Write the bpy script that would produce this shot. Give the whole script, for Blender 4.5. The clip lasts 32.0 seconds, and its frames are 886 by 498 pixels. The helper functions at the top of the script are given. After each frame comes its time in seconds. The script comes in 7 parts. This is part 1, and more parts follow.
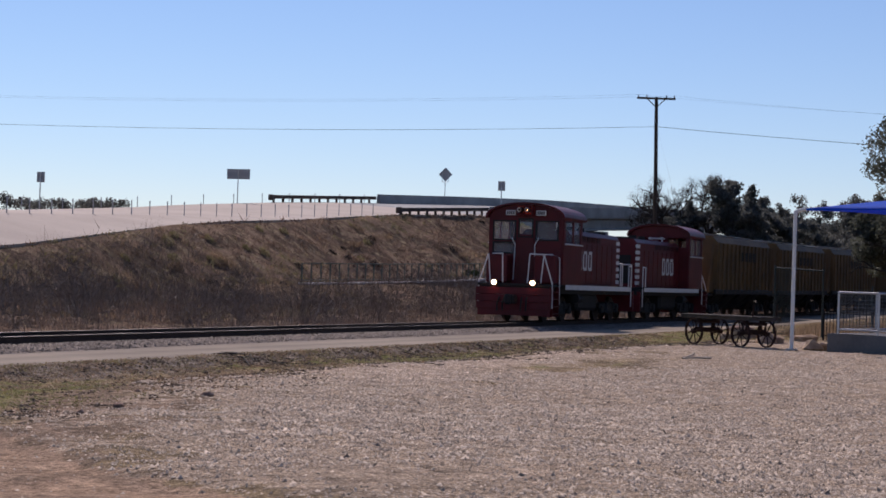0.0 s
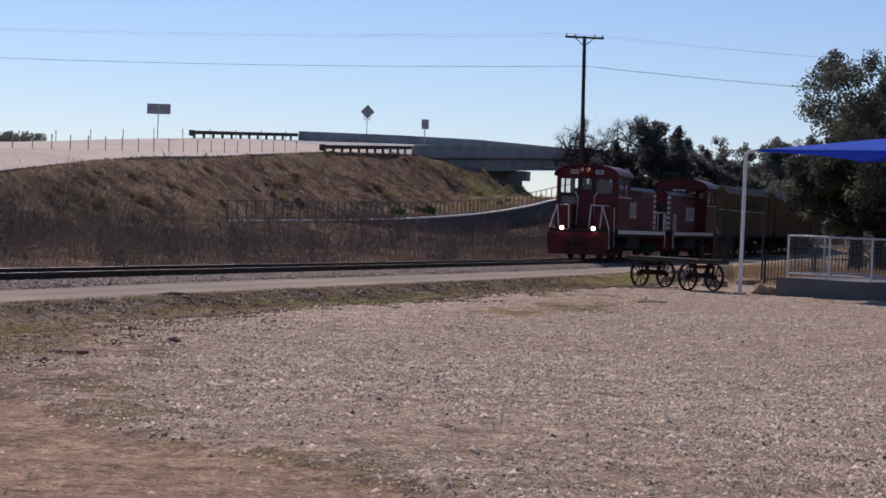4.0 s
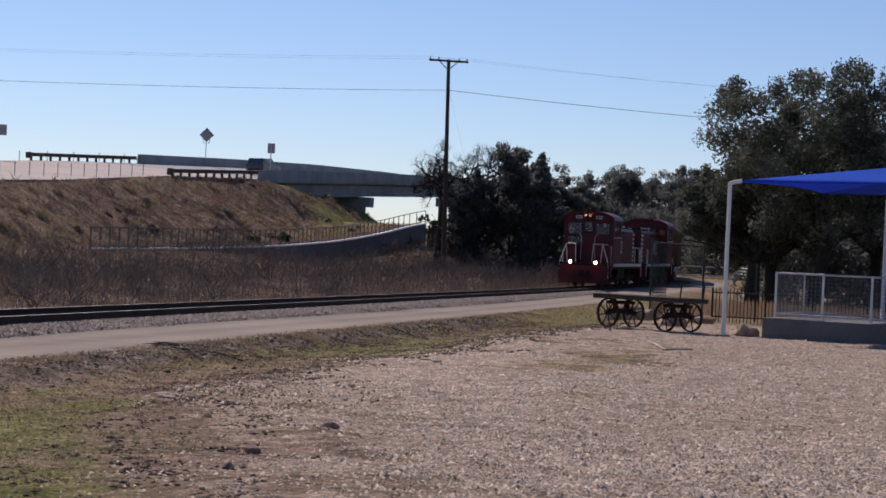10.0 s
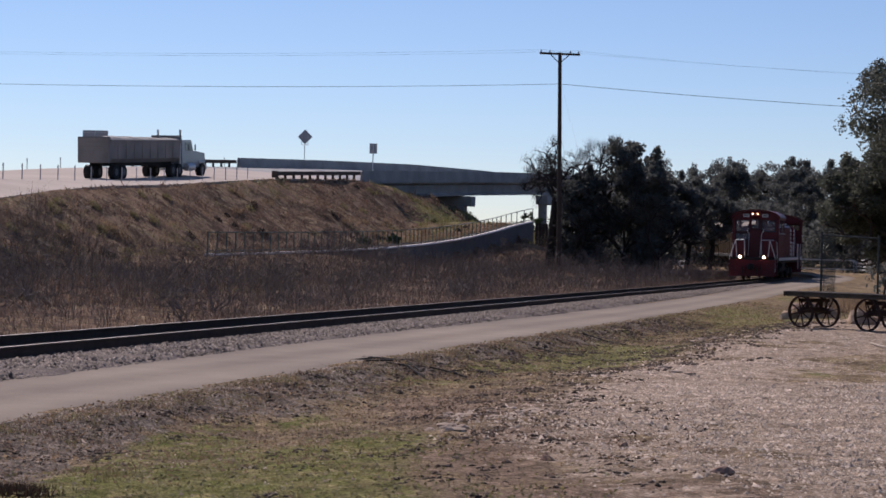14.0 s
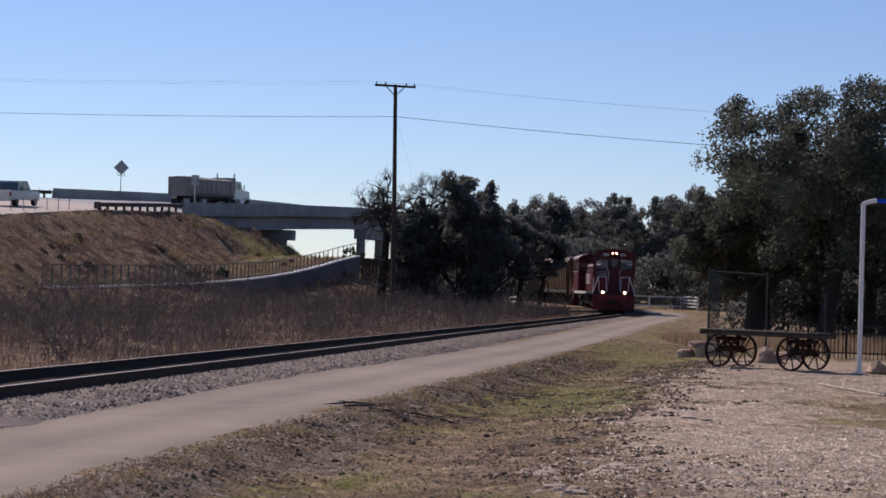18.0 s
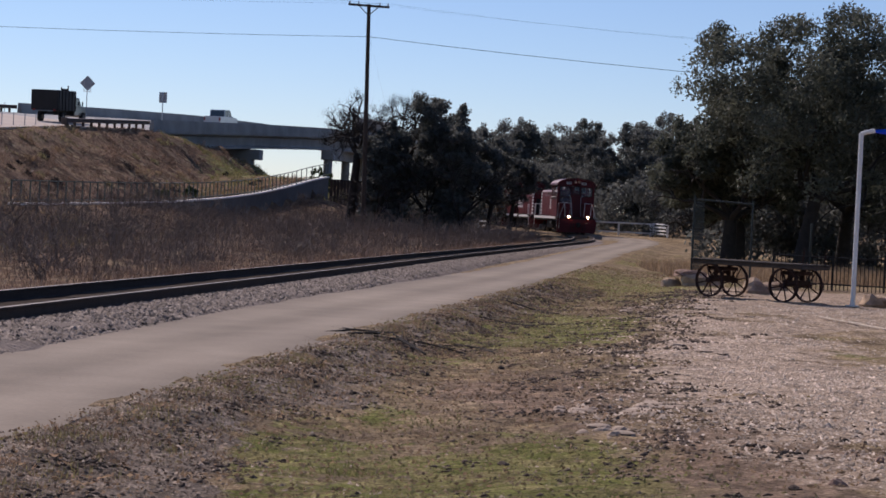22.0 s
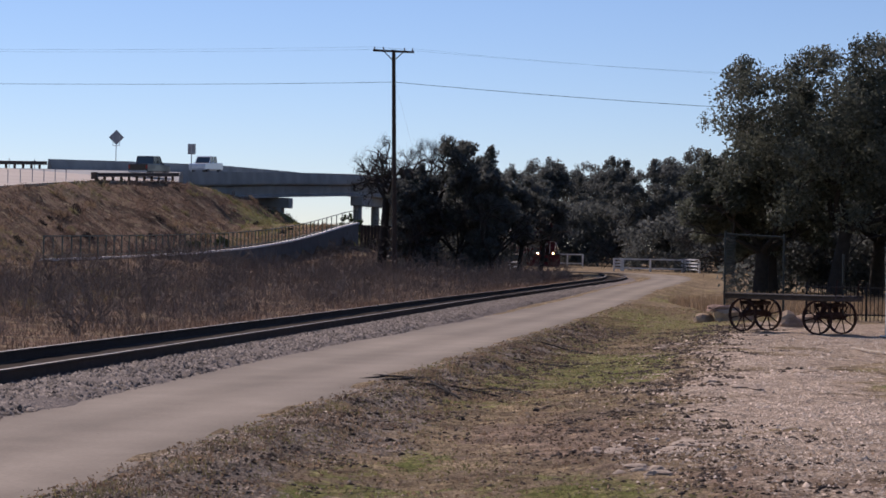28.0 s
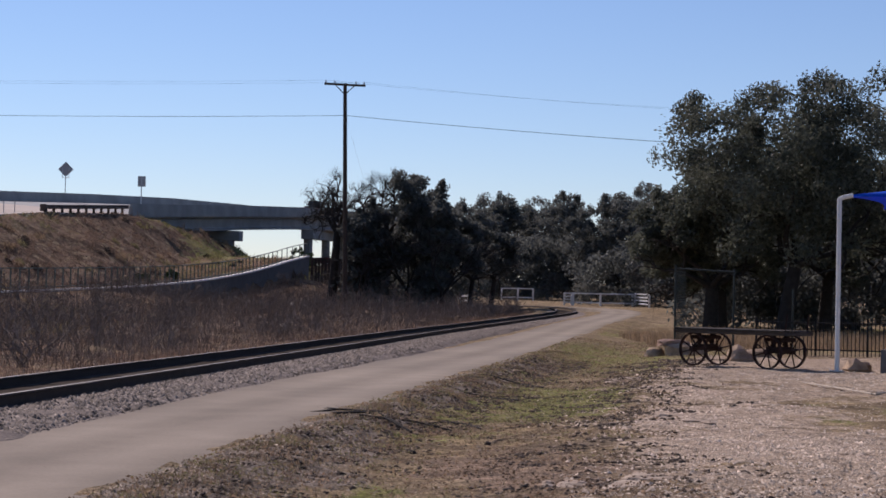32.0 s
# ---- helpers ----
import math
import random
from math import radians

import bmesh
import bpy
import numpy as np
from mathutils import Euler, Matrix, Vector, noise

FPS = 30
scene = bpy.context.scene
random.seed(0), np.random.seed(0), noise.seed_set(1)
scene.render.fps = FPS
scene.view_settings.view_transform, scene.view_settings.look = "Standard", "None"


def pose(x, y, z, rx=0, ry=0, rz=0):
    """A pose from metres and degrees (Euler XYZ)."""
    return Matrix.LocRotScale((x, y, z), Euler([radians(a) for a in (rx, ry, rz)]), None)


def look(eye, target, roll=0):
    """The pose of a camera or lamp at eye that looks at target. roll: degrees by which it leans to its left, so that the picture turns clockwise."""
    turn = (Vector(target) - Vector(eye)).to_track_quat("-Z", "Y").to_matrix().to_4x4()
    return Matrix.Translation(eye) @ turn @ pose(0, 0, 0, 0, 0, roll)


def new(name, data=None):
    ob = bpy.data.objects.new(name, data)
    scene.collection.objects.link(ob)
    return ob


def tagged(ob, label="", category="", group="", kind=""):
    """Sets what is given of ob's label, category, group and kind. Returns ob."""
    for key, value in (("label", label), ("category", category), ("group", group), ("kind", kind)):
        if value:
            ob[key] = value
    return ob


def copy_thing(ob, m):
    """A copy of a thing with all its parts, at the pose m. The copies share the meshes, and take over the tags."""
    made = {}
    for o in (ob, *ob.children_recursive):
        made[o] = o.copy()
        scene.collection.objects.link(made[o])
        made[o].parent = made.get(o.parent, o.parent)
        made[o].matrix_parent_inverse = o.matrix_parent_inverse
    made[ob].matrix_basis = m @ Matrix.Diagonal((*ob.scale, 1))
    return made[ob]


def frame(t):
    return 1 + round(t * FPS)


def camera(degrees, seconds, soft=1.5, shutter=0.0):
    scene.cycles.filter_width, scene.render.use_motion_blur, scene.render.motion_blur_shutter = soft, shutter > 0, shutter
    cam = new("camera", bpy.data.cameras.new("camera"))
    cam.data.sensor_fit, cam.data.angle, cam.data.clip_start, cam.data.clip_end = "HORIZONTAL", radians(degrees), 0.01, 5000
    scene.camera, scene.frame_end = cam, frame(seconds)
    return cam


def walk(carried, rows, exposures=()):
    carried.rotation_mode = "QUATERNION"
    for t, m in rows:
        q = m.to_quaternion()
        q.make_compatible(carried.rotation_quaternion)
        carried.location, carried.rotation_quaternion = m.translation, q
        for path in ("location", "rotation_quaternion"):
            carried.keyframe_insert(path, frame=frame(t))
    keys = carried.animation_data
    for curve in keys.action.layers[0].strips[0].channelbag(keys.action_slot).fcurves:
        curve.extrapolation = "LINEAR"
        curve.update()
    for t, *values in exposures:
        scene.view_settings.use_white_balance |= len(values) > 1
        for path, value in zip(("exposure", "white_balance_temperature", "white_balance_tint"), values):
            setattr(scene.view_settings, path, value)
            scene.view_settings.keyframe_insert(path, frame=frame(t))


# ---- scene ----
cam = camera(26.5, 32.0, soft=1.65)
PATH = [
    (0, (12.355, -11.137, 1.595), (11.869, -9.197, 1.631), 1.9),
    (0.5, (12.376, -11.161, 1.614), (11.895, -9.22, 1.656), 2.2),
    (1, (12.372, -11.187, 1.612), (11.905, -9.243, 1.658), 2.5),
    (1.5, (12.365, -11.183, 1.604), (11.907, -9.236, 1.645), 2.8),
    (2, (12.348, -11.218, 1.584), (11.9, -9.269, 1.579), 3.3),
    (2.5, (12.252, -11.1, 1.554), (11.837, -9.144, 1.515), 3.1),
    (4.5, (10.803, -9.643, 1.621), (10.424, -7.679, 1.601), 2.0),
    (5, (10.431, -9.394, 1.656), (10.094, -7.423, 1.638), 1.5),
    (5.5, (10.074, -9.055, 1.67), (9.79, -7.076, 1.631), 1.6),
    (6, (9.654, -8.645, 1.683), (9.405, -6.66, 1.662), 1.9),
    (6.5, (9.28, -8.319, 1.667), (9.014, -6.337, 1.662), 2.0),
    (7, (8.828, -8.006, 1.656), (8.56, -6.024, 1.643), 1.8),
    (7.5, (8.345, -7.698, 1.677), (8.061, -5.719, 1.662), 0.9),
    (8, (7.878, -7.193, 1.686), (7.595, -5.213, 1.673), 1.4),
    (8.5, (7.453, -6.973, 1.704), (7.217, -4.987, 1.687), 1.4),
    (9, (7.051, -6.462, 1.681), (6.822, -4.476, 1.68), 1.9),
    (9.5, (6.709, -6.224, 1.679), (6.506, -4.234, 1.694), 2.4),
    (10, (6.33, -5.815, 1.668), (6.138, -3.824, 1.678), 2.7),
    (10.5, (6.006, -5.214, 1.683), (5.788, -3.227, 1.725), 3.3),
    (11, (5.664, -5.076, 1.7), (5.492, -3.084, 1.753), 2.8),
    (11.5, (5.322, -4.541, 1.649), (5.086, -2.555, 1.678), 2.8),
    (12, (5.011, -4.307, 1.647), (4.813, -2.317, 1.645), 2.9),
    (12.5, (4.608, -4.021, 1.682), (4.45, -2.027, 1.671), 1.8),
    (13, (4.224, -3.251, 1.644), (3.927, -1.273, 1.642), 1.3),
    (13.5, (3.861, -2.932, 1.637), (3.566, -0.954, 1.63), 1.3),
    (14, (3.557, -2.567, 1.608), (3.279, -0.586, 1.614), 1.5),
    (14.5, (3.225, -2.276, 1.611), (3.085, -0.281, 1.617), 1.7),
    (16.5, (1.653, -1.648, 1.541), (1.525, 0.347, 1.49), 2.2),
    (17, (1.267, -1.272, 1.546), (1.155, 0.725, 1.531), 1.2),
    (17.5, (0.878, -0.848, 1.568), (0.811, 1.151, 1.61), 1.5),
    (18, (0.592, -0.3, 1.523), (0.529, 1.698, 1.5725), 1.8),
    (18.5, (0.368, -0.452, 1.515), (0.313, 1.546, 1.564), 1.2),
    (19, (0.104, 0.059, 1.516), (0.101, 2.058, 1.549), 0.6),
    (19.5, (0.073, 0.108, 1.548), (0.11, 2.107, 1.585), 0.7),
    (20, (-0.022, 0.448, 1.534), (0.075, 2.445, 1.59), 2.0),
    (20.5, (-0.096, 0.483, 1.545), (0.009, 2.48, 1.575), 2.3),
    (21, (-0.108, 0.727, 1.521), (-0.076, 2.727, 1.491), 2.6),
    (21.5, (-0.09, 0.549, 1.532), (-0.096, 2.549, 1.489), 2.8),
    (22, (-0.07, 0.566, 1.537), (-0.089, 2.565, 1.506), 2.8),
    (22.5, (-0.064, 0.522, 1.547), (-0.073, 2.522, 1.538), 3.0),
    (23, (-0.08, 0.566, 1.541), (-0.115, 2.565, 1.549), 3.4),
    (23.5, (-0.09, 0.562, 1.532), (-0.131, 2.561, 1.529), 3.8),
    (24, (-0.075, 0.604, 1.521), (-0.117, 2.604, 1.514), 3.9),
    (24.5, (-0.071, 0.618, 1.522), (-0.119, 2.617, 1.515), 4.0),
    (26.5, (-0.028, 0.562, 1.559), (-0.039, 2.562, 1.545), 3.6),
    (27, (-0.044, 0.621, 1.554), (-0.095, 2.62, 1.552), 2.1),
    (27.5, (-0.047, 0.544, 1.571), (-0.108, 2.544, 1.581), 1.2),
    (28, (-0.061, 0.519, 1.56), (-0.115, 2.519, 1.573), 1.0),
    (28.5, (-0.082, 0.656, 1.541), (-0.122, 2.655, 1.561), 0.5),
    (29, (-0.08, 0.581, 1.541), (-0.102, 2.58, 1.576), 0.2),
    (29.5, (-0.076, 0.647, 1.541), (-0.092, 2.646, 1.588), 0.3),
    (30, (-0.071, 0.643, 1.536), (-0.085, 2.642, 1.585), 0.8),
    (30.5, (-0.07, 0.545, 1.553), (-0.054, 2.545, 1.592), 1.2),
    (31, (-0.058, 0.594, 1.545), (-0.035, 2.593, 1.579), 1.2),
    (31.5, (-0.081, 0.687, 1.537), (-0.076, 2.687, 1.577), 1.2),
    (32, (-0.081, 0.583, 1.548), (-0.083, 2.582, 1.598), 1.2),
]
walk(cam, [(t, look(eye, target, roll)) for t, eye, target, roll in PATH], [(0, 0.02, 6250, 25), (14, 0.03, 6250, 25), (18, 0.07, 6250, 25), (32, 0.07, 6250, 25)])

# ---- world, sun ----
SUN_TO = Vector((-0.415, 0.665, 0.62)).normalized()
world = bpy.data.worlds.new("sky_world")
scene.world = world
world.use_nodes = True
_nt = world.node_tree
_sky = _nt.nodes.new("ShaderNodeTexSky")
_sky.sky_type = "NISHITA"
_sky.sun_disc = False
_sky.sun_elevation = math.asin(SUN_TO.z)
_sky.sun_rotation = math.atan2(SUN_TO.x, SUN_TO.y)
_sky.altitude = 250
_sky.air_density, _sky.dust_density, _sky.ozone_density = 1.0, 0.0, 5.0
_nt.links.new(_sky.outputs[0], _nt.nodes["Background"].inputs[0])
_nt.nodes["Background"].inputs[1].default_value = 0.086
_sun = bpy.data.lights.new("sun", "SUN")
_sun.energy, _sun.angle, _sun.color = 4.35, radians(0.53), (1.0, 0.91, 0.78)
sun = new("sun", _sun)
sun.matrix_world = look(SUN_TO * 400, (0, 0, 0))
scene.view_settings.exposure = 0.0

# ---- mesh helpers ----


def part(name, bm, material, parent=None, label=""):
    """Links a bmesh as one mesh object under a thing or a part."""
    me = bpy.data.meshes.new(name)
    bm.to_mesh(me)
    bm.free()
    if material:
        me.materials.append(material)
    ob = new(name, me)
    if parent:
        ob.parent = parent
    if label:
        tagged(ob, label)
    return ob


def share(name, me, parent, m):
    """One more object on a mesh that is there already."""
    ob = new(name, me)
    ob.parent = parent
    ob.matrix_basis = m
    return ob


def thing(name, label, category, m=None, group="", kind=""):
    ob = new(name)
    ob.empty_display_size = 0.2
    if m is not None:
        ob.matrix_basis = m
    return tagged(ob, label, category, group, kind)


def box(bm, c, s, m=None, bev=0.0):
    """A box of size s about c, turned by m, with bevelled edges."""
    r = bmesh.ops.create_cube(bm, size=1.0)
    vs = r["verts"]
    for v in vs:
        v.co = Vector((v.co.x * s[0], v.co.y * s[1], v.co.z * s[2]))
    if bev > 0:
        es = list({e for v in vs for e in v.link_edges})
        out = bmesh.ops.bevel(bm, geom=es, offset=bev, segments=1, profile=0.5, affect="EDGES")
        vs = list({v for f in out["faces"] for v in f.verts} | {v for v in vs if v.is_valid})
    for v in vs:
        v.co = (m @ v.co if m is not None else v.co) + Vector(c)
    return vs


def rod(bm, a, b, r, r2=None, seg=8):
    """A round bar from a to b."""
    a, b = Vector(a), Vector(b)
    d = b - a
    q = d.to_track_quat("Z", "Y").to_matrix().to_4x4()
    m = Matrix.Translation((a + b) / 2) @ q
    bmesh.ops.create_cone(bm, cap_ends=True, segments=seg, radius1=r, radius2=r if r2 is None else r2, depth=d.length, matrix=m)


def tube(bm, pts, r, seg=6):
    for a, b in zip(pts[:-1], pts[1:]):
        rod(bm, a, b, r, seg=seg)


def prism(bm, outline, y0, y1, axis="y"):
    """The outline (u, w) drawn out along an axis from y0 to y1."""
    def at(u, w, k):
        return {"y": (u, k, w), "x": (k, u, w), "z": (u, w, k)}[axis]
    a = [bm.verts.new(at(u, w, y0)) for u, w in outline]
    b = [bm.verts.new(at(u, w, y1)) for u, w in outline]
    n = len(a)
    bm.faces.new(a)
    bm.faces.new(list(reversed(b)))
    for i in range(n):
        bm.faces.new((a[i], b[i], b[(i + 1) % n], a[(i + 1) % n]))
    bmesh.ops.recalc_face_normals(bm, faces=bm.faces[:])


def raw(name, verts, faces, material, parent=None, label="", smooth=False):
    me = bpy.data.meshes.new(name)
    me.from_pydata([tuple(v) for v in verts], [], [tuple(f) for f in faces])
    me.materials.append(material)
    if smooth:
        me.polygons.foreach_set("use_smooth", [True] * len(me.polygons))
    me.update()
    ob = new(name, me)
    if parent:
        ob.parent = parent
    if label:
        tagged(ob, label)
    return ob


def quads(name, quad_array, material, parent=None, label="", smooth=False):
    """A mesh of loose quads (n, 4, 3) or triangles (n, 3, 3), fast."""
    n, k = quad_array.shape[:2]
    me = bpy.data.meshes.new(name)
    me.vertices.add(n * k)
    me.vertices.foreach_set("co", quad_array.astype(np.float32).ravel())
    me.loops.add(n * k)
    me.loops.foreach_set("vertex_index", np.arange(n * k, dtype=np.int32))
    me.polygons.add(n)
    me.polygons.foreach_set("loop_start", np.arange(0, n * k, k, dtype=np.int32))
    me.polygons.foreach_set("loop_total", np.full(n, k, dtype=np.int32))
    me.materials.append(material)
    me.update(calc_edges=True)
    me.validate()
    ob = new(name, me)
    if parent:
        ob.parent = parent
    if label:
        tagged(ob, label)
    return ob


# ---- material helpers ----


def mat(name, base, rough=0.8, metal=0.0, vary=0.25, scale=4.0, fine=40.0, bump=0.3, second=None, island=0.0, spec=0.3, rnd=0.0, coat=0.0, bdist=0.02):
    """A surface with variation at two scales, grain and fine relief."""
    m = bpy.data.materials.new(name)
    m.use_nodes = True
    nt = m.node_tree
    N, L = nt.nodes, nt.links
    p = N["Principled BSDF"]
    p.inputs["Roughness"].default_value = rough
    p.inputs["Metallic"].default_value = metal
    p.inputs["Specular IOR Level"].default_value = spec
    p.inputs["Coat Weight"].default_value = coat
    tc = N.new("ShaderNodeTexCoord")
    n1 = N.new("ShaderNodeTexNoise")
    n1.inputs["Scale"].default_value, n1.inputs["Detail"].default_value = scale, 5
    n2 = N.new("ShaderNodeTexNoise")
    n2.inputs["Scale"].default_value, n2.inputs["Detail"].default_value = fine, 3
    L.new(tc.outputs["Object"], n1.inputs["Vector"])
    L.new(tc.outputs["Object"], n2.inputs["Vector"])
    mix = N.new("ShaderNodeMix")
    mix.data_type = "RGBA"
    b2 = second or tuple(c * (1 - vary) for c in base)
    mix.inputs["A"].default_value = (*base, 1)
    mix.inputs["B"].default_value = (*b2, 1)
    ramp = N.new("ShaderNodeMapRange")
    ramp.inputs["From Min"].default_value, ramp.inputs["From Max"].default_value = 0.35, 0.65
    L.new(n1.outputs["Fac"], ramp.inputs["Value"])
    L.new(ramp.outputs[0], mix.inputs["Factor"])
    hsv = N.new("ShaderNodeHueSaturation")
    L.new(mix.outputs["Result"], hsv.inputs["Color"])
    mr = N.new("ShaderNodeMapRange")
    mr.inputs["To Min"].default_value, mr.inputs["To Max"].default_value = 1 - vary, 1 + vary
    L.new(n2.outputs["Fac"], mr.inputs["Value"])
    value = mr.outputs[0]
    for on, kind, out in ((island, "ShaderNodeNewGeometry", "Random Per Island"), (rnd, "ShaderNodeObjectInfo", "Random")):
        if on:
            g = N.new(kind)
            r2 = N.new("ShaderNodeMapRange")
            r2.inputs["To Min"].default_value, r2.inputs["To Max"].default_value = 1 - on, 1 + on
            L.new(g.outputs[out], r2.inputs["Value"])
            mul = N.new("ShaderNodeMath")
            mul.operation = "MULTIPLY"
            L.new(value, mul.inputs[0])
            L.new(r2.outputs[0], mul.inputs[1])
            value = mul.outputs[0]
    L.new(value, hsv.inputs["Value"])
    L.new(hsv.outputs["Color"], p.inputs["Base Color"])
    if bump:
        b = N.new("ShaderNodeBump")
        b.inputs["Strength"].default_value, b.inputs["Distance"].default_value = bump, bdist
        L.new(n2.outputs["Fac"], b.inputs["Height"])
        L.new(b.outputs["Normal"], p.inputs["Normal"])
    return m


def leaf_mat(name, a, b, trans=0.25, island=0.4):
    """Leaves: colour by leaf, light passing through a little."""
    m = mat(name, a, rough=0.62, vary=0.2, scale=0.6, fine=6.0, bump=0.0, second=b, island=island, spec=0.15)
    nt = m.node_tree
    p = nt.nodes["Principled BSDF"]
    tr = nt.nodes.new("ShaderNodeBsdfTranslucent")
    mx = nt.nodes.new("ShaderNodeMixShader")
    mx.inputs[0].default_value = trans
    src = p.inputs["Base Color"].links[0].from_socket
    nt.links.new(src, tr.inputs["Color"])
    nt.links.new(p.outputs[0], mx.inputs[1])
    nt.links.new(tr.outputs[0], mx.inputs[2])
    nt.links.new(mx.outputs[0], nt.nodes["Material Output"].inputs["Surface"])
    return m


def glow_mat(name, col, strength):
    m = bpy.data.materials.new(name)
    m.use_nodes = True
    p = m.node_tree.nodes["Principled BSDF"]
    p.inputs["Base Color"].default_value = (*col, 1)
    p.inputs["Emission Color"].default_value = (*col, 1)
    p.inputs["Emission Strength"].default_value = strength
    return m


def glass_mat(name, tint=(0.05, 0.07, 0.08)):
    m = bpy.data.materials.new(name)
    m.use_nodes = True
    p = m.node_tree.nodes["Principled BSDF"]
    p.inputs["Base Color"].default_value = (*tint, 1)
    p.inputs["Roughness"].default_value = 0.06
    p.inputs["Specular IOR Level"].default_value = 0.8
    return m


def clear_glass(name):
    """Thin glass: mostly clear, with a little mirror gloss."""
    m = bpy.data.materials.new(name)
    m.use_nodes = True
    nt = m.node_tree
    p = nt.nodes["Principled BSDF"]
    p.inputs["Base Color"].default_value = (0.6, 0.65, 0.68, 1)
    p.inputs["Roughness"].default_value = 0.05
    tr = nt.nodes.new("ShaderNodeBsdfTransparent")
    mx = nt.nodes.new("ShaderNodeMixShader")
    mx.inputs[0].default_value = 0.1
    nt.links.new(tr.outputs[0], mx.inputs[1])
    nt.links.new(p.outputs[0], mx.inputs[2])
    nt.links.new(mx.outputs[0], nt.nodes["Material Output"].inputs["Surface"])
    return m


M_RAIL = mat("rusty_rail_steel", (0.05, 0.034, 0.028), 0.75, 0.2, 0.3, 6, 60, 0.3)
M_RAILTOP = mat("worn_rail_head", (0.16, 0.135, 0.12), 0.6, 0.4, 0.15, 3, 40, 0.1)
M_TIE = mat("creosote_timber", (0.07, 0.052, 0.04), 0.9, 0, 0.4, 8, 60, 0.6, rnd=0.3, spec=0.05)
M_BALLAST = mat("ballast_stone", (0.255, 0.215, 0.185), 0.95, 0, 0.35, 1.2, 22, 0.7, second=(0.18, 0.155, 0.138), bdist=0.05, spec=0.0)
M_STONE = mat("loose_gravel", (0.47, 0.39, 0.315), 0.9, 0, 0.2, 2, 30, 0.2, second=(0.37, 0.3, 0.235), island=0.5, spec=0.05)
M_PATH = mat("pale_path_concrete", (0.3, 0.252, 0.2), 0.95, 0, 0.16, 0.15, 26, 0.15, second=(0.24, 0.203, 0.163), spec=0.02)
M_HIGHWAY = mat("sunlit_highway_concrete", (0.48, 0.41, 0.345), 0.9, 0, 0.08, 0.2, 6, 0.15, second=(0.42, 0.355, 0.3), spec=0.1)
M_CONC = mat("grey_bridge_concrete", (0.3, 0.3, 0.29), 0.85, 0, 0.15, 0.4, 8, 0.3, second=(0.22, 0.22, 0.215))
# Wall face darker than the bridge concrete, with its shade in the colour.
M_CONC_DARK = mat("shaded_wall_concrete", (0.17, 0.165, 0.16), 0.9, 0, 0.2, 0.7, 12, 0.4)
M_COPING = mat("pale_coping_concrete", (0.78, 0.76, 0.72), 0.85, 0, 0.12, 0.6, 12, 0.2)
M_WOODPOLE = mat("weathered_pole_wood", (0.065, 0.046, 0.035), 0.9, 0, 0.3, 3, 40, 0.5)
M_GUARD = mat("weathered_guard_rail", (0.11, 0.08, 0.065), 0.7, 0.3, 0.3, 2, 20, 0.3)
M_GALV = mat("galvanised_steel", (0.5, 0.51, 0.52), 0.45, 0.8, 0.12, 4, 40, 0.1)
M_FENCEGREEN = mat("painted_fence_steel", (0.035, 0.045, 0.042), 0.55, 0.3, 0.2, 4, 30, 0.1)
M_RAILGREEN = mat("grey_green_railing_paint", (0.1, 0.125, 0.105), 0.55, 0.2, 0.2, 4, 30, 0.1)
M_BLACKIRON = mat("black_iron", (0.02, 0.02, 0.022), 0.5, 0.5, 0.3, 6, 40, 0.2)
M_WHITEPAINT = mat("white_paint", (0.72, 0.72, 0.7), 0.5, 0, 0.08, 3, 30, 0.1)
M_SIGNBACK = mat("sign_back_aluminium", (0.34, 0.34, 0.36), 0.55, 0.6, 0.1, 2, 30, 0.05)
M_BLUE = leaf_mat("blue_shade_fabric", (0.014, 0.135, 0.72), (0.012, 0.115, 0.64), 0.5)
M_RED = mat("red_locomotive_paint", (0.11, 0.01, 0.014), 0.45, 0, 0.18, 1.2, 25, 0.08, second=(0.08, 0.008, 0.011), spec=0.25)
M_BLACKPAINT = mat("black_underframe_paint", (0.018, 0.017, 0.017), 0.7, 0, 0.35, 2, 30, 0.3)
M_STRIPE = mat("white_stripe_paint", (0.66, 0.64, 0.62), 0.55, 0, 0.12, 3, 40, 0.1)
M_WINDOW = glass_mat("dark_window_glass")
M_PANE = clear_glass("clear_cab_glass")
M_YELLOW = mat("faded_yellow_wagon_paint", (0.155, 0.094, 0.04), 0.7, 0, 0.25, 0.8, 14, 0.2, second=(0.1, 0.062, 0.03))
M_RUST = mat("rusty_cast_iron", (0.045, 0.022, 0.018), 0.75, 0.4, 0.35, 6, 50, 0.5)
M_OLDWOOD = mat("greyed_cart_planks", (0.075, 0.062, 0.052), 0.9, 0, 0.3, 5, 60, 0.6, rnd=0.25)
M_BARK = mat("dark_bark", (0.042, 0.035, 0.03), 0.95, 0, 0.35, 4, 30, 0.8)
M_LIME = mat("pale_limestone", (0.5, 0.4, 0.31), 0.9, 0, 0.25, 4, 22, 0.6, second=(0.33, 0.255, 0.19), spec=0.05)
M_BOULDER = mat("weathered_boulder", (0.5, 0.365, 0.25), 0.9, 0, 0.25, 2.5, 18, 0.7, second=(0.28, 0.19, 0.125), spec=0.05)
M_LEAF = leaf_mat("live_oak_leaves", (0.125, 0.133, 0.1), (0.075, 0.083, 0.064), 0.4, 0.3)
# Greyer and more even than the near leaves: distance haze put into the colour.
M_LEAF_FAR = leaf_mat("hazed_far_leaves", (0.135, 0.14, 0.126), (0.105, 0.112, 0.102), 0.5, 0.2)
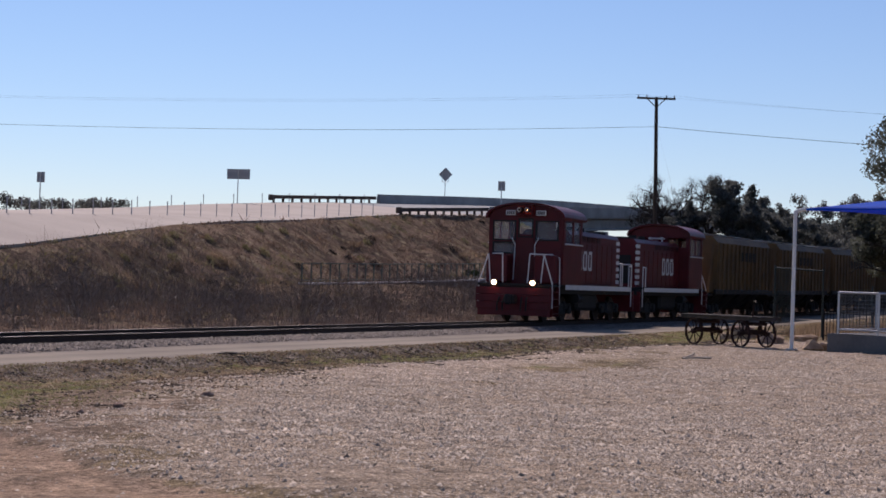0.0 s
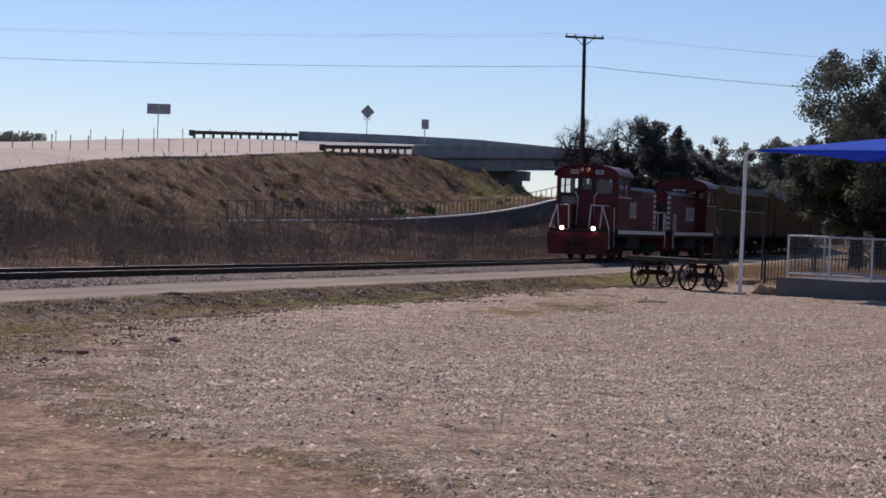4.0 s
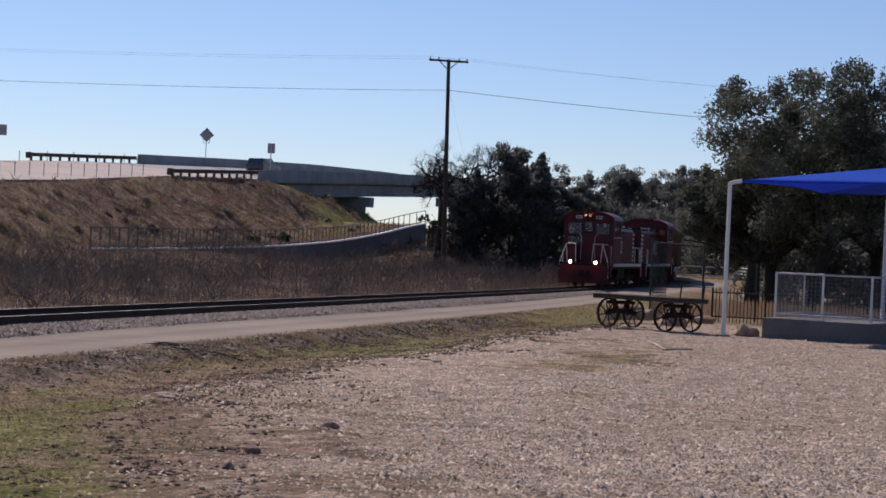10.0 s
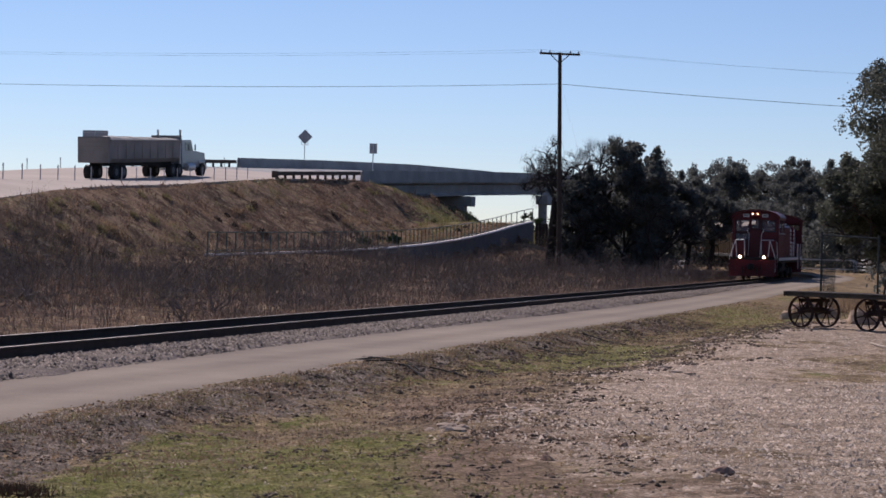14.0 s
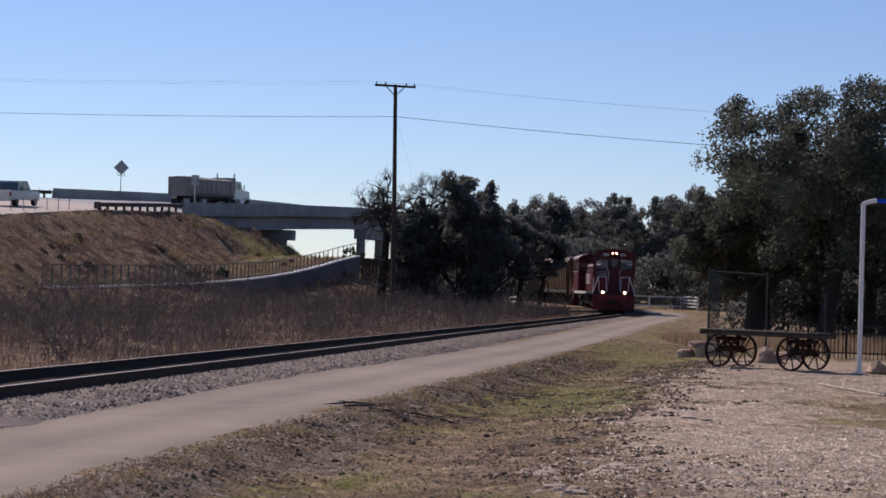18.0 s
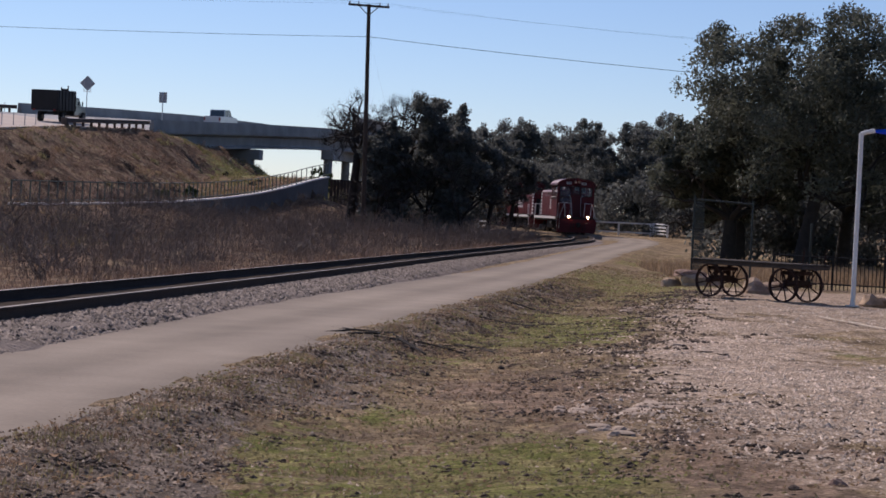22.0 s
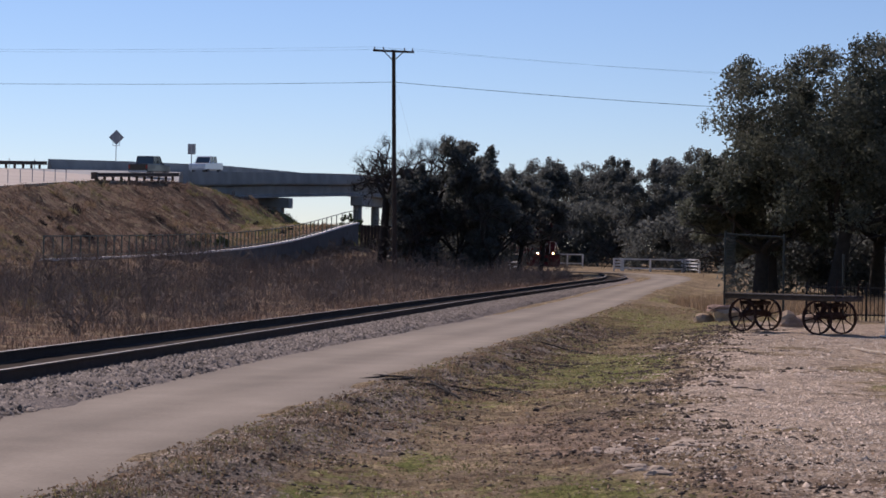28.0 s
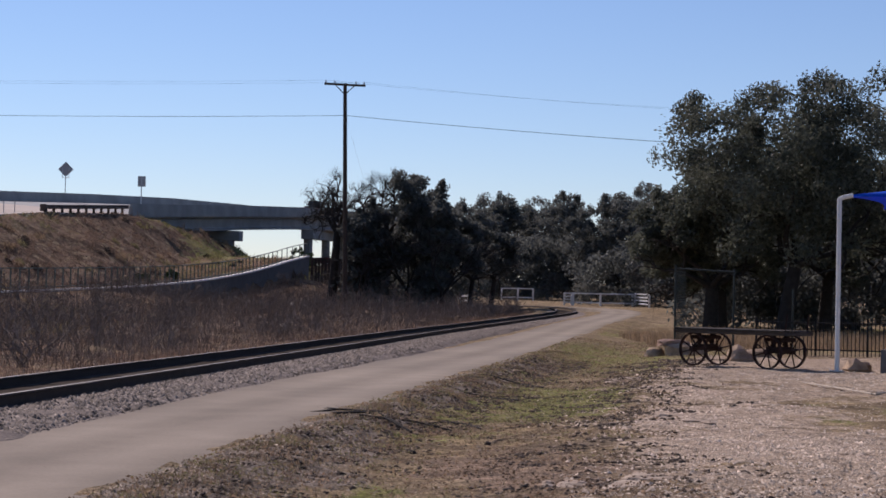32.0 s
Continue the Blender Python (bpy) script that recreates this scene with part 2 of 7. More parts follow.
M_RIM = mat("dull_wheel_rim", (0.1, 0.1, 0.105), 0.5, 0.5, 0.2, 6, 40, 0.1)
M_TWIG = mat("grey_twigs", (0.19, 0.148, 0.12), 0.95, 0, 0.3, 3, 30, 0, island=0.35)
M_DRYGRASS = leaf_mat("dry_grass", (0.33, 0.225, 0.145), (0.17, 0.115, 0.078), 0.4)
M_STRAW = leaf_mat("pale_straw", (0.31, 0.22, 0.135), (0.22, 0.155, 0.1), 0.4)
M_GREENGRASS = leaf_mat("green_grass", (0.195, 0.195, 0.075), (0.235, 0.2, 0.092), 0.4)
M_WEED = leaf_mat("brown_weeds", (0.22, 0.145, 0.103), (0.1, 0.07, 0.054), 0.4)
M_OLIVE = leaf_mat("olive_grass", (0.25, 0.215, 0.1), (0.18, 0.155, 0.075), 0.4)
M_LAMP = glow_mat("lit_headlamp", (1.0, 0.56, 0.28), 30.0)
M_BEAM = glow_mat("headlight_beam", (1.0, 0.5, 0.2), 90.0)
# Ramp concrete darkened: the canopy's shade is put into its colour.
M_RAMP = mat("shaded_ramp_concrete", (0.13, 0.13, 0.13), 0.85, 0, 0.18, 0.8, 10, 0.3, second=(0.1, 0.1, 0.1))
M_MESHWIRE = mat("dull_mesh_wire", (0.16, 0.165, 0.17), 0.6, 0.6, 0.1, 4, 40, 0.0)
M_BROWNROCK = mat("brown_stone", (0.34, 0.225, 0.17), 0.9, 0, 0.3, 6, 30, 0.6, second=(0.2, 0.135, 0.105), spec=0.05)
M_TYRE = mat("tyre_rubber", (0.02, 0.02, 0.02), 0.85, 0, 0.2, 6, 40, 0.2)


def solids(name, verts, faces, material, parent=None, label="", smooth_=False):
    """A mesh of many small closed pieces from one array of vertices and one of triangles."""
    me = bpy.data.meshes.new(name)
    n = len(faces)
    me.vertices.add(len(verts))
    me.vertices.foreach_set("co", verts.astype(np.float32).ravel())
    me.loops.add(n * 3)
    me.loops.foreach_set("vertex_index", faces.astype(np.int32).ravel())
    me.polygons.add(n)
    me.polygons.foreach_set("loop_start", np.arange(0, n * 3, 3, dtype=np.int32))
    me.polygons.foreach_set("loop_total", np.full(n, 3, dtype=np.int32))
    me.materials.append(material)
    me.update(calc_edges=True)
    ob = new(name, me)
    if parent:
        ob.parent = parent
    if label:
        tagged(ob, label)
    return ob


def pebbles(rng, x, y, z, size):
    """Irregular eight-sided stones."""
    n = len(x)
    base = np.array([(1, 0, 0), (0, 1, 0), (-1, 0, 0), (0, -1, 0), (0, 0, 1), (0, 0, -1)], float)
    v = base[None] * rng.uniform(0.6, 1.25, (n, 6, 1)) + rng.normal(0, 0.16, (n, 6, 3))
    v *= size[:, None, None] * np.stack([rng.uniform(0.8, 1.3, n), rng.uniform(0.6, 1.0, n), rng.uniform(0.3, 0.6, n)], 1)[:, None, :]
    a = rng.uniform(0, 6.283, n)[:, None]
    c, s = np.cos(a), np.sin(a)
    v = np.stack([v[..., 0] * c - v[..., 1] * s, v[..., 0] * s + v[..., 1] * c, v[..., 2]], -1)
    v += np.stack([x, y, z + size * 0.15], 1)[:, None, :]
    f = np.array([(0, 1, 4), (1, 2, 4), (2, 3, 4), (3, 0, 4), (1, 0, 5), (2, 1, 5), (3, 2, 5), (0, 3, 5)])
    return v.reshape(-1, 3), (f[None] + 6 * np.arange(n)[:, None, None]).reshape(-1, 3)


def chips(rng, x, y, z, size):
    """Broken stones lying on the ground: four sloping faces to an off-centre top."""
    n = len(x)
    a = rng.uniform(0, 6.283, (n, 1)) + np.array([[0.0, 1.57, 3.14, 4.71]]) + rng.normal(0, 0.3, (n, 4))
    r = size[:, None] * rng.uniform(0.7, 1.3, (n, 4))
    base = np.stack([x[:, None] + r * np.cos(a), y[:, None] + r * np.sin(a), np.repeat((z - 0.003)[:, None], 4, 1)], -1)
    top = np.stack([x + size * rng.normal(0, 0.35, n), y + size * rng.normal(0, 0.35, n), z + size * rng.uniform(0.4, 0.95, n)], -1)
    v = np.concatenate([base, top[:, None, :]], 1)
    f = np.array([(0, 1, 4), (1, 2, 4), (2, 3, 4), (3, 0, 4)])
    return v.reshape(-1, 3), (f[None] + 5 * np.arange(n)[:, None, None]).reshape(-1, 3)


def join_lots(lots):
    vs, fs, k = [], [], 0
    for v, f in lots:
        vs.append(v)
        fs.append(f + k)
        k += len(v)
    return np.concatenate(vs), np.concatenate(fs)


# ---- the plan: lines on the ground ----
TRACK = [(-15.6, -60, 0.2), (-11.2, -20, 0.2), (-9.0, 0, 0.2), (-6.4, 23.9, 0.2), (-3.55, 49.75, 0.2), (-0.95, 74, 0.2), (1.5, 92, 0.25), (3.6, 106, 0.33), (6.2, 121, 0.47), (8.0, 131, 0.58), (9.0, 140, 0.67), (9.3, 148, 0.74), (8.8, 156, 0.8), (7.0, 168, 0.88), (3.1, 187, 1.05), (-6, 212, 1.2), (-20, 236, 1.3), (-42, 258, 1.4), (-75, 275, 1.5)]
ROAD = [(-12.0, -60, -0.1), (-9.75, -40, -0.1), (-6.4, -5, -0.09), (-3.75, 18.5, -0.08), (-1.75, 33.5, -0.06), (1.65, 58, -0.04), (4.6, 81, 0.02), (7.6, 103, 0.22), (10.0, 117, 0.38), (12.0, 130, 0.52), (13.0, 140, 0.66), (12.6, 148, 0.76), (10.0, 153.5, 0.84), (5.0, 156, 0.88), (-2, 156, 0.9)]


def spline(points, step):
    """A smooth line through the points, at even steps."""
    P = np.array(points, float)
    P = np.vstack([2 * P[0] - P[1], P, 2 * P[-1] - P[-2]])
    out = []
    for i in range(1, len(P) - 2):
        p0, p1, p2, p3 = P[i - 1:i + 3]
        for u in np.linspace(0, 1, 24, endpoint=False):
            out.append(0.5 * (2 * p1 + (p2 - p0) * u + (2 * p0 - 5 * p1 + 4 * p2 - p3) * u**2 + (3 * p1 - p0 - 3 * p2 + p3) * u**3))
    out = np.array(out + [P[-2]])
    d = np.r_[0, np.cumsum(np.linalg.norm(np.diff(out, axis=0), axis=1))]
    s = np.arange(0, d[-1], step)
    return np.stack([np.interp(s, d, out[:, k]) for k in range(3)], 1), s


TRACK_PTS, TRACK_S = spline(TRACK, 0.25)
ROAD_PTS, ROAD_S = spline(ROAD, 0.5)


def on_track(s):
    """Place and heading on the track at the way s along it."""
    p = np.array([np.interp(s, TRACK_S, TRACK_PTS[:, k]) for k in range(3)])
    q = np.array([np.interp(s + 0.5, TRACK_S, TRACK_PTS[:, k]) for k in range(3)])
    return p, q - p


def smooth(x, a, b):
    u = np.clip((x - a) / (b - a), 0, 1)
    return u * u * (3 - 2 * u)


def hw_edge(y):
    """The verge's edge, the lane's edge and the far edge of the highway at y: x and z of each."""
    y = np.asarray(y, float)
    xe = np.where(y < 172, -31.6 + 0.12 * (y - 149) + np.interp(y, [40, 80, 100, 111, 125, 136, 148], [9.0, 6.3, 4.4, 2.5, 1.1, 0.5, 0.0]), -28.84 + 0.2 * (y - 172))
    ze = np.interp(y, [-80, 40, 80, 99.7, 111, 125, 135, 149, 172, 205, 231, 260, 300, 400], [-0.5, 0.3, 2.9, 4.65, 5.35, 6.0, 6.65, 7.5, 8.4, 10.0, 11.1, 11.9, 12.5, 12.6])
    xp = np.where(y < 172, -33.0 + 0.12 * (y - 149), xe - 0.5)
    zp = np.interp(y, [-80, 40, 92, 108, 118, 131, 149, 172, 205, 231, 260, 300, 400], [-0.3, 3.0, 4.9, 5.52, 5.86, 6.4, 7.45, 8.45, 10.02, 11.12, 11.92, 12.5, 12.6])
    xf = np.where(y < 172, -47.3 + 0.17 * (y - 160), -45.26 + 0.2 * (y - 172))
    zf = np.interp(y, [-80, 40, 120, 135, 144, 160, 176, 205, 231, 260, 300, 400], [0.0, 3.6, 6.06, 7.0, 7.7, 8.75, 9.6, 10.9, 11.9, 12.6, 13.1, 13.2])
    return xe, ze, xp, zp, xf, zf


WALL = [(-22.8, 95, 1.26), (-20.5, 110, 1.55), (-18.3, 130, 2.05), (-16.8, 148, 2.75), (-15.2, 160, 3.6), (-13.6, 166.5, 4.4), (-12.2, 169, 4.85)]
WALL_PTS, WALL_S = spline(WALL, 1.0)


def track_x(y):
    return np.interp(y, TRACK_PTS[:, 1], TRACK_PTS[:, 0])


def road_x(y):
    return np.interp(y, ROAD_PTS[:410, 1], ROAD_PTS[:410, 0])


def lump(x, y, k=1.0):
    return np.sin(x * 0.9 * k + 1.3 * np.sin(y * 0.43 * k)) * np.sin(y * 0.7 * k + 1.1 * np.sin(x * 0.57 * k))


def ground_z(x, y):
    """Height of the open ground."""
    x, y = np.asarray(x, float), np.asarray(y, float)
    rise = 0.0115 * np.clip(y - 88, 0, 200) * smooth(y, 80, 120)
    z = rise - 0.13 + 0.13 * smooth(x - road_x(y), 2.2, 7.0)
    z = z + 0.03 * lump(x, y, 0.8) * smooth(x - road_x(y), 1.6, 4)
    # level with the path beside it, lower under it
    right = x - road_x(y)
    rz = np.interp(y, ROAD_PTS[:410, 1], ROAD_PTS[:410, 2]) + 0.03
    near = smooth(-np.abs(right), -3.4, -1.7) * smooth(-y, -150, -140)
    z = z * (1 - near) + (rz - 0.004 * smooth(right, 1.36, 1.5) + 0.012 * lump(x, y, 4.3) * smooth(right, 1.36, 1.5) + 0.006 * lump(x, y, 2.3) - 0.06 * smooth(-right, -1.2, -0.8) - 0.06 * smooth(-right, 0.9, 1.3)) * near
    # the path's worn shoulder falls to the verge, which is trodden and lumpy
    drop = smooth(right + 0.3 * lump(x, y, 1.6), 1.75, 2.3) * (1 - smooth(right, 3.0, 6.0)) * smooth(y, 8, 15) * smooth(-y, -62, -50)
    z = z - 0.11 * drop
    bank = y - 4.1 + 0.875 * (x - 5.1) + 0.35 * lump(x, y, 1.2)
    z = z + 0.06 * smooth(bank, -0.25, 0.3) * smooth(-bank, -9, -4) * smooth(x, 2.5, 4.5) * smooth(-x, -16, -13)
    rough = smooth(right, 1.5, 2.0) * smooth(-y, -60, -45) * smooth(y, -12, -8)
    z = z + rough * (0.02 * lump(x, y, 3.1) + 0.012 * lump(x + 3, y, 6.3) + 0.01 * lump(x, y + 5, 9.7))
    left = track_x(y) - x
    z = z - 0.25 * smooth(left, 2.0, 5) + 0.35 * smooth(left, 6, 14) + 0.12 * lump(x, y, 0.5) * smooth(left, 4, 9)
    # the bench behind the retaining wall and the slope up to the highway
    xe, ze, xp, zp, xf, zf = hw_edge(y)
    wx = np.interp(y, WALL_PTS[:, 1], WALL_PTS[:, 0])
    wz = np.interp(y, WALL_PTS[:, 1], WALL_PTS[:, 2]) - 0.12
    along = smooth(y, 88, 95)
    behind = smooth(wx - x, -0.1, 0.3) * along * smooth(-y, -173, -169)
    z = np.where(behind > 0, np.maximum(z, z * (1 - behind) + wz * behind), z)
    front = smooth(x - wx, 7.5, 0.6) * smooth(-y, -172, -166) * along
    z = np.where(x > wx, np.maximum(z, z * (1 - front) + (wz + 0.05 - 1.4 * smooth(y, 106, 138)) * front), z)
    far_rise = 4.4 * smooth(y, 172, 205) * smooth(-x, 6, 14)
    z = np.where(far_rise > 0.01, np.maximum(z, far_rise + 0.3 * lump(x, y, 0.3) * smooth(y, 172, 205)), z)
    end = smooth(y, 200, 214)
    # past the guard rail the shoulder widens and falls away below the bridge
    zs = np.where(y > 166, np.interp(y, [166, 172, 179, 190.5, 199, 212], [8.12, 8.05, 7.5, 6.75, 5.5, 4.2]), ze)
    xs = xe + 2.0 * smooth(y, 164, 174)
    flat = np.where(x > xp, zp + (ze - zp) * (xp - x) / np.minimum(xp - xe, -0.05) - 0.14 - 0.4 * smooth(xp - xe, -0.25, -0.05), np.where(x > xf, np.minimum(ze, zp) - 0.6, zf - (xf - x) / 3.0))
    flat = np.where(y > 170, np.minimum(flat, zs - 0.25 * smooth(xs - x, 0, 2.5)), np.where(x > xe, zs + 0.1 - (x - xe) * 0.1, flat))
    slope = np.where(x > xs, zs + 0.1 - (x - xs) / (1.75 + 0.25 * lump(x, y, 0.12)) - 0.12 * smooth(x - xs, 0, 3), flat)
    slope = slope + 0.26 * lump(x, y, 0.45) * smooth(x - xe, 0.5, 3) + 0.12 * lump(x, y, 1.3) * smooth(x - xe, 0.5, 2)
    slope = slope * (1 - end) + np.minimum(slope, 6.1) * end
    z = np.where(x < xe + 24, np.maximum(z, np.where(y < 250, slope, -5)), z)
    z = z + 0.28 * smooth(y, 148, 158) * smooth(x, -1, 3)
    # banks under the trees far off
    z = z + 1.5 * smooth(y, 190, 320) * smooth(x, -5, 10)
    return z


def grid_axis(marks):
    out = []
    for a, b, step in marks:
        out += list(np.arange(a, b, step))
    return np.array(out + [marks[-1][1]])


M_GROUND = bpy.data.materials.new("open_ground")
M_GROUND.use_nodes = True
_n, _l = M_GROUND.node_tree.nodes, M_GROUND.node_tree.links
_p = _n["Principled BSDF"]
_p.inputs["Roughness"].default_value = 0.95
_p.inputs["Specular IOR Level"].default_value = 0.02
_tc = _n.new("ShaderNodeTexCoord")


def _noise(scale, detail=6, rough=0.6):
    t = _n.new("ShaderNodeTexNoise")
    t.inputs["Scale"].default_value, t.inputs["Detail"].default_value, t.inputs["Roughness"].default_value = scale, detail, rough
    _l.new(_tc.outputs["Object"], t.inputs["Vector"])
    return t.outputs["Fac"]


def _mixc(f, a, b):
    t = _n.new("ShaderNodeMix")
    t.data_type = "RGBA"
    for key, v in (("Factor", f), ("A", a), ("B", b)):
        if isinstance(v, tuple):
            t.inputs[key].default_value = (*v, 1)
        elif isinstance(v, float):
            t.inputs[key].default_value = v
        else:
            _l.new(v, t.inputs[key])
    return t.outputs["Result"]


def _range(v, a, b, c=0.0, d=1.0):
    t = _n.new("ShaderNodeMapRange")
    for key, x in (("From Min", a), ("From Max", b), ("To Min", c), ("To Max", d)):
        t.inputs[key].default_value = x
    _l.new(v, t.inputs["Value"])
    return t.outputs[0]


def _math(op, a, b):
    t = _n.new("ShaderNodeMath")
    t.operation = op
    for k, v in enumerate((a, b)):
        if isinstance(v, float):
            t.inputs[k].default_value = v
        else:
            _l.new(v, t.inputs[k])
    return t.outputs[0]


_at = _n.new("ShaderNodeAttribute")
_at.attribute_name = "cover"
_sep = _n.new("ShaderNodeSeparateColor")
_l.new(_at.outputs["Color"], _sep.inputs[0])
_gr, _gn, _cl = _sep.outputs[0], _sep.outputs[1], _sep.outputs[2]
_edge = _range(_noise(0.9), 0.3, 0.7, -0.45, 0.45)
_edge2 = _range(_noise(5.0), 0.3, 0.7, -0.25, 0.25)
_break = _math("ADD", _edge, _edge2)
_soil = _mixc(_range(_noise(0.3, 6, 0.7), 0.44, 0.56), (0.28, 0.21, 0.134), (0.158, 0.118, 0.08))
_dry = _mixc(_range(_noise(2.2), 0.4, 0.6), (0.33, 0.245, 0.14), (0.17, 0.122, 0.075))
_verge = _mixc(_range(_noise(0.8), 0.4, 0.6), _soil, _dry)
_bank = _mixc(_range(_noise(0.35, 6, 0.7), 0.44, 0.56), (0.225, 0.148, 0.098), (0.11, 0.072, 0.05))
_bank = _mixc(_range(_noise(0.9, 6, 0.7), 0.52, 0.6), _bank, (0.27, 0.2, 0.12))
_base = _mixc(_at.outputs["Alpha"], _bank, _verge)
_green = _mixc(_range(_noise(3.0), 0.4, 0.6), (0.15, 0.155, 0.048), (0.235, 0.2, 0.09))
_wear = _n.new("ShaderNodeAttribute")
_wear.attribute_name = "wear"
_wsep = _n.new("ShaderNodeSeparateColor")
_l.new(_wear.outputs["Color"], _wsep.inputs[0])
_paleness = _wsep.outputs[2]
_vor = _n.new("ShaderNodeTexVoronoi")
_vor.inputs["Scale"].default_value = 30.0
_l.new(_tc.outputs["Object"], _vor.inputs["Vector"])
_vsep = _n.new("ShaderNodeSeparateColor")
_l.new(_vor.outputs["Color"], _vsep.inputs[0])
_stone = _mixc(_vsep.outputs[0], (0.2, 0.155, 0.115), (0.62, 0.51, 0.405))
_stone = _mixc(_range(_vor.outputs["Distance"], 0.25, 0.55), _stone, (0.32, 0.24, 0.165))
_stone = _mixc(_range(_noise(0.7), 0.35, 0.65, 0.0, 0.45), _stone, (0.4, 0.305, 0.228))
_stone = _mixc(_math("MULTIPLY", _paleness, 0.3), _stone, (0.56, 0.435, 0.33))
_clay = _mixc(_range(_noise(1.5), 0.35, 0.65), (0.42, 0.285, 0.19), (0.3, 0.212, 0.148))
_c = _mixc(_range(_math("ADD", _gn, _break), 0.45, 0.62), _base, _green)
_grey = _mixc(_range(_noise(2.6, 6, 0.75), 0.4, 0.6), (0.27, 0.22, 0.175), (0.13, 0.104, 0.082))
_redsoil = _mixc(_range(_noise(2.0, 6, 0.7), 0.4, 0.6), (0.285, 0.202, 0.142), (0.185, 0.134, 0.094))
_c = _mixc(_range(_math("ADD", _wsep.outputs[1], _break), 0.4, 0.65), _c, _redsoil)
_c = _mixc(_range(_math("ADD", _wsep.outputs[0], _break), 0.4, 0.62), _c, _grey)
_c = _mixc(_range(_math("ADD", _cl, _break), 0.45, 0.62), _c, _clay)
_c = _mixc(_range(_math("ADD", _gr, _break), 0.45, 0.6), _c, _stone)
_fine = _math("MULTIPLY", _range(_noise(30.0, 3), 0.3, 0.7, 0.55, 1.45), _math("MULTIPLY", _range(_noise(6.5, 4, 0.7), 0.3, 0.7, 0.6, 1.4), _range(_noise(2.1, 6, 0.75), 0.35, 0.65, 0.72, 1.28)))
_h = _n.new("ShaderNodeHueSaturation")
# dark clods and litter, pale chips
_c = _mixc(_range(_noise(13.0, 4, 0.7), 0.66, 0.72, 0.0, 0.75), _c, (0.36, 0.28, 0.2))
_c = _mixc(_range(_math("ADD", _noise(4.5, 5, 0.7), _math("MULTIPLY", _noise(0.5), 0.35)), 0.74, 0.82, 0.0, 0.5), _c, (0.07, 0.05, 0.036))
_l.new(_c, _h.inputs["Color"])
_l.new(_fine, _h.inputs["Value"])
_l.new(_h.outputs[0], _p.inputs["Base Color"])
_b = _n.new("ShaderNodeBump")
_b.inputs["Strength"].default_value, _b.inputs["Distance"].default_value = 0.9, 0.045
_l.new(_math("ADD", _noise(8.0, 9, 0.78), _math("MULTIPLY", _vor.outputs["Distance"], -0.25)), _b.inputs["Height"])
_l.new(_b.outputs[0], _p.inputs["Normal"])


def lot_edge(y):
    """The gravel lot's uneven edge towards the path."""
    return np.interp(y, [-30, 0, 7, 14, 19.5, 28.5, 44, 55, 60], [6.0, 4.9, 3.4, 1.8, 1.7, 2.6, 5.0, 7.5, 14.0])


def turf(x, y):
    """Where the short grass is green (above 0) or worn to brown (below)."""
    g = 0 * x
    for cx, cy, rx, ry, w in ((0.3, 10.4, 1.5, 2.6, 1.1), (0.8, 13.4, 1.0, 1.4, 0.5), (-1.29, 14.5, 0.35, 0.9, 0.8), (-0.7, 17.4, 0.3, 0.8, 0.6), (1.5, 35, 0.9, 4, 0.5), (1.4, 28.7, 0.8, 3, 0.5), (-0.6, 19.5, 0.5, 2.0, 0.4), (0.1, 29, 0.5, 2.5, 0.4), (2.4, 33, 0.8, 3, 0.45), (0.64, 20.0, 0.9, 2.6, -0.7), (2.4, 13.5, 0.7, 1.6, -0.5), (2.6, 6.3, 0.9, 1.7, 0.6), (1.9, 8.6, 0.7, 1.2, 0.45), (-2.2, 12.5, 0.7, 4, -0.4), (4, 60, 2.5, 22, 0.25)):
        g = g + w * np.exp(-(((x - cx) / rx) ** 2 + ((y - cy) / ry) ** 2))
    return g


def pale_stone(x, y):
    """Where the lot was topped up with paler pinkish stone, on its side next to the path."""
    return smooth(6.2 + 0.8 * lump(x, y, 0.6) - x, 0, 2.0) * smooth(y, 15, 22)


def dirt(x, y):
    """Brown earth showing between the stones along the lot's edge."""
    return np.clip(np.exp(-(((x - lot_edge(y) - 0.9) / 1.6) ** 2)) * (0.65 + 0.5 * lump(x, y, 1.1)), 0, 1) * smooth(y, 0, 4) * smooth(-y, -21, -14)


def bald(x, y):
    """Where the gravel has worn thin and grass comes through."""
    return np.clip(0.8 * np.exp(-(((x - 6.3) / 1.7) ** 2 + ((y - 31) / 4.5) ** 2)) + 0.6 * np.exp(-(((x - 5.2) / 0.7) ** 2 + ((y - 24.8) / 1.6) ** 2)) + (0.12 + 0.38 * lump(x, y, 0.9) + 0.3 * lump(x, y, 2.3)) * smooth(-y, -46, -36), 0, 1) * smooth(y, 14, 20) * smooth(-x, -9, -6)


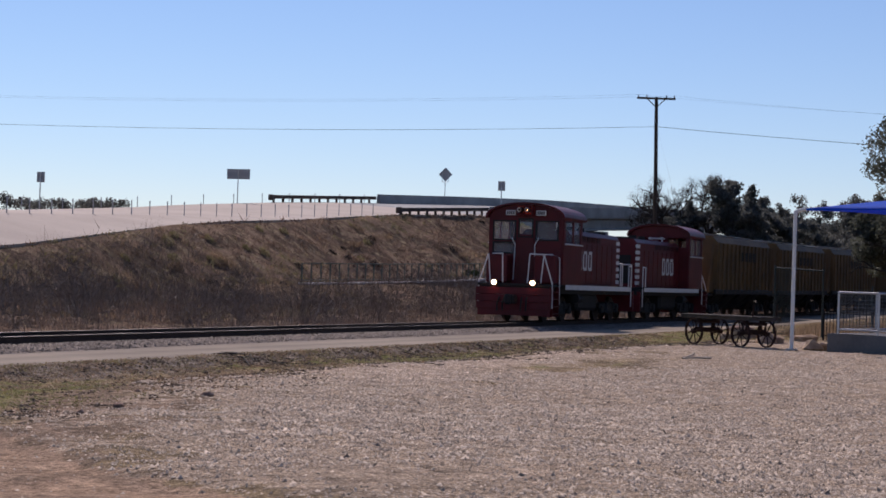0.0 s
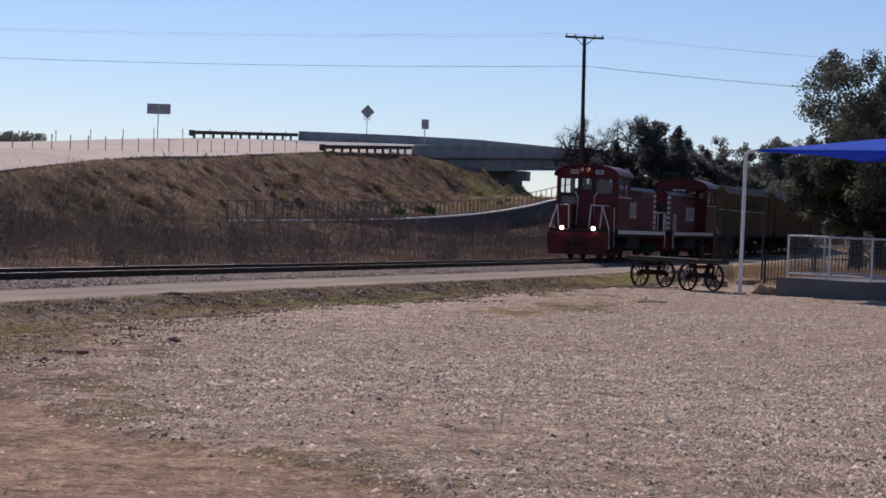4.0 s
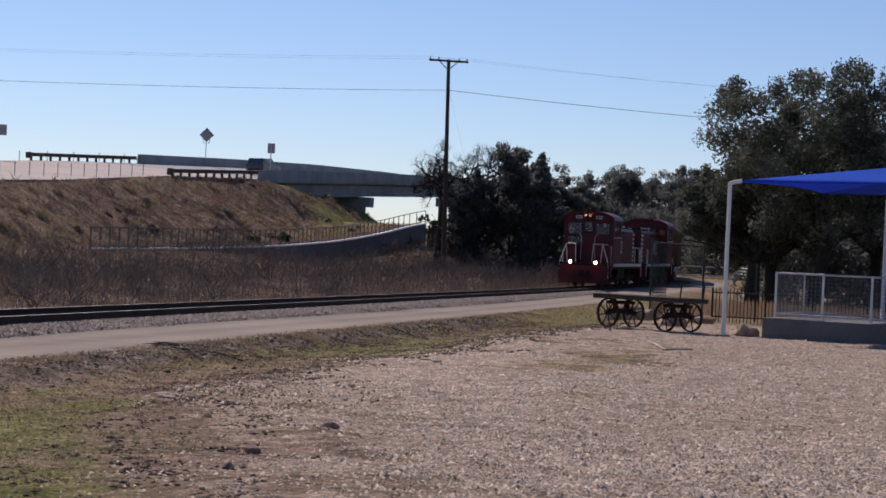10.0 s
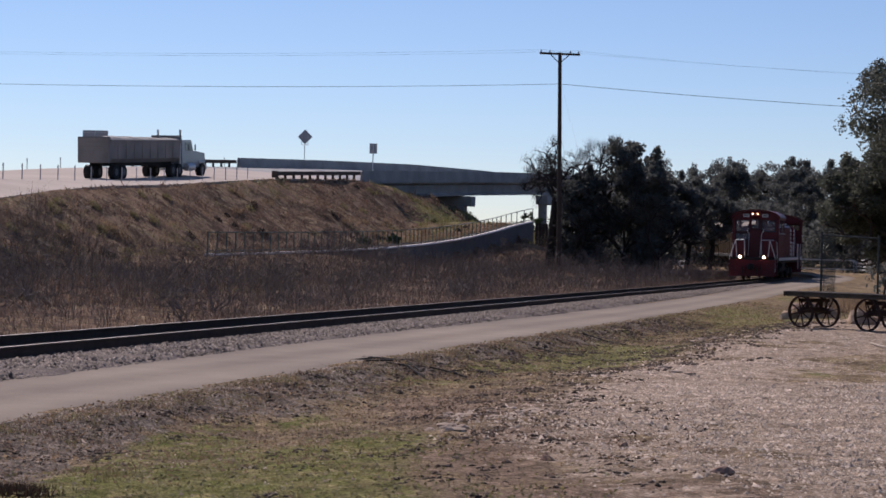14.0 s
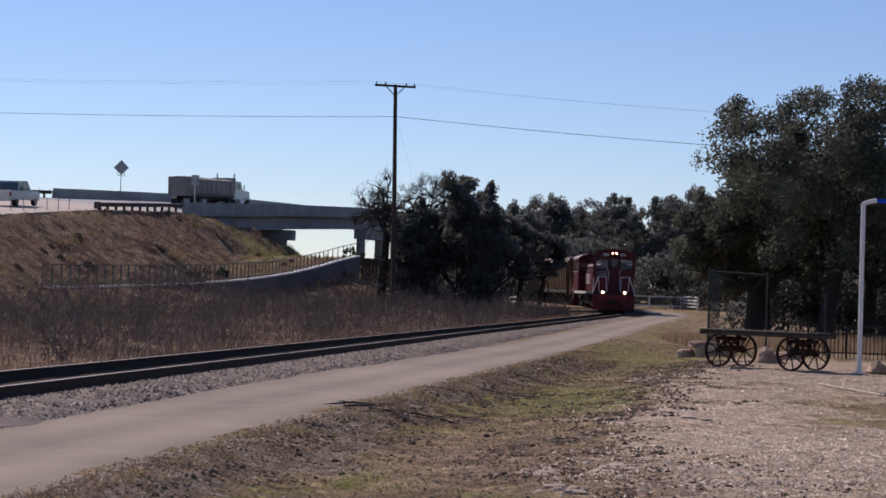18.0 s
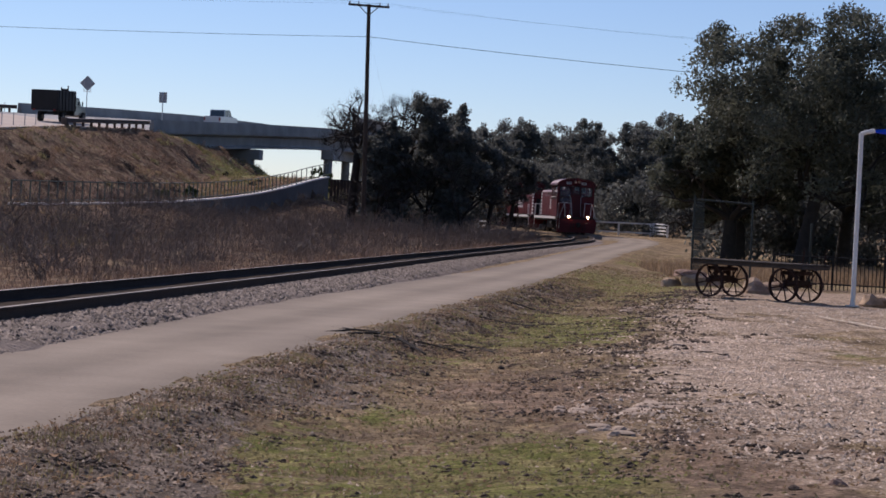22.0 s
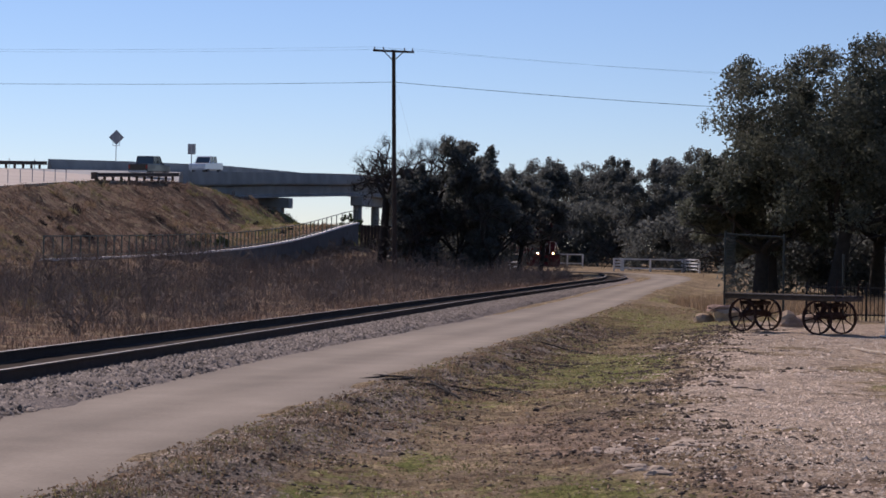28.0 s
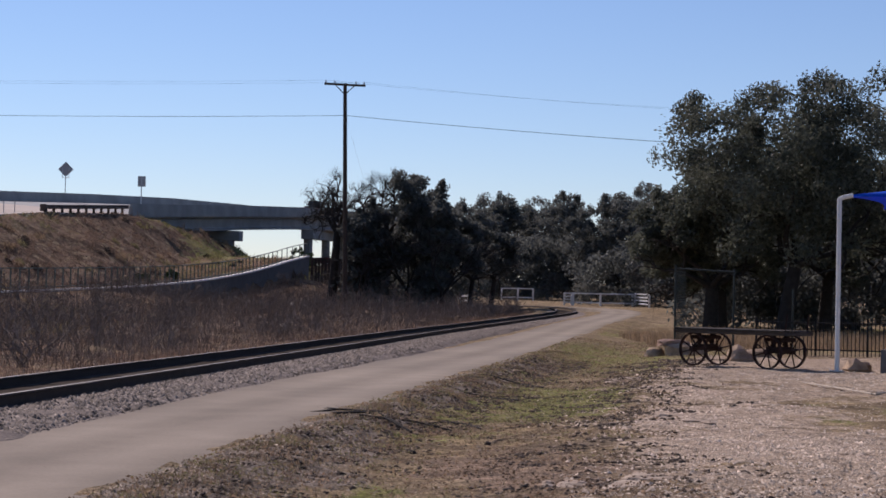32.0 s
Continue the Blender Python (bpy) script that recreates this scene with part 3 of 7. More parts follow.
def make_ground():
    xs = grid_axis([(-2500, -400, 300), (-400, -90, 31), (-90, -45, 3), (-45, -8, 0.8), (-8, -5, 0.4), (-5, 13, 0.16), (13, 16, 0.5), (16, 50, 1.7), (50, 120, 7), (120, 400, 40), (400, 2500, 300)])
    ys = grid_axis([(-2500, -300, 440), (-300, -30, 18), (-30, 0, 1.5), (0, 40, 0.2), (40, 60, 0.45), (60, 130, 0.9), (130, 215, 1.2), (215, 320, 5), (320, 700, 40), (700, 4000, 330)])
    X, Y = np.meshgrid(xs, ys)
    Z = ground_z(X, Y)
    v = np.stack([X, Y, Z], -1).reshape(-1, 3)
    nx, ny = len(xs), len(ys)
    i = np.arange(nx * ny).reshape(ny, nx)
    f = np.stack([i[:-1, :-1], i[:-1, 1:], i[1:, 1:], i[1:, :-1]], -1).reshape(-1, 4)
    me = bpy.data.meshes.new("ground")
    me.from_pydata(v.tolist(), [], f.tolist())
    me.polygons.foreach_set("use_smooth", [True] * len(me.polygons))
    x, y = v[:, 0], v[:, 1]
    right = x - road_x(y)
    gravel = smooth(x - lot_edge(y), -0.8, 0.9) * smooth(-y, -60, -50) * smooth(-x, -60, -30)
    green = smooth(right, 1.2, 2.2) * (1 - gravel) * np.clip(0.38 + 0.26 * lump(x, y, 0.6) + turf(x, y), 0, 1) * smooth(-y, -125, -100)
    slope_green = smooth(y, 158, 176) * smooth(-x, 8, 13) * smooth(x, -27, -21) * smooth(-y, -206, -196) * 0.8
    green = np.maximum(green, slope_green)
    strip = y - 4.1 + 0.875 * (x - 5.1) + 0.35 * lump(x, y, 1.2)
    clay = smooth(strip, 0.5, -0.5) * smooth(x + 0.4 * lump(x, y, 1.6), 2.9, 4.3) * smooth(-x, -14, -11.5) * smooth(y, -13, -9)
    lawn = smooth(y + 0.8 + 0.55 * (x - 7.5) + 0.3 * lump(x, y, 1.4), 0.2, -0.9) * smooth(-x, -11, -9)
    green = np.maximum(green, lawn * (0.75 + 0.2 * lump(x, y, 0.9)))
    clay = clay * (1 - lawn)
    gravel = gravel * (1 - clay) * (1 - lawn)
    bare = bald(x, y)
    green = np.maximum(green, 0.42 * bare * gravel)
    gravel = gravel * (1 - 0.8 * bare) * (1 - 0.65 * dirt(x, y))
    shoulder = smooth(right, 1.3, 1.5) * smooth(3.3 + 0.7 * lump(x, y, 0.8) - right, 0.0, 0.9) * smooth(y, -4, 2) * smooth(24 + 3 * lump(x, y, 0.7) - y, 0, 5)
    shoulder = np.maximum(shoulder, 0.95 * smooth(right, 1.3, 1.5) * smooth(2.6 + 0.4 * lump(x, y, 1.2) - right, 0.0, 0.4) * smooth(y, 10, 20) * smooth(-y, -60, -45))
    reddish = 0.9 * np.exp(-(((x - 0.7) / 1.3) ** 2 + ((y - 19.3) / 2.6) ** 2)) + 0.8 * np.exp(-(((x - 1.9) / 0.7) ** 2 + ((y - 13.0) / 2.4) ** 2)) + 0.6 * np.exp(-(((x - 3.4) / 0.9) ** 2 + ((y - 41.0) / 5.0) ** 2)) + dirt(x, y)
    green = green * (1 - 0.8 * np.clip(shoulder, 0, 1)) * (1 - 0.7 * np.clip(reddish, 0, 1))
    col2 = np.stack([shoulder, np.clip(reddish, 0, 1), pale_stone(x, y), 0 * x + 1], 1).astype(np.float32)
    a2 = me.color_attributes.new("wear", "FLOAT_COLOR", "POINT")
    a2.data.foreach_set("color", col2.ravel())
    col = np.stack([gravel, green, clay, 1 - smooth(track_x(y) - x, 2.0, 4.2) * smooth(-y, -260, -215)], 1).astype(np.float32)
    a = me.color_attributes.new("cover", "FLOAT_COLOR", "POINT")
    a.data.foreach_set("color", col.ravel())
    me.materials.append(M_GROUND)
    ob = new("ground", me)
    tagged(ob, "gravel lot, dry grass verge and brushy embankment slope", "ground", kind="structure")
    return ob


make_ground()


def ribbon(name, pts, half, mat_, label, lift=0.0, thick=0.12, across=5, crown=0.02, kind="structure", cat="road"):
    """A strip with thickness along a line on the ground."""
    P = np.asarray(pts)
    T = np.gradient(P[:, :2], axis=0)
    T /= np.linalg.norm(T, axis=1, keepdims=True)
    Nn = np.stack([T[:, 1], -T[:, 0]], 1)
    verts, faces = [], []
    us = np.linspace(-1, 1, across)
    for p, n in zip(P, Nn):
        for u in us:
            w = half + (0.05 * math.sin(p[1] * 0.7 + u * 5) + 0.03 * math.sin(p[1] * 2.3 + u * 2)) * (abs(u) > 0.9)
            verts.append((p[0] + n[0] * u * w, p[1] + n[1] * u * w, p[2] + lift + crown * (1 - u * u)))
        for u in (-1.0, 1.0):
            verts.append((p[0] + n[0] * u * (half + 0.08), p[1] + n[1] * u * (half + 0.08), p[2] + lift - thick))
    k = across + 2
    for i in range(len(P) - 1):
        a, b = i * k, (i + 1) * k
        for j in range(across - 1):
            faces.append((a + j, a + j + 1, b + j + 1, b + j))
        faces.append((a + across, a, b, b + across))
        faces.append((a + across - 1, a + across + 1, b + across + 1, b + across - 1))
    ob = raw(name, verts, faces, mat_)
    return tagged(ob, label, cat, kind=kind)


_path = ribbon("path_road", ROAD_PTS, 1.42, M_PATH, "pale dusty concrete path beside the railway", lift=0.03, thick=0.25, across=11, crown=0.0, cat="path")
_lanes = np.tile(np.array([0.35, 0.5, 0.8, 0.9, 0.55, 0.4, 0.7, 1.0, 0.85, 0.45, 0.2, 0.3, 0.2]), len(ROAD_PTS)).astype(np.float32)
_worn = _path.data.color_attributes.new("worn", "FLOAT_COLOR", "POINT")
_worn.data.foreach_set("color", np.repeat(_lanes, 4))


def worn_path():
    """Dust swept pale along the wheel tracks, grey between them, with stains."""
    N, L = M_PATH.node_tree.nodes, M_PATH.node_tree.links
    p = N["Principled BSDF"]
    src = p.inputs["Base Color"].links[0].from_socket
    at = N.new("ShaderNodeAttribute")
    at.attribute_name = "worn"
    nz = N.new("ShaderNodeTexNoise")
    nz.inputs["Scale"].default_value, nz.inputs["Detail"].default_value = 1.3, 6
    tc = N.new("ShaderNodeTexCoord")
    L.new(tc.outputs["Object"], nz.inputs["Vector"])
    add = N.new("ShaderNodeMath")
    L.new(at.outputs["Fac"], add.inputs[0])
    L.new(nz.outputs["Fac"], add.inputs[1])
    mr = N.new("ShaderNodeMapRange")
    for key, v in (("From Min", 0.6), ("From Max", 1.6), ("To Min", 0.78), ("To Max", 1.16)):
        mr.inputs[key].default_value = v
    L.new(add.outputs[0], mr.inputs["Value"])
    h = N.new("ShaderNodeHueSaturation")
    L.new(src, h.inputs["Color"])
    L.new(mr.outputs[0], h.inputs["Value"])
    L.new(h.outputs[0], p.inputs["Base Color"])


worn_path()


def make_track():
    """Ballast bed, ties and two rails."""
    P = TRACK_PTS[::4]
    T = np.gradient(P[:, :2], axis=0)
    T /= np.linalg.norm(T, axis=1, keepdims=True)
    Nn = np.stack([T[:, 1], -T[:, 0]], 1)
    prof = [(-2.6, -0.62), (-1.75, -0.21), (-0.85, -0.16), (0.0, -0.18), (0.85, -0.16), (1.5, -0.165), (2.0, -0.2), (2.6, -0.45)]
    rng = np.random.RandomState(3)
    verts, faces = [], []
    for i, (p, n) in enumerate(zip(P, Nn)):
        for u, w in prof:
            j = 0.018 * rng.randn()
            verts.append((p[0] + n[0] * (u + j * 2), p[1] + n[1] * (u + j * 2), p[2] + w + j * 0.6))
    k = len(prof)
    for i in range(len(P) - 1):
        for j in range(k - 1):
            faces.append((i * k + j, i * k + j + 1, (i + 1) * k + j + 1, (i + 1) * k + j))
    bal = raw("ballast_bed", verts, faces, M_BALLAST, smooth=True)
    # Inner strip darker: oil, and the ties' shadows put into its colour.
    bal.data.materials.append(mat("dark_inner_ballast", (0.075, 0.062, 0.052), 0.9, 0, 0.3, 1.5, 20, 0.6, spec=0.0))
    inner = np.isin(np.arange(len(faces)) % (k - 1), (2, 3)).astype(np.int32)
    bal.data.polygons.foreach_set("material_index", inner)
    tagged(bal, "grey crushed stone ballast under the rails", "ballast", kind="structure")
    track = thing("railway_track", "rusty steel rails on dark timber ties in grey ballast", "railway track", kind="structure")
    for side in (-1, 1):
        c = P[:, :2] + Nn * side * 0.755
        shape = [(-0.07, -0.18), (0.07, -0.18), (0.012, -0.15), (0.012, -0.04), (0.037, -0.03), (0.037, 0), (-0.037, 0), (-0.037, -0.03), (-0.012, -0.04), (-0.012, -0.15)]
        verts, faces = [], []
        for i in range(len(P)):
            for u, w in shape:
                verts.append((c[i, 0] + Nn[i, 0] * u, c[i, 1] + Nn[i, 1] * u, P[i, 2] + w))
        k = len(shape)
        for i in range(len(P) - 1):
            for j in range(k):
                faces.append((i * k + j, (i + 1) * k + j, (i + 1) * k + (j + 1) % k, i * k + (j + 1) % k))
        r = raw("rail", verts, faces, M_RAIL, track)
        r.data.materials.append(M_RAILTOP)
        mi = np.zeros(len(faces), dtype=np.int32)
        mi[np.arange(len(faces)) % k == 5] = 1
        r.data.polygons.foreach_set("material_index", mi)
    bm = bmesh.new()
    box(bm, (0, 0, -0.25), (2.6, 0.23, 0.16), bev=0.012)
    me = bpy.data.meshes.new("tie")
    bm.to_mesh(me)
    bm.free()
    me.materials.append(M_TIE)
    for s in np.arange(60, 205, 0.56):
        p, d = on_track(s)
        share("tie", me, track, pose(*p, 0, 0, math.degrees(math.atan2(-d[0], d[1]))))
    return track


RAILWAY = make_track()


def loose_stones():
    """Gravel on the lot and broken stone along the ballast's shoulder."""
    rng = np.random.RandomState(21)
    lots, pales = [], []
    for n, x0, x1, y0, y1, size in ((165000, 2.5, 13.5, -1.5, 13, 0.0125), (120000, 1.0, 14.5, 13, 28, 0.0125), (60000, 1.5, 17, 28, 46, 0.0145)):
        y, x = rng.uniform(y0, y1, n), rng.uniform(x0, x1, n)
        ok = x > lot_edge(y) + 0.1 + 0.9 * lump(x, y, 0.9) + 0.8 * rng.randn(n)
        ok &= rng.rand(n) > 0.85 * bald(x, y)
        ok &= rng.rand(n) > 0.6 * dirt(x, y)
        strip = y - 4.1 + 0.875 * (x - 5.1) + 0.35 * lump(x, y, 1.2)
        ok &= (strip > 0.25 * rng.randn(n)) | (rng.rand(n) < 0.07)
        ok &= rng.rand(n) < 0.72 + 0.45 * lump(x, y, 0.55) + 0.3 * lump(x, y, 1.7)
        x, y = x[ok], y[ok]
        pale = rng.rand(len(x)) < pale_stone(x, y)
        for lot, k in ((lots, ~pale), (pales, pale)):
            lot.append(chips(rng, x[k], y[k], ground_z(x[k], y[k]), np.clip(size * np.exp(0.4 * rng.randn(k.sum())), 0.005, 0.045)))
    v, f = join_lots(lots)
    tagged(solids("loose_gravel", v, f, M_STONE), "pinkish grey crushed gravel covering the lot", "gravel", kind="stuff")
    v, f = join_lots(pales)
    tagged(solids("loose_gravel", v, f, mat("pale_gravel", (0.62, 0.5, 0.395), 0.9, 0, 0.2, 2, 30, 0.2, second=(0.4, 0.315, 0.245), island=0.5, spec=0.05)), "pale pinkish crushed stone next to the verge", "gravel", kind="stuff")
    n = 165000
    y = 4 + 46 * rng.rand(n) ** 1.3
    x = road_x(y) + 1.38 + 6 * rng.rand(n) ** 1.8
    right = x - road_x(y)
    ok = (x < lot_edge(y) + 0.8) & (rng.rand(n) < np.clip(0.07 + 0.9 * smooth(3.2 + 0.7 * lump(x, y, 0.8) - right, 0, 0.8) * smooth(26 + 3 * lump(x, y, 0.7) - y, 0, 5) * (0.7 + 0.5 * lump(x, y, 2.4)), 0.03, 1))
    x, y = x[ok], y[ok]
    v, f = chips(rng, x, y, ground_z(x, y), np.clip(0.0105 * np.exp(0.4 * rng.randn(len(x))), 0.004, 0.03))
    tagged(solids("verge_stones", v, f, mat("grey_verge_stone", (0.33, 0.265, 0.205), 0.95, 0, 0.25, 2, 30, 0.3, second=(0.15, 0.118, 0.09), island=0.65, spec=0.05)), "scattered grey stones on the path's verge", "gravel", kind="stuff")
    n = 40000
    i = rng.randint(int(72 / 0.25), int(175 / 0.25), n)
    u = rng.uniform(0.85, 2.2, n) * np.where(rng.rand(n) < 0.8, 1, -1)
    p = TRACK_PTS[i]
    d = TRACK_PTS[i + 1] - p
    p = p + d * rng.rand(n, 1)
    d /= np.linalg.norm(d, axis=1, keepdims=True)
    z = p[:, 2] + np.interp(np.abs(u), [0.85, 1.5, 2.0, 2.6], [-0.16, -0.165, -0.2, -0.45])
    v, f = chips(rng, p[:, 0] + d[:, 1] * u, p[:, 1] - d[:, 0] * u, z, rng.uniform(0.02, 0.05, n))
    tagged(solids("ballast_stones", v, f, mat("broken_ballast", (0.25, 0.212, 0.183), 0.95, 0, 0.2, 2, 30, 0.3, second=(0.165, 0.14, 0.12), island=0.5, spec=0.05)), "loose grey ballast stones beside the rails", "ballast", kind="stuff")


loose_stones()

# ---- highway, bridge, retaining wall ----


def make_highway():
    ys = np.r_[np.arange(-80, 172, 4.0), 172.0]
    xe, ze, xp, zp, xf, zf = hw_edge(ys)
    rows = [np.stack([xe - 0.1, ys, ze - 0.3], 1), np.stack([xe, ys, ze + 0.02], 1), np.stack([xp, ys, zp + 0.03], 1)]
    for u in (0.25, 0.5, 0.75, 1.0):
        rows.append(np.stack([xp + (xf - xp) * u, ys, zp + (zf - zp) * u + 0.03], 1))
    rows.append(np.stack([xf - 0.3, ys, zf - 0.6], 1))
    R = np.stack(rows, 1)
    n, k = R.shape[:2]
    faces = [(i * k + j, (i + 1) * k + j, (i + 1) * k + j + 1, i * k + j + 1) for i in range(n - 1) for j in range(k - 1)]
    ob = raw("highway_road", R.reshape(-1, 3), faces, M_HIGHWAY)
    tagged(ob, "pale sunlit concrete highway climbing to the bridge", "highway", kind="structure")
    return ob


make_highway()


def make_bridge():
    br = thing("highway_bridge", "grey concrete highway overpass on piers", "bridge", kind="structure")
    ys = np.r_[172.0, np.arange(177, 400, 5.0)]
    xe, ze, xp, zp, xf, zf = hw_edge(ys)

    def strip(name, prof, label=""):
        """prof: per station a list of (x, z) round the section."""
        verts, faces = [], []
        k = len(prof[0])
        st = ys[-len(prof):]
        for y, pr in zip(st, prof):
            verts += [(x, y, z) for x, z in pr]
        for i in range(len(st) - 1):
            for j in range(k):
                faces.append((i * k + j, i * k + (j + 1) % k, (i + 1) * k + (j + 1) % k, (i + 1) * k + j))
        faces.append(tuple(range(k)))
        faces.append(tuple(reversed(range((len(st) - 1) * k, len(st) * k))))
        return raw(name, verts, faces, M_CONC, br, label)

    strip("deck", [[(a + 0.25, b), (c - 0.25, d), (c - 0.25, d - 0.28), (a + 0.25, b - 0.28)] for a, b, c, d in zip(xe, ze, xf, zf)], "concrete bridge deck slab")
    strip("parapet", [[(a + 0.26, b - 0.1), (a + 0.2, b + 0.95), (a - 0.02, b + 0.95), (a - 0.15, b + 0.25), (a - 0.2, b - 0.1)] for a, b in zip(xe, ze)], "solid concrete traffic parapet")
    strip("parapet", [[(a - 0.26, b - 0.1), (a - 0.2, b + 0.95), (a + 0.02, b + 0.95), (a + 0.15, b + 0.25), (a + 0.2, b - 0.1)] for a, b in zip(xf[2:], zf[2:])], "solid concrete traffic parapet")
    for u in (0.04, 0.28, 0.52, 0.76, 0.96):
        pr = []
        for a, b, c, d in zip(xe, ze, xf, zf):
            x, z = a + (c - a) * u, b + (d - b) * u - 0.28
            pr.append([(x - 0.5, z), (x + 0.5, z), (x + 0.5, z - 0.16), (x + 0.12, z - 0.3), (x + 0.12, z - 1.15), (x + 0.35, z - 1.3), (x + 0.35, z - 1.5), (x - 0.35, z - 1.5), (x - 0.35, z - 1.3), (x - 0.12, z - 1.15), (x - 0.12, z - 0.3), (x - 0.5, z - 0.16)])
        strip("girder", pr)
    # abutment across the deck, piers skewed to lie along the railway
    a, b = (float(v) for v in hw_edge(203.0)[:2])
    p0, p1 = Vector((a + 0.6, 203.0, b - 1.82)), Vector((a - 15.5, 206.0, b - 1.4))
    d = p1 - p0
    q = d.to_track_quat("Y", "Z").to_matrix()
    bm = bmesh.new()
    box(bm, (p0 + p1) / 2 - Vector((0, 0, 0.55)), (1.5, d.length, 1.1), q, bev=0.05)
    part("abutment", bm, M_CONC, br, "concrete abutment seat in the slope")
    bm = bmesh.new()
    box(bm, (p0 + p1) / 2 - Vector((0.5, 0, 2.9)), (1.2, d.length - 0.8, 4.4), q, bev=0.05)
    part("abutment_wall", bm, M_CONC, br)
    for y in (231.5, 262.0):
        a, b = (float(v) for v in hw_edge(y)[:2])
        p0 = Vector((a - 0.1, y, b - 1.82))
        p1 = Vector((a + 3.0, y + 62, float(hw_edge(y + 62)[1]) - 1.82))
        d = p1 - p0
        q = d.to_track_quat("Y", "Z").to_matrix()
        bm = bmesh.new()
        box(bm, (p0 + p1) / 2 - Vector((0, 0, 0.55)), (1.5, d.length, 1.1), q, bev=0.05)
        part("pier_cap", bm, M_CONC, br, "concrete pier cap")
        for k in range(4):
            c = p0.lerp(p1, 0.02 + 0.31 * k)
            bm = bmesh.new()
            rod(bm, (c.x, c.y, -1.0), (c.x, c.y, c.z - 1.0), 0.55, seg=16)
            part("column", bm, M_CONC, br, "round concrete column")
    return br


make_bridge()


def guard_rail(name, p0, p1, n, far=False):
    """Guard rail on timber posts from p0 to p1 on the road's shoulder."""
    g = thing(name, "weathered guard rail on short posts", "guard rail", pose(*p0), group="highway guard rails")
    d = Vector(p1) - Vector(p0)
    bm = bmesh.new()
    e = Vector((d.y, -d.x, 0)).normalized()
    for w in (0.48, 0.66):
        rod(bm, (0, 0, w), d + Vector((0, 0, w)), 0.085, seg=8)
    box(bm, d / 2 + Vector((0, 0, 0.57)), (0.05, d.length, 0.24), d.to_track_quat("Y", "Z").to_matrix())
    part("beam", bm, M_GUARD, g, "weathered corrugated beam")
    for i in range(n):
        q = d * ((i + 0.3) / n) + e * (-0.14)
        bm = bmesh.new()
        box(bm, q + Vector((0, 0, 0.22)), (0.2, 0.2, 1.0), bev=0.02)
        part("post", bm, M_WOODPOLE, g)
    bm = bmesh.new()
    box(bm, Vector((0, -0.2, 0.5)), (0.5, 0.5, 0.55), bev=0.05)
    part("end_terminal", bm, M_GUARD, g)
    return g


def edge3(y, which=0):
    e = hw_edge(y)
    return (float(e[which]), float(y), float(e[which + 1]))


guard_rail("guard_rail", (-31.7, 148.6, 7.35), (-29.0, 172.0, 8.5), 11)
guard_rail("guard_rail", (-47.6, 160.0, 8.75), (-43.6, 182.0, 9.85), 12)


def delineators():
    """Slim marker posts on both shoulders."""
    bm = bmesh.new()
    rod(bm, (0, 0, 0), (0, 0, 1.0), 0.035, seg=6)
    box(bm, (0, -0.04, 0.88), (0.07, 0.02, 0.16))
    me = bpy.data.meshes.new("marker_post")
    bm.to_mesh(me)
    bm.free()
    me.materials.append(M_SIGNBACK)
    for y in np.arange(60, 148, 2.4):
        x, _, z = edge3(y, 2)
        ob = new("marker_post", me)
        ob.matrix_basis = pose(x - 0.2, y, z)
        tagged(ob, "slim grey roadside marker post", "marker post", "highway marker posts")
    for y in np.arange(100, 180, 5.3):
        x, _, z = edge3(y, 4)
        ob = new("marker_post", me)
        ob.matrix_basis = pose(x - 0.4, y, z - 0.1)
        tagged(ob, "slim grey roadside marker post", "marker post", "highway marker posts")


delineators()


def sign(name, x, y, z, w, h, base, label, diamond=False, posts=1):
    """A sign seen from behind on its post; z is the panel's middle."""
    s = thing(name, label, "road sign", pose(x, y, base), group="highway signs")
    bm = bmesh.new()
    m = pose(0, 0, 0, 0, 45 if diamond else 0, 0).to_3x3()
    box(bm, (0, 0, z - base), (w, 0.02, h), m, bev=0.004)
    part("panel", bm, M_SIGNBACK, s, "bare metal back of the sign panel")
    if diamond:
        for dx in (-0.35, 0.35):
            bm = bmesh.new()
            rod(bm, (dx, -0.05, z - base - h * 0.75), (dx, -0.05, z - base + 0.2), 0.03)
            part("bracket", bm, M_GALV, s)
        bm = bmesh.new()
        rod(bm, (-0.38, -0.05, z - base - h * 0.75), (0.38, -0.05, z - base - h * 0.75), 0.03)
        rod(bm, (0, -0.05, 0), (0, -0.05, z - base - h * 0.75), 0.045)
        part("post", bm, M_GALV, s)
    else:
        for w2 in (0.3, -0.3):
            bm = bmesh.new()
            box(bm, (0, -0.03, z - base + w2 * h), (w * 0.96, 0.03, 0.05))
            part("stiffener", bm, M_GALV, s)
        bm = bmesh.new()
        rod(bm, (0, -0.06, -0.3), (0, -0.06, z - base + h * 0.45), 0.05)
        part("post", bm, M_GALV, s)
    return s


sign("road_sign", -49.8, 156.5, 11.23, 2.3, 0.95, 8.0, "wide rectangular road sign seen from behind on one post")
sign("road_sign", -40.3, 199.1, 14.1, 1.15, 1.15, 10.4, "diamond-shaped road sign seen from behind on a bracketed post", True)
sign("road_sign", -28.3, 174.7, 11.58, 0.73, 0.97, 9.75, "small upright road sign seen from behind on its post")
sign("road_sign", -57.0, 129.8, 9.15, 0.7, 0.85, 6.2, "small upright road sign seen from behind on its post")


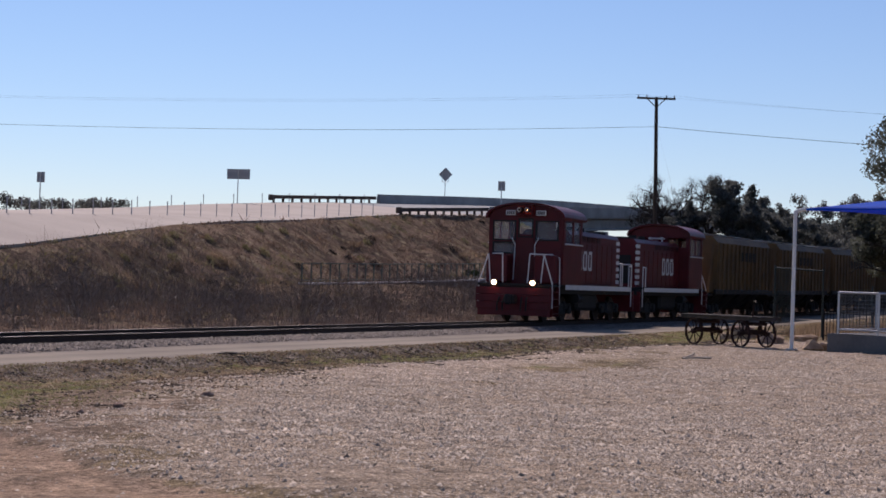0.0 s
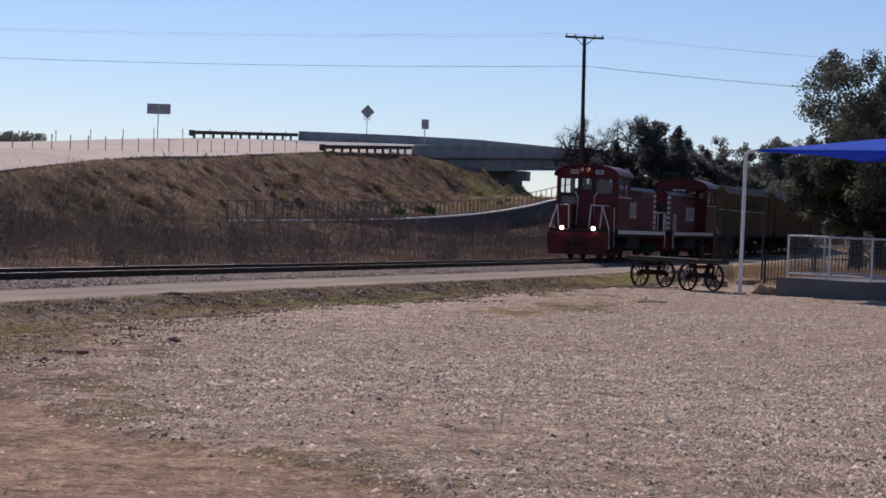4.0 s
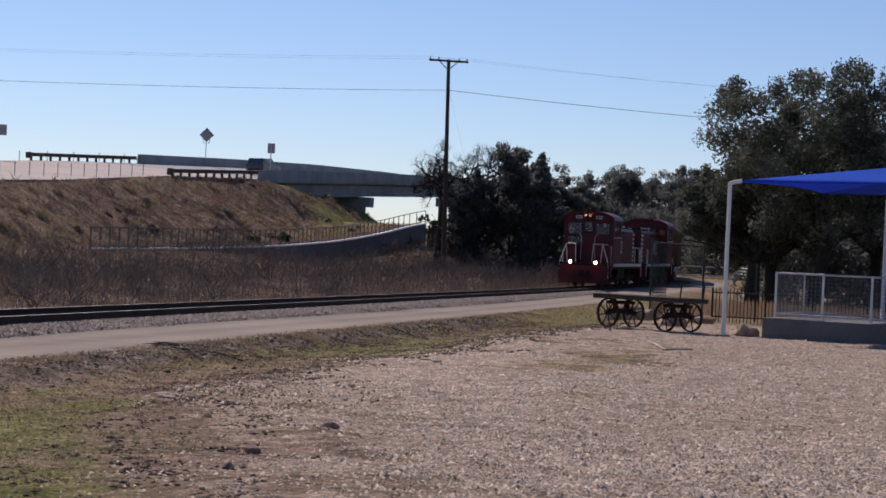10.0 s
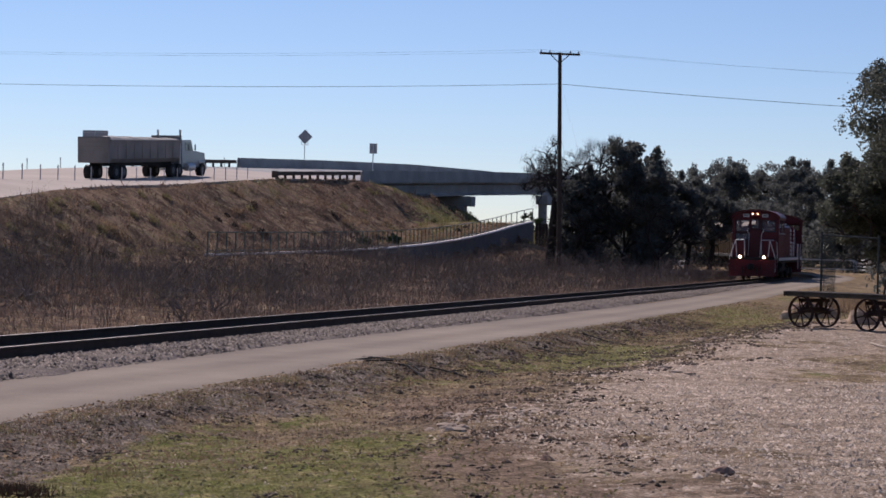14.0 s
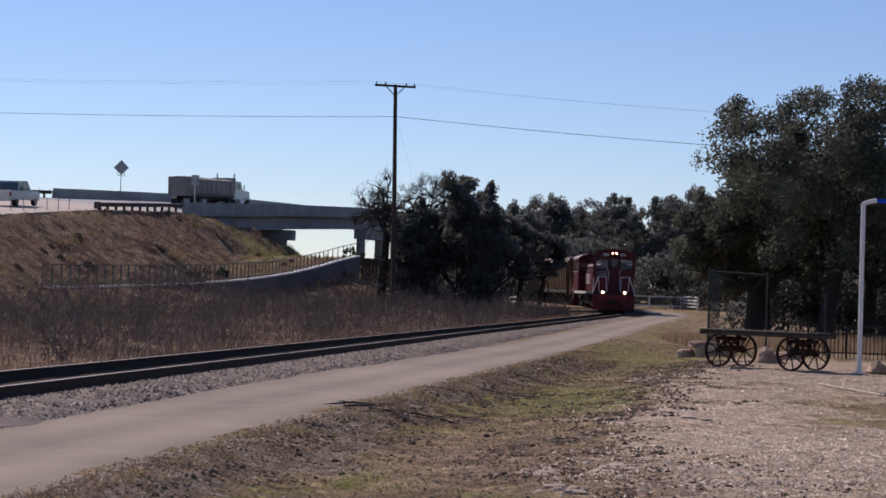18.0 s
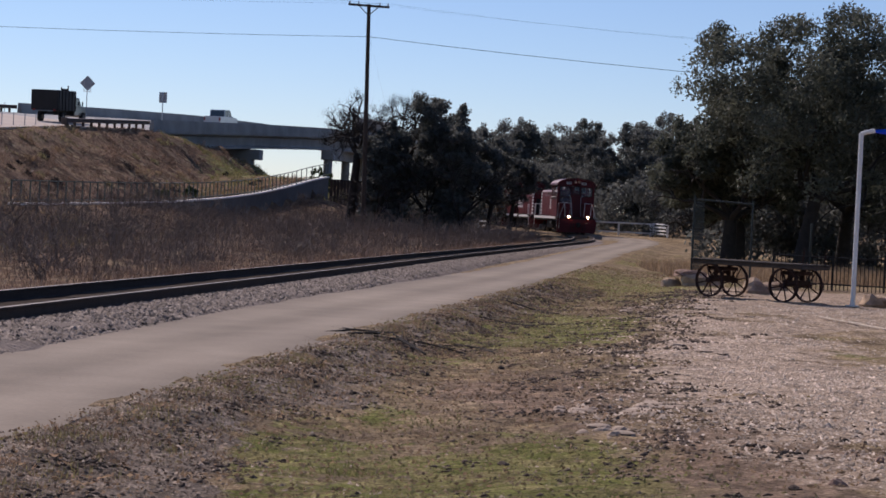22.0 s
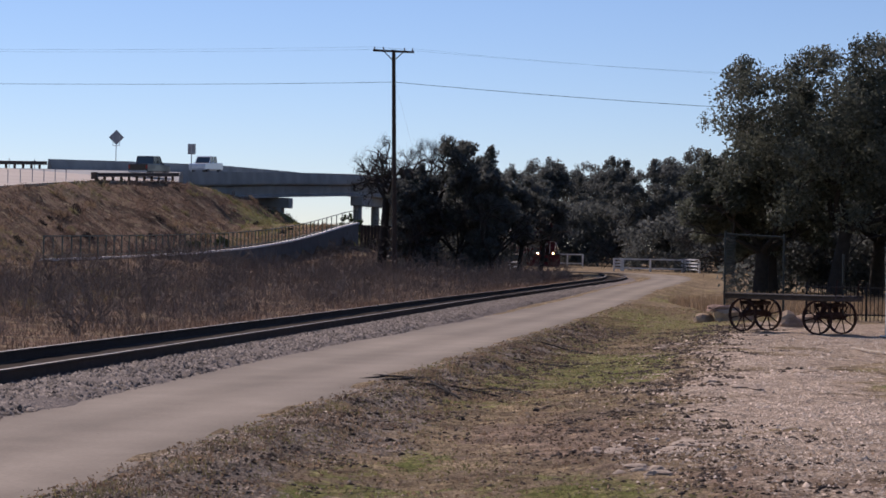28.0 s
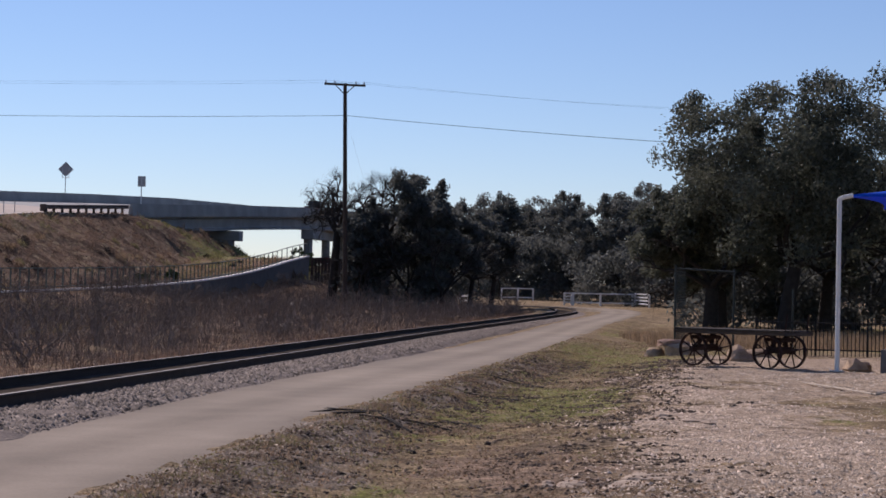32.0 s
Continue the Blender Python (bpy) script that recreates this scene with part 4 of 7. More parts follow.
def make_wall():
    w = thing("retaining_wall", "curved grey concrete retaining wall topped with a steel railing", "retaining wall", kind="structure")
    P = WALL_PTS
    verts, faces = [], []
    T = np.gradient(P[:, :2], axis=0)
    T /= np.linalg.norm(T, axis=1, keepdims=True)
    Nn = np.stack([T[:, 1], -T[:, 0]], 1)

    def strip(prof):
        verts, faces = [], []
        for p, n in zip(P, Nn):
            verts.extend((p[0] + n[0] * u, p[1] + n[1] * u, p[2] + z) for u, z in prof)
        k = len(prof)
        for i in range(len(P) - 1):
            faces.extend((i * k + j, (i + 1) * k + j, (i + 1) * k + (j + 1) % k, i * k + (j + 1) % k) for j in range(k))
        faces.append(tuple(reversed(range(k))))
        faces.append(tuple(range((len(P) - 1) * k, len(P) * k)))
        return verts, faces

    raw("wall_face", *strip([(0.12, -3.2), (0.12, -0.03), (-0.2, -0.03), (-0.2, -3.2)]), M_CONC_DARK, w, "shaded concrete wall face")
    raw("coping", *strip([(0.22, -0.03), (0.22, 0.08), (-0.22, 0.08), (-0.22, -0.03)]), M_COPING, w, "pale concrete coping")
    for z in (0.22, 1.22):
        raw("rail_bar", *strip([(0.03, z - 0.03), (0.03, z + 0.03), (-0.03, z + 0.03), (-0.03, z - 0.03)]), M_RAILGREEN, w, "painted steel rail")
    bm = bmesh.new()
    box(bm, (0, 0, 0.62), (0.07, 0.07, 1.22))
    me = bpy.data.meshes.new("baluster")
    bm.to_mesh(me)
    bm.free()
    me.materials.append(M_RAILGREEN)
    for q in spline(WALL, 1.25)[0]:
        share("baluster", me, w, pose(*q))
    return w


make_wall()


def utility_pole():
    """Tall timber pole with crossarm, insulators, and its wires."""
    top = Vector((-7.46, 134.73, 16.6))
    base = Vector((-7.1, 134.6, 0.6))
    pole = thing("utility_pole", "tall dark timber utility pole with one crossarm", "utility pole", pose(*base))
    d = top - base
    bm = bmesh.new()
    rod(bm, (0, 0, -0.5), d, 0.19, 0.13, 12)
    part("pole", bm, M_WOODPOLE, pole, "dark weathered timber pole")
    arm = Vector((0.96, 0.28, 0.0)).normalized()
    a = d + Vector((0, 0, -0.1))
    bm = bmesh.new()
    box(bm, a, (3.0, 0.12, 0.15), pose(0, 0, 0, 0, 0, math.degrees(math.atan2(arm.y, arm.x))).to_3x3(), bev=0.01)
    part("crossarm", bm, M_WOODPOLE, pole)
    for s in (-1, 1):
        bm = bmesh.new()
        rod(bm, a + arm * s * 0.75, d + Vector((0, 0, -0.8)), 0.035, seg=6)
        part("brace", bm, M_WOODPOLE, pole)
    for s in (-1.4, -0.75, 0.8, 1.4):
        bm = bmesh.new()
        rod(bm, a + arm * s, a + arm * s + Vector((0, 0, 0.26)), 0.06, 0.045, 8)
        part("insulator", bm, M_SIGNBACK, pole)
    return base + a, base + d, arm


POLE_ARM, POLE_TOP, POLE_DIR = utility_pole()


def wire(name, a, b, sag, r=0.018, label="thin dark overhead wire"):
    pts = []
    for i in range(31):
        u = i / 30
        p = Vector(a).lerp(Vector(b), u)
        p.z -= sag * 4 * u * (1 - u)
        pts.append(p)
    verts = [p + Vector((0, r * math.cos(k * 2.094), r * math.sin(k * 2.094))) for p in pts for k in range(3)]
    faces = [(3 * i + k, 3 * i + (k + 1) % 3, 3 * i + 3 + (k + 1) % 3, 3 * i + 3 + k) for i in range(30) for k in range(3)]
    return tagged(raw(name, verts, faces, M_BLACKIRON), label, "overhead wire", "overhead wires")


_left, _right = Vector((-118, 118, 13.9)), Vector((62, 108, 10.0))
for _s in (-1.4, 1.4):
    wire("overhead_wire", POLE_ARM + POLE_DIR * _s + Vector((0, 0, 0.26)), _left + Vector((0, _s, 3.4)), 1.6, 0.005)
    wire("overhead_wire", POLE_ARM + POLE_DIR * _s + Vector((0, 0, 0.26)), _right + Vector((0, _s, 3.2)), 1.4, 0.005)
wire("overhead_wire", POLE_TOP + Vector((0.1, 0, -2.3)), _left + Vector((0, 0, 1.2)), 1.5, 0.016)
wire("overhead_wire", POLE_TOP + Vector((0.1, 0, -2.3)), _right, 0.9, 0.02)
wire("overhead_wire", POLE_TOP + Vector((0, 0, -1.8)), (-3.4, 132.5, 1.0), 0.05, 0.012, "thin steel stay wire of the pole")


def brown_fence():
    """Brown upright sheeting below the bridge, from the wall's end."""
    f = thing("sheet_fence", "brown upright metal sheeting below the bridge", "fence")
    a, b = Vector((-12.1, 169.4, 0)), Vector((-5.0, 171.5, 0))
    n = 24
    bm = bmesh.new()
    box(bm, (0, 0, 0), ((b - a).length / n - 0.03, 0.06, 4.6), bev=0.01)
    me = bpy.data.meshes.new("sheet")
    bm.to_mesh(me)
    bm.free()
    me.materials.append(mat("brown_sheeting", (0.055, 0.036, 0.027), 0.7, 0.2, 0.25, 1.0, 12, 0.2, rnd=0.2))
    ang = math.degrees(math.atan2(b.y - a.y, b.x - a.x))
    for i in range(n):
        p = a.lerp(b, (i + 0.5) / n)
        share("sheet", me, f, pose(p.x, p.y + 0.05 * (i % 2), 2.4, 0, 0, ang))
    return f


brown_fence()

# ---- trees and brush ----


def limb(verts, faces, a, b, r0, r1, seg=6):
    a, b = Vector(a), Vector(b)
    q = (b - a).to_track_quat("Z", "Y")
    k = len(verts)
    for c, r in ((a, r0), (b, r1)):
        for i in range(seg):
            t = 2 * math.pi * i / seg
            verts.append(c + q @ Vector((r * math.cos(t), r * math.sin(t), 0)))
    for i in range(seg):
        faces.append((k + i, k + (i + 1) % seg, k + seg + (i + 1) % seg, k + seg + i))


def grow(rng, start, d, length, r, depth, verts, faces, tips, spread=0.7, droop=0.0):
    """Crooked limbs that fork; the tips are kept."""
    p = Vector(start)
    d = Vector(d).normalized()
    n = 3
    for i in range(n):
        d2 = (d + Vector(rng.normal(0, 0.24 if r > 0.05 else 0.34, 3))).normalized()
        q = p + d2 * length / n
        limb(verts, faces, p, q, r * (1 - 0.16 * i), r * (1 - 0.16 * (i + 1)), 6 if r > 0.03 else 4)
        p, d = q, d2
    if depth == 0:
        tips.append(p)
        return
    for _ in range(2 + (rng.rand() < 0.55)):
        e = (d + Vector(rng.normal(0, spread, 3)) + Vector((0, 0, 0.12 - droop))).normalized()
        grow(rng, p, e, length * rng.uniform(0.62, 0.85), r * (0.66 if spread < 0.6 else 0.55), depth - 1, verts, faces, tips, spread, droop)


def leaves(rng, centres, n, size, radius):
    """Leaf sprays as folded quads, scattered in clumps round the centres."""
    c = np.array([tuple(x) for x in centres])
    idx = rng.randint(0, len(c), n)
    off = rng.normal(0, 1, (n, 3))
    off /= np.linalg.norm(off, axis=1, keepdims=True)
    off *= (rng.rand(n, 1) ** 0.45) * radius * np.array([1, 1, 0.75])
    p = c[idx] + off
    u = rng.normal(0, 1, (n, 3))
    u /= np.linalg.norm(u, axis=1, keepdims=True)
    w = np.cross(u, rng.normal(0, 1, (n, 3)))
    w /= np.linalg.norm(w, axis=1, keepdims=True)
    s = size * rng.uniform(0.6, 1.3, (n, 1))
    return np.stack([p - u * s, p - w * s * 0.45, p + u * s, p + w * s * 0.45], 1)


def slivers(rng, x, y, z, length, width, tilt):
    """Thin stems leaning every way."""
    n = len(x)
    a = rng.uniform(0, 6.283, n)
    t = np.abs(rng.normal(0, tilt, n))
    d = np.stack([np.cos(a) * np.sin(t), np.sin(a) * np.sin(t), np.cos(t)], 1) * length[:, None]
    b = rng.uniform(0, 6.283, n)
    w = np.stack([np.cos(b), np.sin(b), 0 * b], 1) * np.asarray(width).reshape(-1, 1)
    p = np.stack([x, y, z], 1)
    return np.stack([p - w, p + w, p + d], 1)


def tree(name, x, y, height, width, seed, label, leaf, n_leaf=9000, leaf_size=0.16, clumps=70, trunk_r=0.25, low=0.28, group="oak trees", bare=False):
    rng = np.random.RandomState(seed)
    z = float(ground_z(x, y))
    t = thing(name, label, "tree", pose(x, y, z - 0.1), group)
    verts, faces, tips = [], [], []
    fork = height * low
    lean = Vector((rng.normal(0, 0.1), rng.normal(0, 0.1), 1))
    top = lean * fork
    limb(verts, faces, (0, 0, -0.3), top * 0.5, trunk_r * 1.25, trunk_r, 10)
    limb(verts, faces, top * 0.5, top, trunk_r, trunk_r * 0.85, 10)
    for i in range(5):
        a = 2 * math.pi * (i + rng.rand() * 0.6) / 5
        d = Vector((math.cos(a) * width / height * 1.1, math.sin(a) * width / height * 1.1, rng.uniform(0.55, 1.1)))
        grow(rng, top, d, (height - fork) * (0.27 if not bare else 0.34), trunk_r * 0.5, 3 if not bare else 4, verts, faces, tips, 0.62 if not bare else 0.55)
    raw("trunk", verts, faces, M_BARK, t, "dark forking trunk and limbs", smooth=True)
    if bare:
        c = np.array([tuple(p) for p in tips])
        i = rng.randint(0, len(c), 5500)
        p = c[i] + rng.normal(0, 0.16, (len(i), 3))
        quads("twig_spray", slivers(rng, p[:, 0], p[:, 1], p[:, 2], rng.uniform(0.2, 0.55, len(i)), np.full(len(i), 0.01), 1.1), M_BARK, t, "fine bare twigs")
        return t
    # the crown: lobes of leaf clumps with gaps between them, and shoots above
    cs, shoots = [], []
    lobes = []
    for i in range(11):
        a = rng.uniform(0, 6.283)
        rr = math.sqrt(rng.rand()) * 0.36 * width
        zz = fork + (height - fork) * rng.uniform(0.1, 0.82)
        zz = min(zz, height * (0.97 - 0.5 * (rr / width)) - 0.13 * width)
        lobes.append((rr * math.cos(a), rr * math.sin(a), max(zz, fork + 0.3), width * rng.uniform(0.13, 0.21)))
    lobes += [(0, 0, height - 0.2 * width, 0.17 * width), (0, 0, height - 0.36 * width, 0.22 * width), (0, 0, (height + fork) / 2, 0.26 * width)]
    for i in range(clumps):
        lx, ly, lz, lr = lobes[rng.randint(len(lobes))]
        v = rng.normal(0, 1, 3) + np.array([0, 0, 0.25])
        v /= np.linalg.norm(v)
        r = lr * rng.uniform(0.6, 1.05)
        p = (lx + v[0] * r, ly + v[1] * r, lz + v[2] * r * 0.9)
        (shoots if v[2] > 0.35 and rng.rand() < 0.5 else cs).append(p)
    for p in tips:
        if rng.rand() < 0.3 and math.hypot(p.x, p.y) < width * 0.45 and fork < p.z < height * 0.78:
            cs.append(tuple(p))
    rad = 0.062 * (width + height) / 2 + 0.08
    k = n_leaf // 5
    up = leaves(rng, shoots, k, leaf_size * 0.85, rad * 0.55)
    up[:, :, 2] += (rng.rand(k, 1) * rad * 0.9)
    q = np.concatenate([leaves(rng, cs, n_leaf - k, leaf_size, rad), leaves(rng, cs + shoots, n_leaf // 5, leaf_size * 0.7, rad * 1.15)])
    fine = up
    quads("crown", np.concatenate([q, fine]), leaf, t, "dense dark evergreen leaves")
    return t


OAK = "dark evergreen live oak with an uneven crown"
for _x, _y, _h, _w, _s in [(15.6, 88, 13.0, 15.2, 11), (24.5, 92, 15.0, 15, 12), (34, 88, 14.0, 15, 13), (28, 80, 11.5, 11, 15), (13.0, 93, 9.0, 8.2, 16), (14.4, 99, 8.6, 7.6, 18), (20, 100, 11.5, 10, 17)]:
    tree("live_oak_tree", _x, _y, _h, _w, _s, OAK + " behind the lot", M_LEAF, 44000 if _x < 26 and _y < 99 else 22000, 0.115 if _y < 99 else 0.13, 150, 0.36, 0.26)
tree("bare_tree", -8.8, 146, 11.3, 12.0, 23, "leafless grey tree with twisting limbs", M_LEAF, bare=True, low=0.5, trunk_r=0.34, group="bare trees")
tree("bare_tree", -4.7, 149, 11.3, 9.5, 26, "leafless grey tree with twisting limbs", M_LEAF, bare=True, low=0.5, trunk_r=0.32, group="bare trees")
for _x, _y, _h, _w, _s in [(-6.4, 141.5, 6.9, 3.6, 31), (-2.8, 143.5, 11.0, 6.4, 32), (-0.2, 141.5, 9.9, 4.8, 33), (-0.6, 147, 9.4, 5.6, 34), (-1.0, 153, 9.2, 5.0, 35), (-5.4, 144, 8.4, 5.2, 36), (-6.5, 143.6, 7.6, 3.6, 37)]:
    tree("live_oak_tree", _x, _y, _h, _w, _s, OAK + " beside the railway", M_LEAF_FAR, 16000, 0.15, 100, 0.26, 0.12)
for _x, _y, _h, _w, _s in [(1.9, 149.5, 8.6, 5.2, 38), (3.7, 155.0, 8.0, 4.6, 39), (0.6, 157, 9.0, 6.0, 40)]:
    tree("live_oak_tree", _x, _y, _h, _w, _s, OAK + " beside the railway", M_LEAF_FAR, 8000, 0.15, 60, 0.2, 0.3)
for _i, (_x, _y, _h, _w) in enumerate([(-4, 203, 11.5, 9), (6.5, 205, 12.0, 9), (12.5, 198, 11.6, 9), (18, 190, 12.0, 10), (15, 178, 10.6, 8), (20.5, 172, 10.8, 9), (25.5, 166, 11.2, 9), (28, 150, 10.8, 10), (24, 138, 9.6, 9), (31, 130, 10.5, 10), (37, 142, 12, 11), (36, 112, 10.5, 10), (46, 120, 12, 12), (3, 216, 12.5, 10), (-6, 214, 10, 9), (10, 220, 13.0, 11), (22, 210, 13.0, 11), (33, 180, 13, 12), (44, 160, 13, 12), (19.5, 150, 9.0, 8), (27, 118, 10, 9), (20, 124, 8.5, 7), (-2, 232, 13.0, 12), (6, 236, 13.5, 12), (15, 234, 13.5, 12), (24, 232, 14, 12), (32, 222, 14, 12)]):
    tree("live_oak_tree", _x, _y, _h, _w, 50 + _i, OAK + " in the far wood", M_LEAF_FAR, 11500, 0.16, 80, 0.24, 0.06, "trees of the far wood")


def understory():
    """Dense dark brush that fills the wood below its crowns."""
    rng = np.random.RandomState(14)
    cs = []
    for x0, y0, x1, y1, n, h in [(-6.0, 144, 0.3, 149, 50, 2.2), (2, 197, 24, 189, 220, 6.0), (12, 166, 40, 140, 150, 4.5), (-4, 205, 12, 212, 60, 5), (13.5, 106, 44, 102, 210, 5.0), (-5.5, 172, 3, 180, 40, 4.5)]:
        for _ in range(n):
            u = rng.rand()
            x, y = x0 + (x1 - x0) * u + rng.normal(0, 0.8), y0 + (y1 - y0) * u + rng.normal(0, 1.6)
            cs.append((x, y, float(ground_z(x, y)) + rng.uniform(0.2, h)))
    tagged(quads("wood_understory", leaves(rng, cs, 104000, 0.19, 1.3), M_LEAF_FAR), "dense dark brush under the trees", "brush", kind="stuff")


understory()


def blades(rng, x, y, h, w, lean=0.25):
    n = len(x)
    z = ground_z(x, y) - 0.04
    a = rng.uniform(0, math.pi, n)
    dx, dy = np.cos(a) * w, np.sin(a) * w
    lx, ly = rng.normal(0, lean, n) * h, rng.normal(0, lean, n) * h
    return np.stack([np.stack([x - dx, y - dy, z], 1), np.stack([x + dx, y + dy, z], 1), np.stack([x + lx, y + ly, z + h], 1)], 1)


def clumped(rng, n_clump, per, xr, yr, spread):
    cx, cy = rng.uniform(*xr, n_clump), rng.uniform(*yr, n_clump)
    i = np.repeat(np.arange(n_clump), per)
    return cx[i] + rng.normal(0, spread, len(i)), cy[i] + rng.normal(0, spread, len(i)), i


def field_brush():
    """Dry weeds and leafless brush between the rails and the slope."""
    rng = np.random.RandomState(8)

    def allowed(x, y, gap):
        wx = np.interp(y, WALL_PTS[:, 1], WALL_PTS[:, 0])
        return (track_x(y) - x > gap) & ~((wx - x > -0.5) & (y > 93)) & ((y < 151) | (x < -1.5)) & (x > -40) & (x > hw_edge(y)[0] + 1.5)

    for name, m, clumps, per, spread, hmin, hmax, wd, tilt, gap, label in (
        ("dry_weeds", M_WEED, 9000, 24, 0.5, 0.1, 0.5, 0.005, 1.15, 2.3, "reddish brown dry weeds along the railway"),
        ("bare_brush", M_TWIG, 5200, 46, 0.8, 0.3, 1.15, 0.0035, 1.2, 3.4, "grey-brown leafless brush along the railway"),
        ("straw_grass", M_STRAW, 1300, 26, 0.8, 0.12, 0.5, 0.005, 1.0, 4.5, "pale straw-coloured grass among the brush"),
    ):
        cx, cy = rng.uniform(-40, 9, clumps), 12 + 156 * rng.rand(clumps) ** 1.15
        if name == "straw_grass":
            k = lump(cx, cy, 0.22) > 0.1
            cx, cy = cx[k], cy[k]
        n = len(cx)
        big = rng.uniform(hmin, hmax, n) * (0.75 + 0.5 * (lump(cx, cy, 0.35) > 0))
        near_wall = np.interp(cy, WALL_PTS[:, 1], WALL_PTS[:, 0]) - cx
        big *= 1 + 0.7 * smooth(near_wall, -9, -2) * smooth(-cy, -128, -108) * smooth(cy, 60, 85)
        i = np.repeat(np.arange(n), per)
        x, y = cx[i] + rng.normal(0, spread, len(i)), cy[i] + rng.normal(0, spread, len(i))
        ok = allowed(x, y, gap)
        x, y, i = x[ok], y[ok], i[ok]
        h = big[i] * rng.uniform(0.4, 1.0, len(x))
        z = ground_z(x, y) - 0.03 + big[i] * rng.uniform(0, 0.75, len(x)) * (1.0 if name == "bare_brush" else 0.35)
        tagged(quads(name, slivers(rng, x, y, z, h * 0.75, wd + 0.00009 * y, tilt), m), label, "brush", kind="stuff")


def slope_grass():
    """Short mottled grass, weeds and pale tufts on the highway's slope."""
    rng = np.random.RandomState(9)
    n = 17000
    x, y, i = clumped(rng, n, 12, (-46, -9), (40, 203), 0.26)
    cx, cy = np.zeros(n), np.zeros(n)
    cx[i], cy[i] = x, y
    xe = hw_edge(y)[0]
    ok = (x > xe + 0.1) & (np.interp(y, WALL_PTS[:, 1], WALL_PTS[:, 0]) - x > np.where(y < 95, -9, 0.7)) & (x < xe + 24)
    tuft = rng.rand(n)
    patch = 1.2 * lump(cx * 1.3, cy * 0.5, 0.3) + 0.6 * lump(cx + 7, cy, 0.6) + rng.normal(0, 0.3, n) - 0.35 + 0.75 * smooth(-cy, -118, -98)
    h = (rng.uniform(0.06, 0.25, n) + 0.3 * (tuft > 0.98))[i] * rng.uniform(0.6, 1.3, len(x))
    q = blades(rng, x, y, h, 0.016 + 0.0002 * y, 0.7)
    green = ok & (y > 166 + 8 * np.sin(x * 0.7)) & (x > -24 + 4 * np.sin(y * 0.21))
    pale = ok & ~green & (patch[i] > 0.95)
    olive = ok & ~green & ~pale & (patch[i] > 0.35)
    dark = ok & ~green & (patch[i] < 0.0)
    brown = ok & ~green & ~pale & ~olive & ~dark
    for k, m, label in ((brown, M_DRYGRASS, "dry brown grass on the highway slope"), (pale, M_STRAW, "pale straw grass on the highway slope"), (olive, M_OLIVE, "olive grass on the highway slope"), (dark, M_WEED, "dark reddish weeds on the highway slope"), (green, M_GREENGRASS, "yellow-green grass on the slope by the bridge")):
        tagged(quads("slope_grass", q[k], m), label, "grass", kind="stuff")


def verge_grass():
    rng = np.random.RandomState(10)
    x, y, i = clumped(rng, 9000, 14, (-7, 12), (2, 112), 0.13)
    right = x - road_x(y)
    ok = (right > 1.5) & (x < lot_edge(y) + 0.9 * np.sin(y * 1.3 + x)) & (lump(x, y, 0.6) + 2 * turf(x, y) > -0.25)
    x, y, i = x[ok], y[ok], i[ok]
    h = rng.uniform(0.02, 0.075, 9000)[i] * rng.uniform(0.6, 1.3, len(x))
    q = blades(rng, x, y, h, 0.006 + 0.0002 * y, 0.6)
    g = (0.5 * lump(x, y, 0.6) + 0.3 * lump(x, y, 1.7) + 2.2 * turf(x, y)) > 0.45
    tagged(quads("verge_grass", q[g], M_GREENGRASS), "short green grass between path and gravel", "grass", kind="stuff")
    tagged(quads("verge_grass", q[~g], M_DRYGRASS), "short dry grass between path and gravel", "dry grass", kind="stuff")


def slope_brush():
    """Low dark brush, leafless stems and tufts on the slope left of the wall's end."""
    rng = np.random.RandomState(77)
    for m, n, per, hmin, hmax, wd, label in ((M_WEED, 1500, 26, 0.15, 0.6, 0.012, "reddish brown weeds on the slope"), (M_TWIG, 380, 36, 0.3, 0.9, 0.007, "grey leafless brush on the slope"), (M_OLIVE, 900, 26, 0.12, 0.4, 0.014, "olive grass on the slope")):
        cx, cy = rng.uniform(-46, -14, n), rng.uniform(66, 150, n)
        wx, xe = np.interp(cy, WALL_PTS[:, 1], WALL_PTS[:, 0]), hw_edge(cy)[0]
        low = smooth(cx - xe, 1.0, 6.0) * smooth(-cy, -140, -95)
        keep = (cx > xe + 1.0) & (wx - cx > np.where(cy < 95, -6, 1.2)) & (rng.rand(n) < 0.12 + 0.88 * low)
        keep &= lump(cx, cy, 0.3) * (1 if m is M_OLIVE else -1) > -0.25
        cx, cy = cx[keep], cy[keep]
        i = np.repeat(np.arange(len(cx)), per)
        x, y = cx[i] + rng.normal(0, 0.55, len(i)), cy[i] + rng.normal(0, 0.55, len(i))
        big = rng.uniform(hmin, hmax, len(cx))[i]
        z = ground_z(x, y) - 0.03 + big * rng.uniform(0, 0.6, len(i))
        tagged(quads("slope_brush", slivers(rng, x, y, z, big * rng.uniform(0.3, 0.8, len(i)), np.full(len(i), wd), 1.1), m), label, "brush", kind="stuff")


slope_brush()


